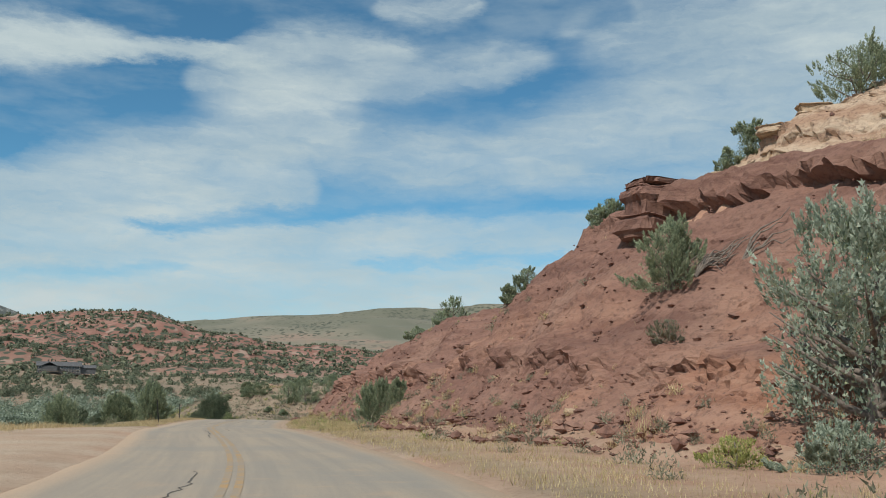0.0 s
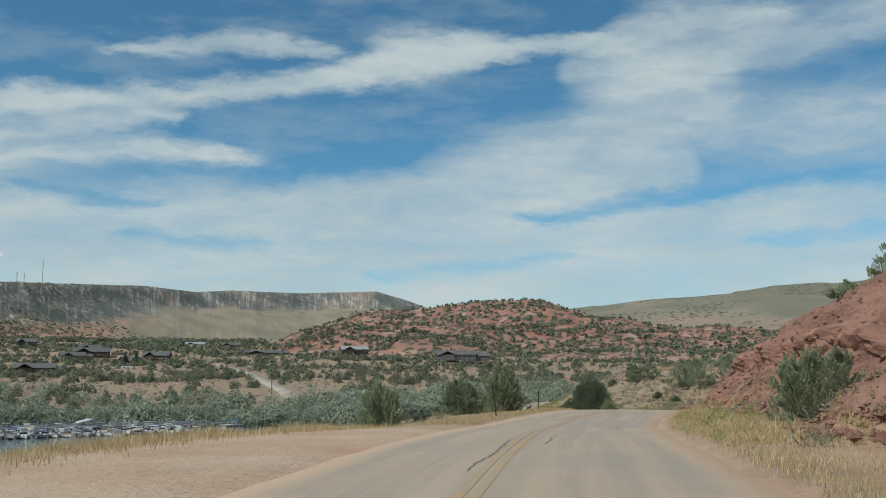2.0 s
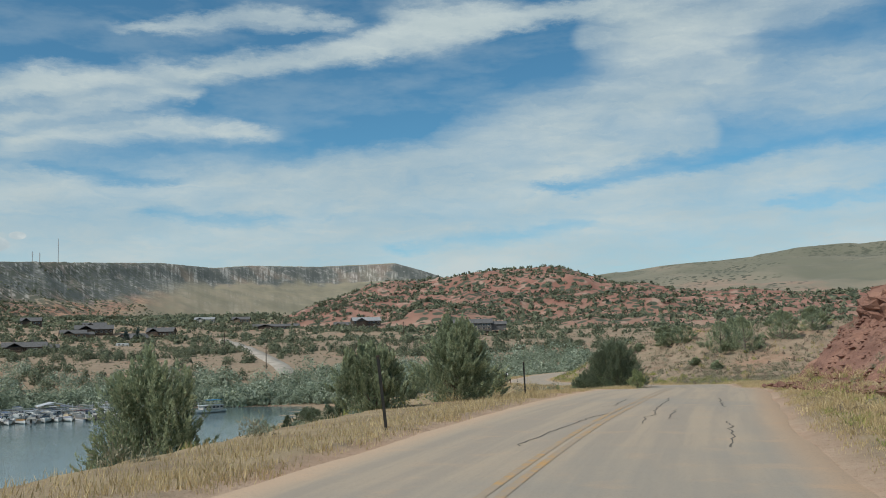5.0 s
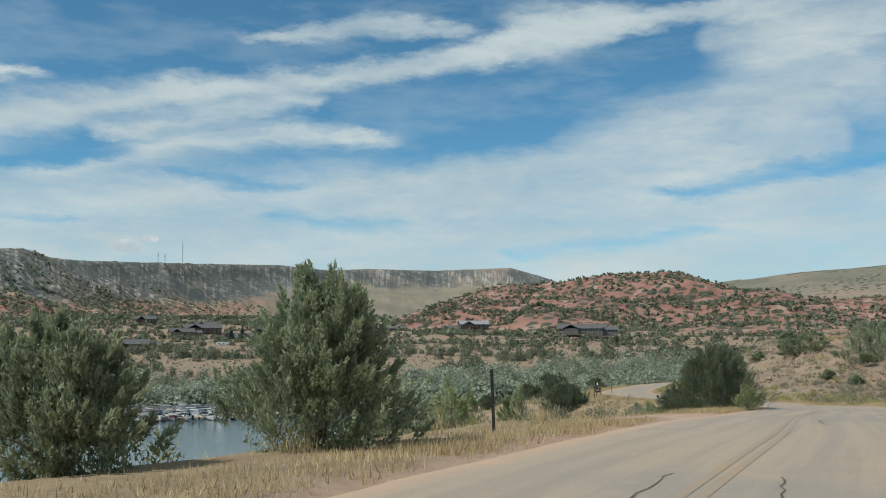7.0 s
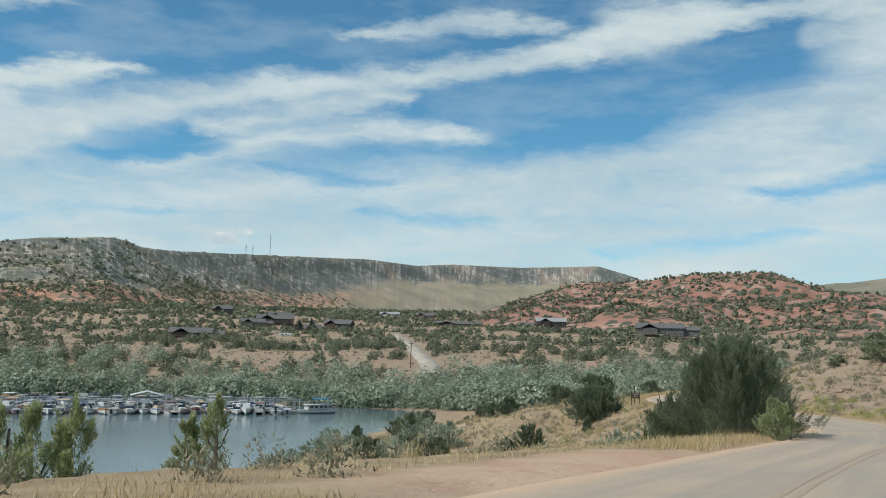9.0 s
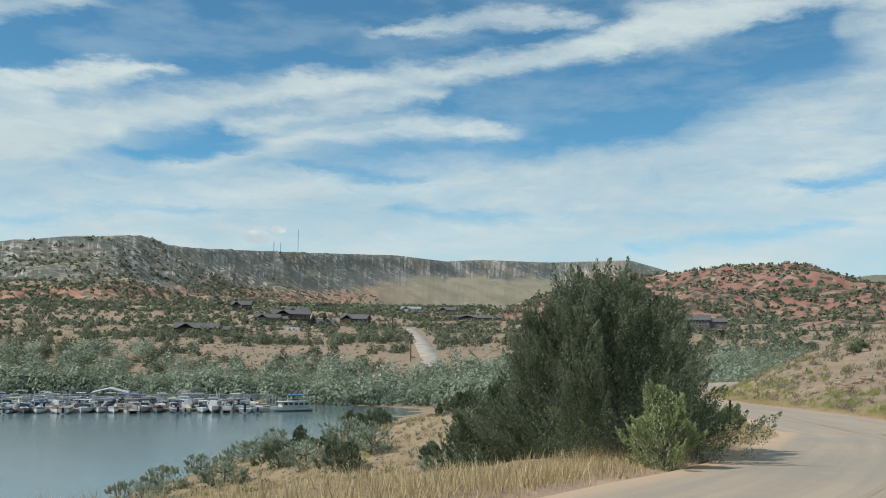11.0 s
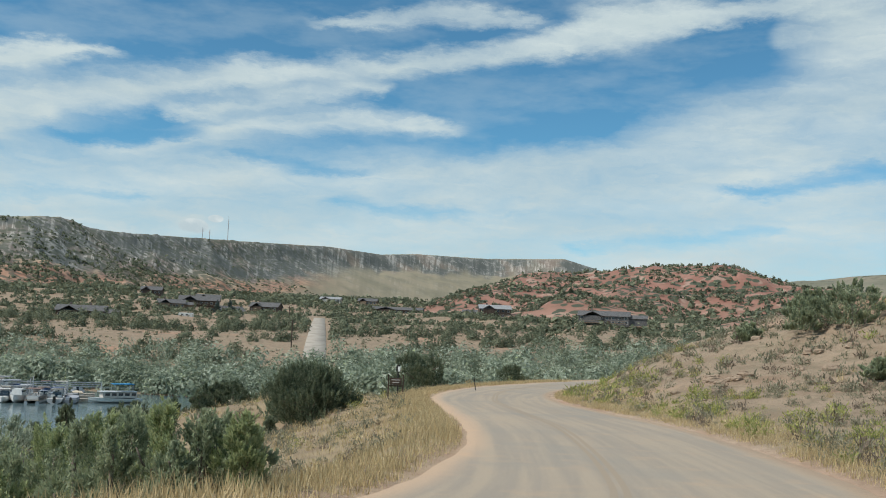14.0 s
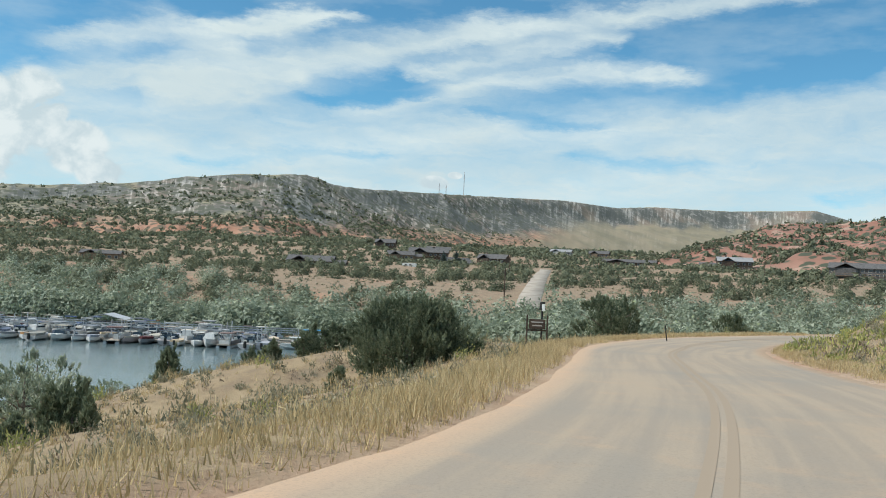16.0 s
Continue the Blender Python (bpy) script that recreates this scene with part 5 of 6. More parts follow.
def far_vegetation():
    rng = np.random.RandomState(300)
    # junipers over the far slope; thicker in drifts, none on the side road or in the clearings
    X, Y = scatter(rng, 20000, -6, 84, 190, 950)
    q = q_of(X, Y)
    side = (X + 203) * 0.759 + (Y - 357) * 0.651
    drift = rough(X, Y, 130, 51) + 0.5 * rough(X, Y, 45, 52)
    keep = ((q > -24) | ((shore_q(X, Y) > -98) & (rng.uniform(0, 1, len(X)) < 0.10))) & ((np.abs(side) > 4.6) | (q > 285)) & (1.6 * drift > rng.uniform(-0.8, 1.7, len(X))) & (q < 850)
    clear = (q > 18) & (q < 44) & (rough(X, Y, 70, 53) > 0.1) & (side < -30)
    keep &= ~clear
    X, Y = X[keep], Y[keep]
    for hx, hy in HOUSE_SITES:
        v = unit(np.array([-40.0 - hx, 170.0 - hy]))
        ahead, aside = (X - hx) * v[0] + (Y - hy) * v[1], (X - hx) * v[1] - (Y - hy) * v[0]
        ok = ~((np.hypot(X - hx, Y - hy) < 13) | ((ahead > 0) & (ahead < 26) & (np.abs(aside) < 9) & (rng.uniform(0, 1, len(X)) < 0.8)))
        X, Y = X[ok], Y[ok]
    near = np.hypot(X - CENTRE[0], Y - CENTRE[1]) < 480
    for part_, m, leaf in ((near, 260, 0.11), (~near, 36, 0.28)):
        x, y = X[part_], Y[part_]
        w = rng.uniform(2.4, 5.8, len(x))
        h = w * rng.uniform(0.6, 0.95, len(x))
        clumps("far_junipers", rng, x, y, top_of(x, y) - 0.1, h, w, m, leaf, M_JUNIPER_FAR, "dark junipers scattered over the far slope", "trees", shell=0.72)
    X, Y = (np.r_[p, q_, r_] for p, q_, r_ in zip(scatter(rng, 22000, -10, 86, 850, 2400), scatter(rng, 26000, 34, 90, 900, 1900), scatter(rng, 4500, -10, 32, 640, 1500)))
    keep = 1.3 * rough(X, Y, 300, 54) + 0.6 * rough(X, Y, 90, 55) > rng.uniform(-1.3, 0.9, len(X))
    X, Y = X[keep], Y[keep]
    B = np.degrees(np.arctan2(-(X - CENTRE[0]), Y - CENTRE[1]))
    R = np.hypot(X - CENTRE[0], Y - CENTRE[1])
    Z = top_of(X, Y)
    u_ = (R - mesa_foot(B)) / 780
    keep = ~((B > 22) & (B < 37) & (R > 1400)) & ((B < 34) | (u_ < rng.uniform(0.5, 0.93, len(X)))) & ~((B < 21) & (R > 1500))
    X, Y, Z, R = X[keep], Y[keep], Z[keep], R[keep]
    w = rng.uniform(3.4, 7.0, len(X))
    clumps("distant_junipers", rng, X, Y, Z, w * 0.6, w, 7, 0.68, M_JUNIPER_FAR, "tiny dark junipers dotting the distant hills", "trees", shell=0.72)
    # willows and olives along the creek and the far shore
    X, Y = scatter(rng, 11000, 0, 88, 120, 440)
    q = q_of(X, Y)
    band = (shore_q(X, Y) > -103) & (q < np.interp(X, [-300, -240, -200, -170, -130], [8, -18, -28, -4, 16]) + 14 * rough(X, Y, 60, 56)) & (land(X, Y) < 9)
    sd, zr, sy = lane_coords(X, Y)
    band &= (np.abs(sd) > 16) & (land(X, Y) > WATER + 0.2)
    near_shore = (sd < 0) & (land(X, Y) > 3.6) & (q < -60)
    band &= ~near_shore
    X, Y = X[band], Y[band]
    keep = rng.uniform(0, 1, len(X)) < 0.42
    X, Y = X[keep], Y[keep]
    # a closed fringe along the waterline
    X2, Y2 = scatter(rng, 16000, 20, 80, 150, 330)
    sq = shore_q(X2, Y2)
    keep = (sq > -104.5) & (sq < -95) & (land(X2, Y2) > WATER - 0.15) & (X2 < -125)
    X, Y = np.r_[X, X2[keep]], np.r_[Y, Y2[keep]]
    h = rng.uniform(2.8, 6.4, len(X)) * (1 + 0.25 * rough(X, Y, 30, 57))
    clumps("creek_willows", rng, X, Y, land(X, Y), h, h * rng.uniform(1.0, 1.6, len(X)), 210, 0.098, M_WILLOW, "dense belt of silvery willows and olives along the creek", "bushes", 0.3, 0.36, 0.68)
    # low sage and grass tufts between the far junipers
    X, Y = scatter(rng, 16000, 8, 84, 190, 620)
    q = q_of(X, Y)
    side = (X + 203) * 0.759 + (Y - 357) * 0.651
    keep = (q > -40) & (np.abs(side) > 5.5) & (rough(X, Y, 50, 58) > rng.uniform(-1.2, 0.8, len(X)))
    X, Y = X[keep], Y[keep]
    w = rng.uniform(0.8, 2.2, len(X))
    clumps("far_brush", rng, X, Y, land(X, Y) - 0.1, w * 0.45, w, 11, 0.4, M_SAGE, "grey sagebrush between the far junipers", "brush", 0.6)


far_vegetation()


def near_brush():
    rng = np.random.RandomState(400)
    # grey sage and dead brush on the banks, the knoll and under the bluff
    X, Y = rng.uniform(-125, 20, 15000), rng.uniform(10, 265, 15000)
    sd, zr, sy = lane_coords(X, Y)
    edge = np.maximum(left_edge(sy) - sd, sd - right_edge(sy))
    Z = land(X, Y)
    bluff = np.where(sd > 0, bluff_height(X, Y), 0)
    keep = (edge > 2.2) & (Z > WATER + 0.3) & (bluff < 19) & (rough(X, Y, 22, 61) > rng.uniform(-0.9, 1.1, len(X)))
    keep &= ~((sd < 0) & (sy < 62) & (edge < 8)) & ~((sd > 0) & (bluff > 0.6) & (rng.uniform(0, 1, len(X)) < 0.84))
    keep &= (edge > 5) | (rng.uniform(0, 1, len(X)) < 0.3)
    X, Y, Z = X[keep], Y[keep], Z[keep]
    w = rng.uniform(0.5, 1.5, len(X))
    pick = rng.uniform(0, 1, len(X))
    for lo, hi, mat, label in ((0, 0.62, M_SAGE, "grey sagebrush tufts on the dry banks"), (0.62, 0.78, M_RABBIT, "yellow-green rabbitbrush along the road banks"), (0.78, 1, M_GRASS, "straw-coloured bunch grass on the banks")):
        k = (pick >= lo) & (pick < hi)
        close = np.abs(lane_coords(X, Y)[0]) < 18
        for c_, m, leaf in ((close, 190, 0.105), (~close, 38, 0.25)):
            c_ = c_ & k
            clumps("brush", rng, X[c_], Y[c_], Z[c_] - 0.05, w[c_] * 0.6, w[c_], m, leaf * (1.9 if mat is M_GRASS else 1.0), mat, label, "brush", 2.2 if mat is M_GRASS else 0.9, 0.05 if mat is M_GRASS else 0.22)


near_brush()


def bluff_shrubs():
    """Pale round shrubs and dry tufts on the lower slope of the bluff."""
    rng = np.random.RandomState(430)
    Y = rng.uniform(22, 100, 1500)
    X = toe_line(Y) + rng.gamma(1.6, 2.6, 1500) - 0.5
    B = bluff_height(X, Y)
    keep = (B > 0.15) & (B < 9) & (rough(X, Y, 11, 63) + 0.5 * smooth(40, 60, Y) - 0.09 * B > rng.uniform(-0.5, 1.3, 1500))
    X, Y = X[keep], Y[keep]
    w = rng.uniform(0.25, 0.75, len(X))
    dry = rng.uniform(0, 1, len(X)) < 0.45
    for c_, mat, label in ((dry, M_GRASS, "dry straw-coloured tufts on the lower bluff"), (~dry, M_SAGE, "grey-green shrubs on the lower bluff")):
        clumps("brush", rng, X[c_], Y[c_], land(X[c_], Y[c_]) + 0.05, w[c_] * 0.65, w[c_], 150, 0.13 * (1.7 if mat is M_GRASS else 1.0), mat, label, "brush", 0.9, 0.10 if mat is M_GRASS else 0.25)


bluff_shrubs()


def bank_tufts():
    """Dry bunch grass and low sage all over the bank between the road and the lake."""
    rng = np.random.RandomState(470)
    X, Y = rng.uniform(-112, -38, 15000), rng.uniform(150, 246, 15000)
    sd, zr, sy = lane_coords(X, Y)
    edge = left_edge(sy) - sd
    keep = (sd < 0) & (edge > 2.0) & (edge < 52) & (land(X, Y) > WATER + 0.8) & (rough(X, Y, 9, 64) > rng.uniform(-1.6, 0.6, 15000))
    X, Y = X[keep], Y[keep]
    w = rng.uniform(0.25, 0.7, len(X))
    pick = rng.uniform(0, 1, len(X))
    for lo, hi, mat, label, m, leaf, up, slim in ((0, 0.55, M_GRASS, "straw-coloured bunch grass on the lake bank", 24, 0.36, 2.0, 0.09), (0.55, 0.86, M_SAGE, "low grey sage on the lake bank", 44, 0.2, 0.9, 0.25), (0.86, 1, M_DRY, "dead brown brush on the lake bank", 40, 0.2, 0.9, 0.15)):
        c_ = (pick >= lo) & (pick < hi)
        clumps("brush", rng, X[c_], Y[c_], land(X[c_], Y[c_]) - 0.03, w[c_] * 0.7, w[c_], m, leaf, mat, label, "brush", up, slim)


bank_tufts()


def knoll_brush():
    rng = np.random.RandomState(450)
    X, Y = rng.uniform(-75, 5, 11000), rng.uniform(172, 262, 11000)
    sd, zr, sy = lane_coords(X, Y)
    e = sd - right_edge(sy)
    keep = (e > 1.2) & (rough(X, Y, 14, 62) + 0.6 * smooth(9, 2, e) > rng.uniform(-1.0, 0.9, len(X)))
    X, Y, e = X[keep], Y[keep], e[keep]
    w = rng.uniform(0.35, 1.25, len(X))
    green = (e < 8) & (rng.uniform(0, 1, len(X)) < 0.55)
    grey = ~green & (rng.uniform(0, 1, len(X)) < 0.7)
    for c_, mat, label in ((green, M_RABBIT, "yellow-green rabbitbrush at the foot of the knoll"), (grey, M_SAGE, "grey sagebrush on the stony knoll"), (~green & ~grey, M_DRY, "dead brown brush on the stony knoll")):
        for d_, m, leaf in ((c_ & (Y < 212), 90, 0.16), (c_ & (Y >= 212), 26, 0.28)):
            clumps("brush", rng, X[d_], Y[d_], land(X[d_], Y[d_]) - 0.05, w[d_] * 0.6, w[d_], m, leaf, mat, label, "brush", 0.9, 0.2)


knoll_brush()


def verge_grass():
    rng = np.random.RandomState(500)
    n = 400000
    k = rng.randint(5, len(LANE) - 60, n)
    left = rng.uniform(0, 1, n) < 0.52
    p, nr = LANE[k], LANE_N[k]
    out_ = 0.22 + rng.gamma(1.5, 1.15, n) * np.where(~left & (p[:, 1] < 75), 1.7, 1.0)
    off = np.where(left, left_edge(p[:, 1]) - out_, right_edge(p[:, 1]) + out_ + 0.1)
    jit = rng.uniform(-0.6, 0.6, n)
    X = p[:, 0] + nr[:, 0] * off - nr[:, 1] * jit
    Y = p[:, 1] + nr[:, 1] * off + nr[:, 0] * jit
    tuft = rough(X, Y, 5, 71) + 0.8 * rough(X, Y, 1.4, 72)
    keep = tuft > rng.uniform(-1.3, 0.5, n) + smooth(0.8, 0.2, out_) * 0.6
    keep &= ~(left & (p[:, 1] < 66) & (rng.uniform(0, 1, n) < 1.0) & (out_ < 30))
    keep &= ~(left & (p[:, 1] > 113) & (p[:, 1] < 131) & (out_ < 3.2))
    keep &= ~(~left & (p[:, 1] < 34) & (rng.uniform(0, 1, n) < 0.3))
    X, Y = X[keep], Y[keep]
    low = np.where(left, 1.0, np.interp(p[:, 1], [60, 120], [0.55, 0.85]))[keep]
    # a strip along the far rim of the dirt lay-by
    m = 26000
    y2 = rng.uniform(-6, 62, m)
    x2 = np.interp(y2, LANE[:, 1], LANE[:, 0]) - np.interp(y2, [-40, 8, 30, 46, 60, 70], [28, 19, 13, 12.3, 10.2, 9.0]) + rng.normal(0, 0.8, m)
    X, Y, low = np.r_[X, x2], np.r_[Y, y2], np.r_[low, np.ones(m)]
    n = len(X)
    Z = land(X, Y) - 0.03
    h = low * np.interp(Y, [55, 70, 112, 130], [1.0, 0.58, 0.62, 1.0]) * rng.uniform(0.14, 0.46, n) * (0.75 + 0.35 * np.clip(rough(X, Y, 9, 73), -1, 1))
    a = rng.uniform(0, 2 * np.pi, n)
    wdt = rng.uniform(0.005, 0.014, n)
    lean = rng.normal(0, 0.28, (n, 2)) * h[:, None]
    B = np.stack([X, Y, Z], 1)
    S = np.stack([np.cos(a), np.sin(a), 0 * a], 1) * wdt[:, None]
    T = np.stack([B - S, B + S, B + np.c_[lean, h]], 1)
    tagged(tri_mesh("verge_grass", T, M_GRASS), "dry golden grass along the road verges", "grass", kind="stuff")


verge_grass()


def verge_weeds():
    """Golden and yellow-green weeds crowding the verge below the bluff."""
    rng = np.random.RandomState(520)
    n = 1500
    y = rng.uniform(46, 118, n)
    out_ = 0.9 + rng.gamma(1.8, 1.0, n)
    k = np.clip(np.searchsorted(LANE[:, 1], y), 1, len(LANE) - 2)
    off = right_edge(y) + out_
    X, Y = LANE[k, 0] + LANE_N[k, 0] * off, y + LANE_N[k, 1] * off
    keep = (rough(X, Y, 4, 75) > rng.uniform(-1.2, 0.7, n)) & (bluff_height(X, Y) < 0.8)
    X, Y, near_ = X[keep], Y[keep], out_[keep]
    w = rng.uniform(0.35, 0.95, len(X)) * np.clip(0.5 + 0.25 * near_, 0.5, 1.1)
    pick = rng.uniform(0, 1, len(X))
    for lo, hi, mat, label, m, leaf, slim in ((0, 0.62, M_GRASS, "golden seeding grass below the red bluff", 70, 0.42, 0.05), (0.62, 0.86, M_RABBIT, "yellow-green weeds below the red bluff", 80, 0.2, 0.14), (0.86, 1, M_DRY, "dead brown weeds below the red bluff", 60, 0.28, 0.07)):
        c_ = (pick >= lo) & (pick < hi)
        clumps("brush", rng, X[c_], Y[c_], land(X[c_], Y[c_]) - 0.03, w[c_] * 0.42, w[c_], m, leaf * 0.8, mat, label, "brush", 1.1, slim)


verge_weeds()


# ---- helpers for things ----
def part(name, bm, mat, parent, label="", loc=None, shade=False):
    me = bpy.data.meshes.new(name)
    bm.to_mesh(me)
    bm.free()
    if shade:
        me.polygons.foreach_set("use_smooth", [True] * len(me.polygons))
    me.materials.append(mat)
    ob = new(name, me)
    ob.parent = parent
    if loc:
        ob.location = loc
    return tagged(ob, label) if label else ob


def box(sx, sy, sz, c=(0, 0, 0), bevel=0.0, taper=1.0, bm=None):
    """A bevelled box; taper narrows its top."""
    bm = bm or bmesh.new()
    r = bmesh.ops.create_cube(bm, size=1.0, matrix=Matrix.Translation(c) @ Matrix.Diagonal((sx, sy, sz, 1)))
    if taper != 1.0:
        for v in r["verts"]:
            if v.co.z > c[2]:
                v.co.x, v.co.y = c[0] + (v.co.x - c[0]) * taper, c[1] + (v.co.y - c[1]) * taper
    if bevel:
        bmesh.ops.bevel(bm, geom=list({e for v in r["verts"] for e in v.link_edges}), offset=bevel, segments=2, affect="EDGES")
    return bm


def rod(a, b, r, bm=None, sides=8):
    bm = bm or bmesh.new()
    a, b = Vector(a), Vector(b)
    m = Matrix.Translation((a + b) / 2) @ (b - a).to_track_quat("Z", "Y").to_matrix().to_4x4()
    bmesh.ops.create_cone(bm, cap_ends=True, segments=sides, radius1=r, radius2=r, depth=(b - a).length, matrix=m)
    return bm


def gable(w, d, h, over, z0, thick=0.18):
    """A pitched roof over w (ridge direction) by d, as a solid of two slopes."""
    bm = bmesh.new()
    x, y = w / 2 + over, d / 2 + over
    top = [(-x, -y, z0), (x, -y, z0), (x, 0, z0 + h), (-x, 0, z0 + h), (x, y, z0), (-x, y, z0)]
    v = [bm.verts.new(p) for p in top] + [bm.verts.new((p[0], p[1], p[2] - thick)) for p in top]
    for f in ((0, 1, 2, 3), (3, 2, 4, 5), (7, 6, 9, 8), (8, 9, 11, 10), (0, 6, 7, 1), (4, 10, 11, 5), (1, 7, 8, 2), (2, 8, 10, 4), (3, 9, 6, 0), (5, 11, 9, 3)):
        bm.faces.new([v[i] for i in f])
    return bm


M_WOOD_DARK = material("dark_timber", plain((0.085, 0.064, 0.050), 0.3, 1.2), 0.85)
M_WOOD_GREY = material("grey_timber", plain((0.115, 0.112, 0.11), 0.25, 1.2), 0.85)
M_WOOD_TAN = material("weathered_timber", plain((0.20, 0.15, 0.105), 0.3, 1.2), 0.85)
M_ROOF = material("grey_shingles", plain((0.11, 0.108, 0.108), 0.25, 1.0), 0.85)
M_ROOF_PALE = material("pale_metal_roof", plain((0.27, 0.275, 0.28), 0.15, 1.0), 0.6)
M_GLASS = material("window_glass", lambda n, co, b: (0.035, 0.045, 0.055), 0.08, 0.6)
M_STONE = material("chimney_stone", plain((0.16, 0.13, 0.115), 0.3, 2), 0.9)
M_TRIM = material("pale_trim", plain((0.48, 0.45, 0.41), 0.12, 2), 0.8)
M_WHITE = material("white_gelcoat", plain((0.56, 0.57, 0.55), 0.12, 1.5), 0.4, 0.5)
M_METAL = material("galvanised_metal", plain((0.42, 0.43, 0.44), 0.15, 3), 0.45, 0.5)
M_DOCK = material("dock_planks", plain((0.34, 0.30, 0.25), 0.2, 2), 0.9)
M_SIDE = material("pale_concrete_road", plain((0.33, 0.295, 0.25), 0.18, 0.2), 0.9)


def cover_build(n, co, bsdf):
    return n.ramp(object_random(n), [(0.0, (0.52, 0.52, 0.50)), (0.16, (0.05, 0.09, 0.20)), (0.34, (0.30, 0.31, 0.32)), (0.52, (0.05, 0.07, 0.09)), (0.68, (0.48, 0.45, 0.38)), (0.82, (0.10, 0.03, 0.035)), (0.9, (0.45, 0.30, 0.12)), (1.0, (0.6, 0.61, 0.6))])


def hull_build(n, co, bsdf):
    return n.ramp(object_random(n), [(0.0, (0.64, 0.65, 0.64)), (0.34, (0.58, 0.58, 0.56)), (0.42, (0.06, 0.09, 0.17)), (0.55, (0.26, 0.28, 0.30)), (0.66, (0.04, 0.05, 0.06)), (0.8, (0.55, 0.55, 0.53)), (0.92, (0.20, 0.05, 0.05)), (1.0, (0.5, 0.5, 0.48))])


M_COVER = material("canvas_cover", cover_build, 0.8)
M_HULL = material("boat_hull", hull_build, 0.35, 0.5)

# ---- rocks ----
for i, (c, size, yaw, mat, label) in enumerate([
    ((9.7, 45.3, 24.35), (2.3, 2.2, 2.7), 12, M_ROCK, "blocky dark red rock outcrop at the bluff edge"),
    ((9.2, 44.7, 23.2), (1.8, 2.0, 1.2), 40, M_ROCK, "broken red rock under the outcrop"),
    ((9.9, 45.5, 25.3), (2.0, 1.9, 0.4), 25, M_ROCK, "thin cap slab on the outcrop"),
    ((14.6, 42.4, 24.6), (1.1, 0.9, 0.8), 10, M_SANDSTONE, "fallen tan sandstone boulder"),
    ((17.6, 39.4, 24.7), (1.0, 0.9, 0.7), 50, M_SANDSTONE, "fallen tan sandstone boulder"),
    ((13.4, 46.4, 25.6), (1.3, 1.0, 0.9), 70, M_SANDSTONE, "grey weathered boulder at the edge of the sandstone"),
    ((17.8, 46.0, 28.5), (1.6, 1.3, 0.6), -20, M_SANDSTONE, "thin brown slab on the sandstone rim"),
    ((16.2, 47.2, 27.9), (1.4, 1.2, 0.5), -35, M_SANDSTONE, "thin brown slab on the sandstone rim"),
]):
    rock("rock_outcrop", label, (c[0], c[1], ground_z(c[0], c[1]) + size[2] * 0.25 + (1.85 if "cap slab" in label else 0)), size, yaw, 600 + i, mat, group="ledges of the bluff")
_r = np.random.RandomState(700)
for i in range(46):
    y = _r.uniform(20, 62)
    x = float(toe_line(y)) + _r.uniform(-2.2, 4.5)
    s = _r.uniform(0.14, 0.5)
    rock("stone", "loose red stone at the foot of the bluff", (x, y, ground_z(x, y) + s * 0.12), (s * 1.3, s, s * 0.6), _r.uniform(0, 180), 720 + i, M_SANDSTONE if i % 4 == 0 else M_ROCK, 0.6, "fallen stones", nu=10, nv=7)

_r = np.random.RandomState(760)
for i in range(52):
    x, y = _r.uniform(-50, -28), _r.uniform(208, 240)
    if i > 33:
        x, y = -46.3 + _r.normal(0, 1.3), 214.8 + _r.normal(0, 1.5)
    s_ = _r.uniform(0.2, 0.75)
    rock("rock", "pale sandstone rock half buried on the knoll", (x, y, ground_z(x, y) + s_ * 0.1), (s_ * 1.4, s_, s_ * 0.7), _r.uniform(0, 180), 770 + i, M_KNOLL, 0.7, "rocks on the knoll", layers=0.8, nu=14, nv=9)


def rubble(n, seed):
    """Small angular fragments strewn over the bluff, as one mesh of squashed octahedra."""
    rng = np.random.RandomState(seed)
    y = rng.uniform(14, 110, n)
    x = toe_line(y) + rng.gamma(1.4, 3.4, n) - 1.5
    s = rng.uniform(0.03, 0.12, n) * rng.choice([1, 1, 1, 1, 2.2], n)
    c = np.stack([x, y, land(x, y) + 0.13 + s * 0.1], 1)
    base = np.array([(1, 0, 0), (0, 1, 0), (-1, 0, 0), (0, -1, 0), (0, 0, 0.6), (0, 0, -0.6)], float)
    V = base[None] * s[:, None, None] * rng.uniform(0.6, 1.3, (n, 6, 1)) + rng.normal(0, 0.15, (n, 6, 3)) * s[:, None, None] + c[:, None]
    f = np.array([(0, 1, 4), (1, 2, 4), (2, 3, 4), (3, 0, 4), (1, 0, 5), (2, 1, 5), (3, 2, 5), (0, 3, 5)])
    return tagged(tri_mesh("rubble", V[:, f].reshape(-1, 3, 3), M_ROCK), "small broken red rocks strewn over the bluff", "rubble", kind="stuff")


rubble(5000, 740)


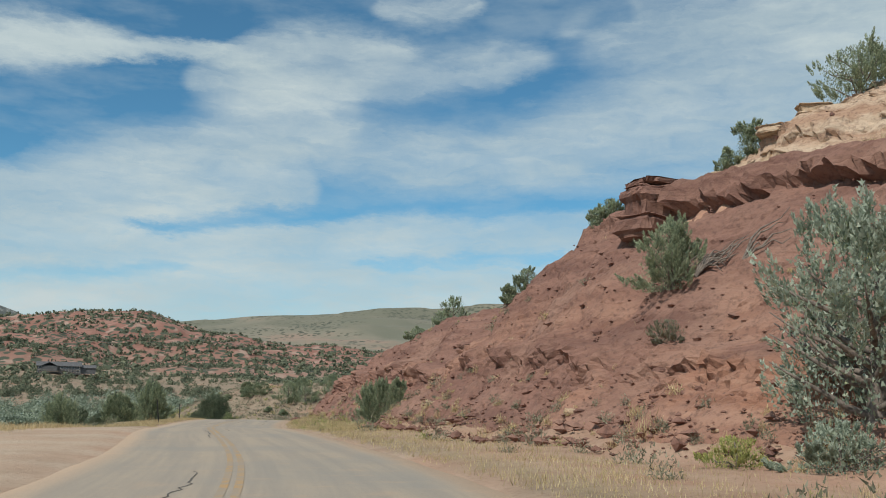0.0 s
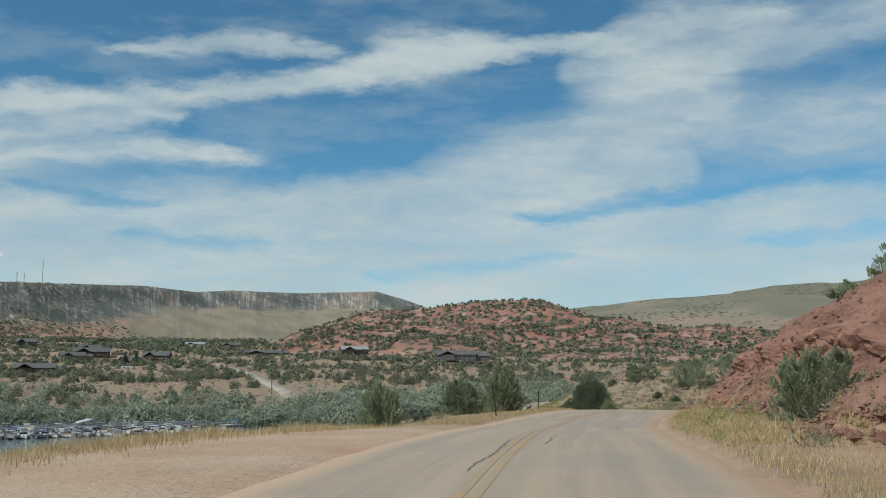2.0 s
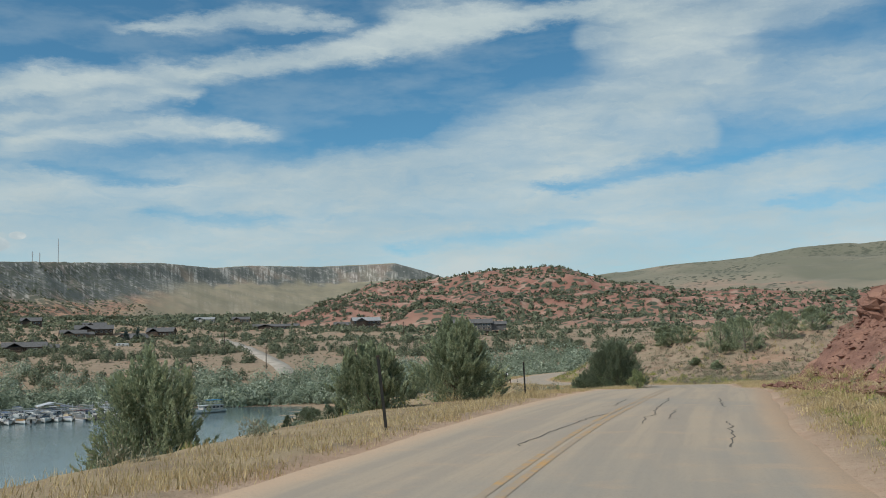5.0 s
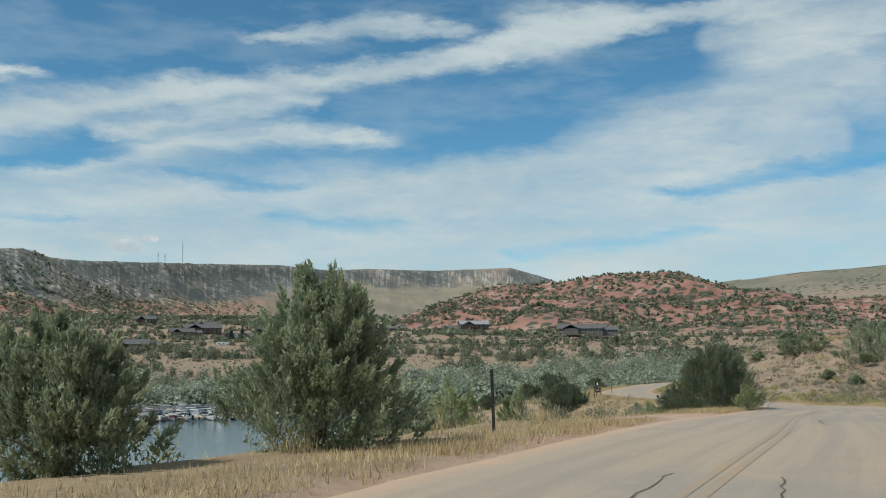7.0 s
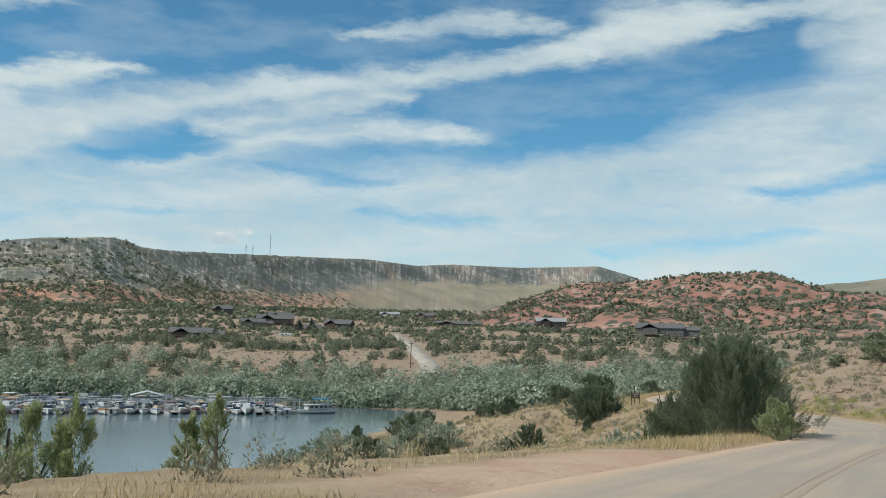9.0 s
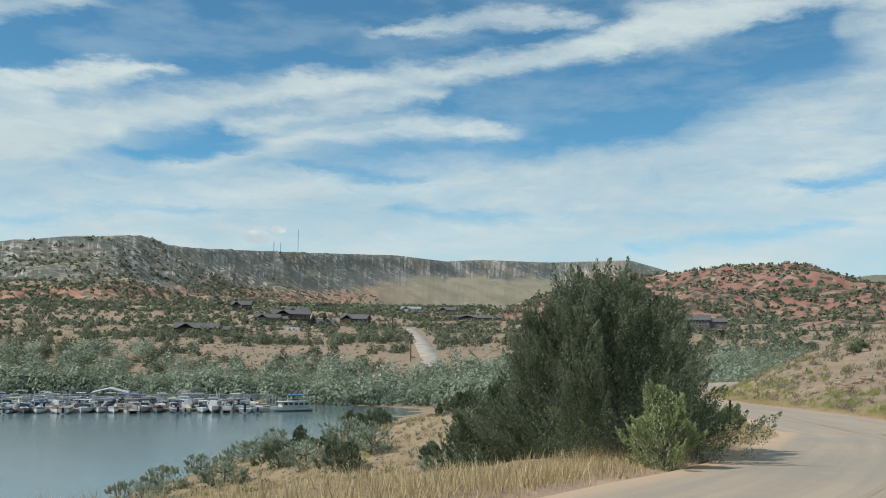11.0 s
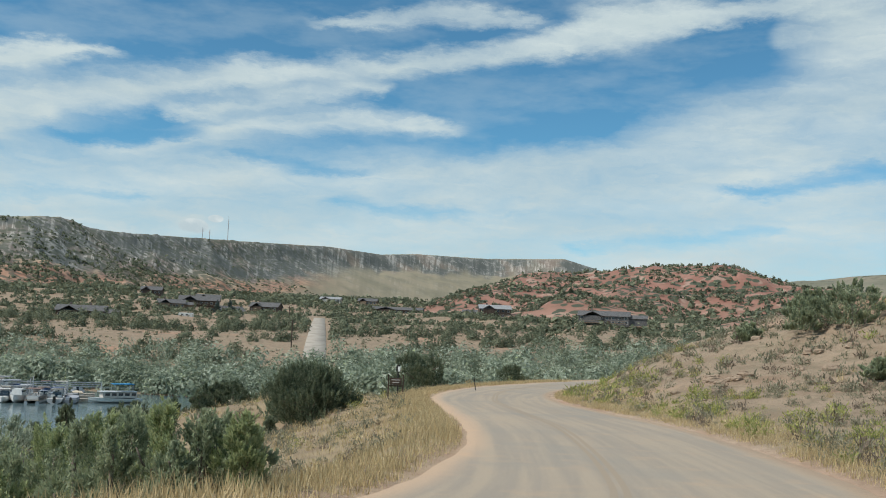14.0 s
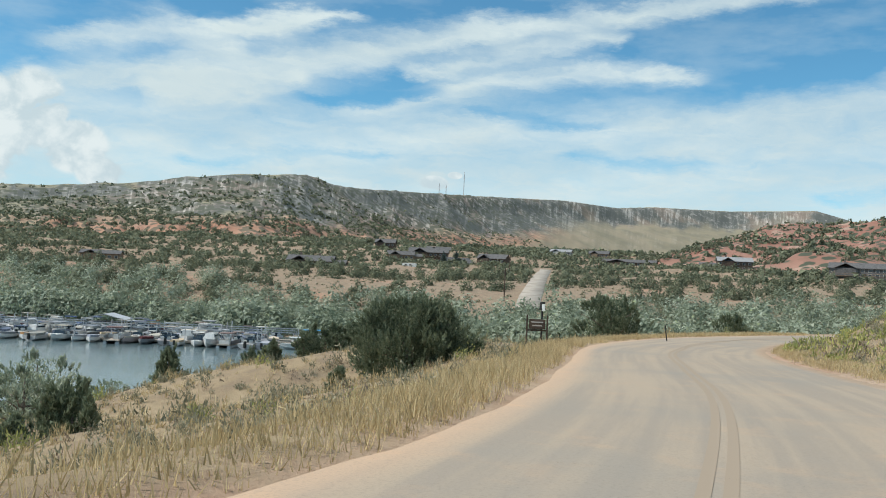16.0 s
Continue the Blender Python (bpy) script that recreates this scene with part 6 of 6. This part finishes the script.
def dead_branches(x, y, seed, n):
    """Bare grey limbs of a dead juniper lying on the slope."""
    rng = np.random.RandomState(seed)
    root = new("dead_juniper")
    root.location = (x, y, ground_z(x, y))
    for k in range(n):
        a = math.radians(rng.uniform(-50, 40))
        L = rng.uniform(0.8, 2.6)
        pts = []
        for s in np.linspace(0, 1, 6):
            px_, py_ = math.cos(a) * L * s, math.sin(a) * L * s - 0.25 * k / n + 0.1 * math.sin(5 * s + k)
            pts.append((px_, py_, ground_z(x + px_, y + py_) - ground_z(x, y) + 0.16 + 0.5 * math.sin(math.pi * s * 0.8) * rng.uniform(0.3, 1)))
        v, f = tube(pts, np.linspace(0.05, 0.012, 6), 6)
        link_mesh("branch", v, f, M_BARK, root)
    return tagged(root, "bare grey dead juniper branches on the red slope", "dead tree")


dead_branches(9.8, 38.0, 745, 16)
dead_branches(11.4, 37.0, 746, 5)
# ---- cracks and patches in the asphalt ----
CRACKS = [
    [(111, -0.76), (113, -0.87), (114.5, -0.72), (116, -0.90), (120, -0.95), (123, -0.97), (124, -1.13)], [(112.6, 0.05), (113, -0.31), (115, -0.34), (116.4, -0.3)],
    [(106, -2.75), (109, -2.62), (111, -2.44), (113, -2.38), (115, -2.05)], [(118.4, -2.75), (119, -2.43), (120.4, -2.5), (124, -2.56)], [(118, 1.05), (118.4, 1.0), (121, 0.86), (124, 0.77)],
    [(73, -2.3), (75, -2.26), (77, -2.16), (83, -2.25)], [(81, -1.2), (83, -1.1), (85, -1.2), (87, -1.0)], [(48, -2.9), (51, -2.68), (54, -2.6), (55, -2.73)], [(191, -1.5), (195, -1.16), (196, -1.2), (198, -0.71)],
    [(106, 1.1), (108, 1.22), (111, 1.18), (112, 1.13)], [(113.2, -2.4), (113.3, -3.6)], [(116.6, 0.9), (116.7, 2.2)], [(189.2, 0.4), (189.3, 2.2)], [(187.4, 0.2), (187.6, 2.0)],
    [(212, -2.2), (212.1, 0.6)], [(209, -2.6), (209.1, 0.3)], [(140, -1.0), (144, -1.2), (147, -0.9)], [(92, 0.8), (95, 1.0), (98, 0.7)],
]
for n_, line in enumerate(CRACKS):
    pts = []
    rng_ = np.random.RandomState(800 + n_)
    for (k0, o0), (k1, o1) in zip(line[:-1], line[1:]):
        m_ = max(3, int(abs(k1 - k0) / 0.35))
        for u in np.linspace(0, 1, m_, endpoint=False):
            pts.append((k0 + (k1 - k0) * u, o0 + (o1 - o0) * u + rng_.normal(0, 0.035)))
    pts.append(line[-1])
    V = []
    for k, o in pts:
        i = min(int(max(k, 0)), len(LANE) - 2)
        f = k - i
        p = LANE[i] * (1 - f) + LANE[i + 1] * f
        nn = LANE_N[i]
        wd = 0.010 + 0.012 * rng_.uniform()
        for s in (-1, 1):
            o2 = o + s * wd
            V.append((p[0] + nn[0] * o2, p[1] + nn[1] * o2, p[2] + 0.026 - 0.012 * abs(o2 - (LEFT_EDGE + RIGHT_EDGE) / 2)))
    link_mesh("crack", V, grid_faces(2, len(pts)), M_CRACK, road)


# ---- posts and the sign ----
def marker_post(x, y, h, lean):
    p = new("marker_post")
    p.location = (x, y, ground_z(x, y))
    p.rotation_euler = (0, radians(lean), radians(30))
    bm = box(0.075, 0.016, h + 0.3, (0, 0, h / 2 - 0.15), 0.003)
    box(0.016, 0.05, h + 0.3, (0, 0.03, h / 2 - 0.15), 0.003, bm=bm)
    part("stake", bm, M_POST, p)
    part("cap", box(0.09, 0.07, 0.05, (0, 0.02, h + 0.0), 0.01), M_WOOD_DARK, p)
    tagged(p, "dark steel stake with a square cap leaning slightly in the grass", "post", "stakes along the road")


for x, y, h, lean in ((-21.5, 76.2, 1.75, -5.5), (-26.0, 99.5, 1.5, -1.5), (-34.9, 157.9, 1.15, 1), (-70.9, 226.1, 1.1, -8)):
    marker_post(x, y, h, lean)


def road_sign(x, y):
    s = new("road_sign")
    s.location = (x, y, ground_z(x, y))
    s.rotation_euler = (0, 0, radians(42))
    s.scale = (0.8, 0.8, 0.95)
    for dx in (-0.62, 0.62):
        part("post", box(0.11, 0.11, 1.75, (dx, 0, 0.7), 0.012), M_WOOD_DARK, s)
    board = part("board", box(1.0, 0.07, 0.5, (0, -0.02, 1.1), 0.012), M_WOOD_DARK, s, "dark brown wooden board with two faint lines")
    for k, (w, z) in enumerate(((0.74, 1.2), (0.58, 1.02))):
        part("line_of_writing", box(w, 0.012, 0.06, (0, -0.062, z)), M_TRIM, board)
    part("cross_rail", box(1.3, 0.06, 0.09, (0, 0.05, 0.78), 0.01), M_WOOD_DARK, s)
    tagged(s, "dark wooden board sign on two posts in tall grass", "sign")


road_sign(-66.4, 208.5)
lampp = new("lamp_post")
lampp.location = (-66.9, 209.4, ground_z(-66.9, 209.4))
part("pole", rod((0, 0, -0.3), (0, 0, 1.75), 0.05), M_POST, lampp)
part("lantern", box(0.24, 0.24, 0.42, (0, 0, 1.92), 0.02, 0.8), M_POST, lampp)
part("reflector", box(0.2, 0.03, 0.34, (0.16, -0.1, 1.85), 0.01), M_WHITE, lampp, "small white plate below the lantern")
tagged(lampp, "dark post with a lantern and white plate beside the sign", "lamp post")


# ---- houses on the far slope ----
def window(parent, x, y, z, w, h, yaw=0):
    f = part("window", box(w + 0.24, 0.12, h + 0.24, (0, 0, 0), 0.02), M_TRIM, parent, loc=(x, y, z))
    f.rotation_euler = (0, 0, radians(yaw))
    part("pane", box(w, 0.05, h, (0, -0.06, 0)), M_GLASS, f)
    return f


def house(label, x, y, w, d, h, yaw, wall_mat, chimneys=1, storeys=1, deck=True, wing=0.0, roof_h=2.7, roof_mat=None, z=None):
    o = new("house")
    o.location = (x, y, (ground_z(x, y) if z is None else z) - 0.3)
    o.rotation_euler = (0, 0, radians(yaw))
    H = h * storeys
    bm = box(w, d, H + 0.6, (0, 0, H / 2 - 0.3))
    for s in (-1, 1):          # gable ends
        a = [bm.verts.new((s * w / 2, -d / 2, H)), bm.verts.new((s * w / 2, d / 2, H)), bm.verts.new((s * w / 2, 0, H + roof_h * 0.92))]
        bm.faces.new(a)
    part("wall", bm, wall_mat, o)
    roof = part("roof", gable(w, d, roof_h, 0.7, H), roof_mat or M_ROOF, o)
    for c in range(chimneys):
        cx = -w * 0.25 + c * w * 0.42
        part("chimney", box(1.0, 0.9, 2.4, (cx, 0.4, H + roof_h * 0.8 + 0.5), 0.05), M_STONE, roof)
    if wing:
        part("wing_wall", box(wing, d * 0.6, H * 0.8, (w / 2 + wing / 2, -d * 0.1, H * 0.4), 0.0), wall_mat, o)
        part("wing_roof", gable(wing, d * 0.6, roof_h * 0.7, 0.5, H * 0.8), roof_mat or M_ROOF, o, loc=(w / 2 + wing / 2, -d * 0.1, 0))
    nwin = max(2, int(w / 3.2))
    for s in range(storeys):
        for k in range(nwin):
            window(o, -w / 2 + (k + 0.5) * w / nwin, -d / 2 - 0.02, h * s + h * 0.55, 1.5, 1.3)
    part("door", box(1.0, 0.1, 2.05, (w * 0.1, -d / 2 - 0.04, 1.05), 0.02), M_WOOD_DARK, o)
    bay = w * 0.34          # a gabled bay that faces the valley
    part("bay_wall", box(bay, 1.8, H, (-w * 0.22, -d / 2 - 0.9, H / 2), 0.0), wall_mat, o)
    br = part("bay_roof", gable(d * 0.5 + 2.0, bay, roof_h * 0.8, 0.5, H), roof_mat or M_ROOF, o, loc=(-w * 0.22, -d * 0.25 - 0.9, 0.03))
    br.rotation_euler = (0, 0, math.pi / 2)
    if deck:
        dk = part("deck", box(w * 0.9, 2.6, 0.22, (0, -d / 2 - 2.6, 0.9), 0.02), M_WOOD_TAN, o)
        part("railing", box(w * 0.9, 0.08, 0.12, (0, -d / 2 - 3.8, 1.95)), M_WOOD_TAN, dk)
        for k in range(5):
            part("deck_post", box(0.16, 0.16, 2.0, (-w * 0.44 + k * w * 0.22, -d / 2 - 3.8, 0.95)), M_WOOD_TAN, dk)
    return tagged(o, label, "house", "houses across the valley")


HB = "dark brown timber house among junipers across the valley"
house("dark brown house with two stone chimneys above the lake", -417, 440, 21, 11, 3.6, 44, M_WOOD_DARK, 2, 1, True, 6)
house("tall narrow dark house near the top of the slope", -700, 715, 17, 12, 4.0, 42, M_WOOD_DARK, 0, 2, False, 0, 3.4)
house(HB, -550, 632, 27, 12, 4.0, 44, M_WOOD_DARK, 1, 1, True, 0, 3.4)
house(HB, -466, 579, 17, 11, 3.4, 75, M_WOOD_DARK, 0, 1, False, 0, 3.4)
house(HB, -490, 636, 19, 11, 3.6, 25, M_WOOD_DARK, 1, 1, True, 0, 3.2)
house(HB, -528, 588, 17, 10, 3.2, 50, M_WOOD_TAN, 1, 1, False, 5)
house(HB, -604, 690, 18, 10, 3.4, 50, M_WOOD_TAN, 0, 1, False, 0)
house("long low brown house with a shallow grey roof", -470, 757, 38, 11, 3.2, 30, M_WOOD_DARK, 0, 1, False, 0, 2.2)
house("two-storey brown cabin with a bright metal roof", -385, 757, 22, 12, 3.2, 38, M_WOOD_DARK, 1, 2, True, 0, 3.0, M_ROOF_PALE)
house("long grey lodge with broad decks below the red hill", -244, 633, 26, 12, 2.3, 22, M_WOOD_GREY, 1, 2, True, 9, 2.8)
house("grey boxy house among trees far up the shore", -539, 391, 20, 11, 3.8, 55, M_WOOD_TAN, 0, 1, False, 0, 2.0)
house("small pale house with a bright metal roof", -598, 830, 18, 10, 3.4, 30, M_TRIM, 0, 1, False, 0, 2.2, M_ROOF_PALE)
house(HB, -560, 835, 16, 10, 3.4, 30, M_WOOD_TAN, 0, 1, False, 0)
house(HB, -430, 800, 15, 9, 3.4, 20, M_WOOD_TAN, 0, 1, False, 0)


def trailer(x, y, yaw):
    o = new("caravan")
    o.location = (x, y, ground_z(x, y))
    o.rotation_euler = (0, 0, radians(yaw))
    body = part("body", box(6.5, 2.4, 2.3, (0, 0, 1.6), 0.25), M_WHITE, o)
    for k in (-1.5, 0.6):
        window(o, k, -1.23, 1.9, 0.8, 0.5)
    for s in (-0.7, 0.3):
        for q in (-1.15, 1.15):
            part("wheel", rod((s, q - 0.1, 0.36), (s, q + 0.1, 0.36), 0.36, sides=14), M_POST, o)
    tagged(o, "white caravan parked among the junipers", "caravan")


trailer(-372, 462, 38)
# side road up the far slope
sv = []
for u in np.linspace(0, 0.70, 60):
    cx, cy = -203 + (-470 + 203) * u, 357 + (668 - 357) * u
    for s, lift in ((-1.22, -0.6), (-1, 0.42), (1, 0.42), (1.22, -0.6)):
        px_, py_ = cx + 0.759 * s * 2.9, cy + 0.651 * s * 2.9
        sv.append((px_, py_, ground_z(cx, cy) + lift))
side_road = tagged(link_mesh("side_road", sv, grid_faces(4, 60), M_SIDE), "straight pale side road climbing the far slope", "road", kind="structure")


def power_pole(x, y, h):
    o = new("utility_pole")
    o.location = (x, y, ground_z(x, y) - 0.3)
    part("pole", rod((0, 0, 0), (0, 0, h), 0.16), M_WOOD_DARK, o)
    part("cross_arm", box(2.2, 0.12, 0.14, (0, 0, h - 0.7), 0.02), M_WOOD_DARK, o)
    tagged(o, "wooden utility pole beside the side road", "utility pole", "utility poles")


for x, y in ((-216, 362), (-300, 452), (-280, 610)):
    power_pole(x, y, 9)


def mast(b, r, h):
    x, y = CENTRE[0] - math.sin(radians(b)) * r, CENTRE[1] + math.cos(radians(b)) * r
    z = float(mesa_height(np.array([b]), np.array([r]), np.array([x]), np.array([y]))[0])
    o = new("radio_mast")
    o.location = (x, y, z - 1)
    part("mast", rod((0, 0, 0), (0, 0, h), 0.9, sides=6), M_METAL, o)
    part("antenna", rod((0, 0, h), (0, 0, h * 1.12), 0.4, sides=6), M_METAL, o)
    part("dish_arm", box(4, 1, 2.0, (0, 0, h * 0.8)), M_METAL, o)
    tagged(o, "thin grey radio mast on the mesa rim", "mast", "masts on the mesa")


for b_, h_ in ((45.5, 56), (46.47, 24), (46.85, 26)):
    mast(b_, float(mesa_foot(b_)) + 785, h_)


# ---- the marina ----
def hull_mesh(L, W, H):
    """A pointed planing hull: rows of stations from stern to bow."""
    bm = bmesh.new()
    rows = []
    for u in np.linspace(0, 1, 9):
        half = W / 2 * (1 - max(0, u - 0.45) ** 2 / 0.31)
        sheer = H * (0.82 + 0.28 * u**2)
        keel = 0.02 + H * 0.5 * max(0, u - 0.6) ** 2 * 4
        x = -L / 2 + L * u
        rows.append([bm.verts.new(p) for p in ((x, -half, sheer), (x, -half * 0.86, keel + H * 0.28), (x, 0, keel - 0.22), (x, half * 0.86, keel + H * 0.28), (x, half, sheer))])
    for a, b in zip(rows[:-1], rows[1:]):
        for k in range(4):
            bm.faces.new((a[k], a[k + 1], b[k + 1], b[k]))
        bm.faces.new((a[4], a[0], b[0], b[4]))
    bm.faces.new(rows[0]), bm.faces.new(list(reversed(rows[-1])))
    return bm


def runabout(label, covered):
    o = new("motorboat")
    part("hull", hull_mesh(6.4, 2.4, 1.0), M_HULL, o)
    if covered:
        bm = hull_mesh(5.2, 2.2, 0.75)
        bmesh.ops.translate(bm, verts=bm.verts, vec=(-0.3, 0, 0.62))
        part("cover", bm, M_COVER, o)
    else:
        part("deck", box(2.2, 1.5, 0.16, (1.5, 0, 0.98), 0.05, 0.9), M_WHITE, o)
        ws = part("windshield", box(0.9, 1.8, 0.55, (0.2, 0, 1.25), 0.05, 0.8), M_GLASS, o)
        for s in (-0.5, 0.5):
            part("seat", box(0.7, 0.6, 0.8, (-0.9, s, 0.95), 0.08), M_WHITE, o)
        top = part("canopy", box(2.2, 1.9, 0.1, (-0.6, 0, 2.25), 0.04), M_COVER, o)
        for sx in (-1.5, 0.3):
            for sy in (-0.85, 0.85):
                part("canopy_pole", rod((sx, sy, 0.9), (sx, sy, 2.25), 0.025, sides=5), M_METAL, o)
    part("outboard_motor", box(0.45, 0.5, 1.1, (-3.35, 0, 0.75), 0.1, 0.8), M_POST, o)
    return tagged(o, label, "boat", "boats in the marina")


def pontoon(label):
    o = new("pontoon_boat")
    for s in (-0.95, 0.95):
        part("pontoon", rod((-3.6, s, 0.15), (3.6, s, 0.15), 0.3, sides=10), M_METAL, o)
    part("deck", box(7.4, 2.5, 0.14, (0, 0, 0.55), 0.03), M_DOCK, o)
    for s in (-1.2, 1.2):
        part("side_panel", box(6.2, 0.06, 0.65, (0, s, 0.98)), M_HULL, o)
    part("canopy", box(3.4, 2.5, 0.12, (-1.2, 0, 2.5), 0.05), M_COVER, o)
    for sx in (-2.7, 0.3):
        for s in (-1.15, 1.15):
            part("canopy_pole", rod((sx, s, 0.6), (sx, s, 2.5), 0.03, sides=5), M_METAL, o)
    part("console", box(0.7, 0.8, 0.9, (0.9, 0.5, 1.0), 0.08), M_WHITE, o)
    part("seat", box(0.8, 2.0, 0.7, (-2.6, 0, 0.95), 0.1), M_WHITE, o)
    return tagged(o, label, "boat", "boats in the marina")


def cruiser(label):
    o = new("cabin_cruiser")
    part("hull", hull_mesh(8.4, 2.9, 1.3), M_WHITE, o)
    cab = part("cabin", box(3.4, 2.2, 1.1, (0.6, 0, 1.75), 0.15, 0.82), M_WHITE, o)
    part("cabin_window", box(2.9, 2.06, 0.4, (0.6, 0, 1.95), 0.05, 0.95), M_GLASS, cab)
    part("cover", box(2.8, 2.3, 0.14, (-2.2, 0, 2.6), 0.06), M_COVER, o)
    for s in (-1.0, 1.0):
        part("cover_pole", rod((-3.4, s, 1.1), (-3.4, s, 2.6), 0.03, sides=5), M_METAL, o)
    return tagged(o, label, "boat", "boats in the marina")


protos = [runabout("white motorboat under a canvas cover in the marina", True), runabout("open white motorboat with a raised canopy in the marina", False),
          pontoon("pontoon boat with a fabric canopy moored in the marina"), cruiser("white cabin cruiser moored in the marina")]
BERTH_A, BERTH_B = np.array([-171.0, 265.0]), np.array([-210.0, 214.0])
along_ = unit(BERTH_B - BERTH_A)
back_ = np.array([along_[1], -along_[0]])
if back_ @ np.array([-1.0, 0.5]) < 0:
    back_ = -back_
heading = math.degrees(math.atan2(back_[1], back_[0]))
_r = np.random.RandomState(900)
placed = 0
for row, (d0, n0) in enumerate(((0.0, 24), (7.0, 24), (14.0, 24), (21.0, 24), (28.0, 24), (35.0, 24))):
    for k in range(n0):
        p = BERTH_A + along_ * (4.5 + k * 2.75 + _r.uniform(-0.4, 0.4)) + back_ * (d0 + _r.uniform(-1.0, 1.0))
        if float(shore_q(p[0], p[1])) > -111:
            continue
        q = _r.choice([0, 0, 0, 0, 1, 1, 2, 2, 3])
        m = pose(p[0], p[1], WATER, 0, 0, heading + (180 if _r.uniform() < 0.5 else 0) + _r.uniform(-14, 14)) @ Matrix.Scale(_r.uniform(0.85, 1.1), 4)
        if placed < 4:
            ob = protos[placed]
            ob.matrix_basis = m
        else:
            copy_thing(protos[q], m)
        placed += 1


def tour_boat(x, y, yaw):
    o = new("tour_boat")
    o.matrix_basis = pose(x, y, WATER, 0, 0, yaw) @ Matrix.Scale(0.78, 4)
    part("hull", hull_mesh(11.5, 3.8, 1.2), M_WHITE, o)
    part("lower_deck", box(7.5, 3.2, 1.3, (-0.8, 0, 1.8), 0.1), M_TRIM, o, "tan lower cabin")
    for k in range(5):
        for s in (-1.62, 1.62):
            part("window", box(1.0, 0.06, 0.6, (-3.8 + k * 1.45, s, 1.95)), M_GLASS, o)
    part("upper_deck", box(8.4, 3.6, 0.14, (-0.6, 0, 2.55), 0.05), M_WHITE, o)
    part("awning", box(4.6, 3.2, 0.12, (-1.6, 0, 4.2), 0.05), M_BLUE, o, "bright blue fabric awning")
    for sx in (-3.6, 0.4):
        for s in (-1.4, 1.4):
            part("awning_pole", rod((sx, s, 2.5), (sx, s, 4.2), 0.05, sides=6), M_METAL, o)
    part("railing", box(8.2, 0.05, 0.08, (-0.6, -1.75, 3.4)), M_METAL, o)
    part("railing", box(8.2, 0.05, 0.08, (-0.6, 1.75, 3.4)), M_METAL, o)
    tagged(o, "two-deck tour boat with a bright blue awning", "boat")


M_BLUE = material("blue_awning", plain((0.035, 0.22, 0.42), 0.15), 0.7)
tour_boat(BERTH_A[0] + 0.5, BERTH_A[1] + 2.5, heading + 105)


def dock():
    o = new("dock")
    mid = BERTH_A + along_ * 36 + back_ * 6
    o.matrix_basis = pose(mid[0], mid[1], WATER, 0, 0, math.degrees(math.atan2(along_[1], along_[0])))
    for off in (-2.4, 4.6, 11.6):
        s = -1 if (Matrix.Rotation(math.radians(90), 2) @ Vector(along_)).dot(Vector(back_)) < 0 else 1
        wk = part("walkway", box(70, 1.8, 0.35, (0, s * off, 0.35), 0.04), M_DOCK, o)
        for k in range(13):
            part("pile", rod((-36 + k * 6, s * off + 0.8, -1), (-36 + k * 6, s * off + 0.8, 2.6 + (k % 3) * 0.5), 0.09, sides=6), M_METAL, o)
        if off:
            for k in range(12):
                part("roof_beam", box(5.8, 0.12, 0.14, (-33 + k * 6, s * off + 0.8, 2.6)), M_METAL, o)
    tagged(o, "floating dock with plank walkways and metal frames", "dock")


dock()


def boat_shed(k, d, w):
    o = new("boat_shelter")
    p = BERTH_A + along_ * k + back_ * d
    o.matrix_basis = pose(p[0], p[1], WATER, 0, 0, heading)
    for sx in (-3, 3):
        for sy in (-w / 2, w / 2):
            part("pole", rod((sx, sy, 0), (sx, sy, 3.2), 0.07, sides=6), M_METAL, o)
    part("roof", gable(6.6, w, 0.9, 0.2, 3.1, 0.1), M_METAL, o)
    tagged(o, "open boat shelter with a pale metal roof", "shelter", "boat shelters")


boat_shed(34, 17, 7)
shore_lamp = new("lamp_post")
shore_lamp.location = (-212, 212, ground_z(-212, 212))
part("pole", rod((0, 0, -0.5), (0, 0, 7), 0.1), M_POST, shore_lamp)
part("lamp_head", box(0.7, 0.3, 0.2, (0.3, 0, 7.05), 0.04), M_WHITE, shore_lamp)
tagged(shore_lamp, "tall lamp post on the bare far shore", "lamp post")
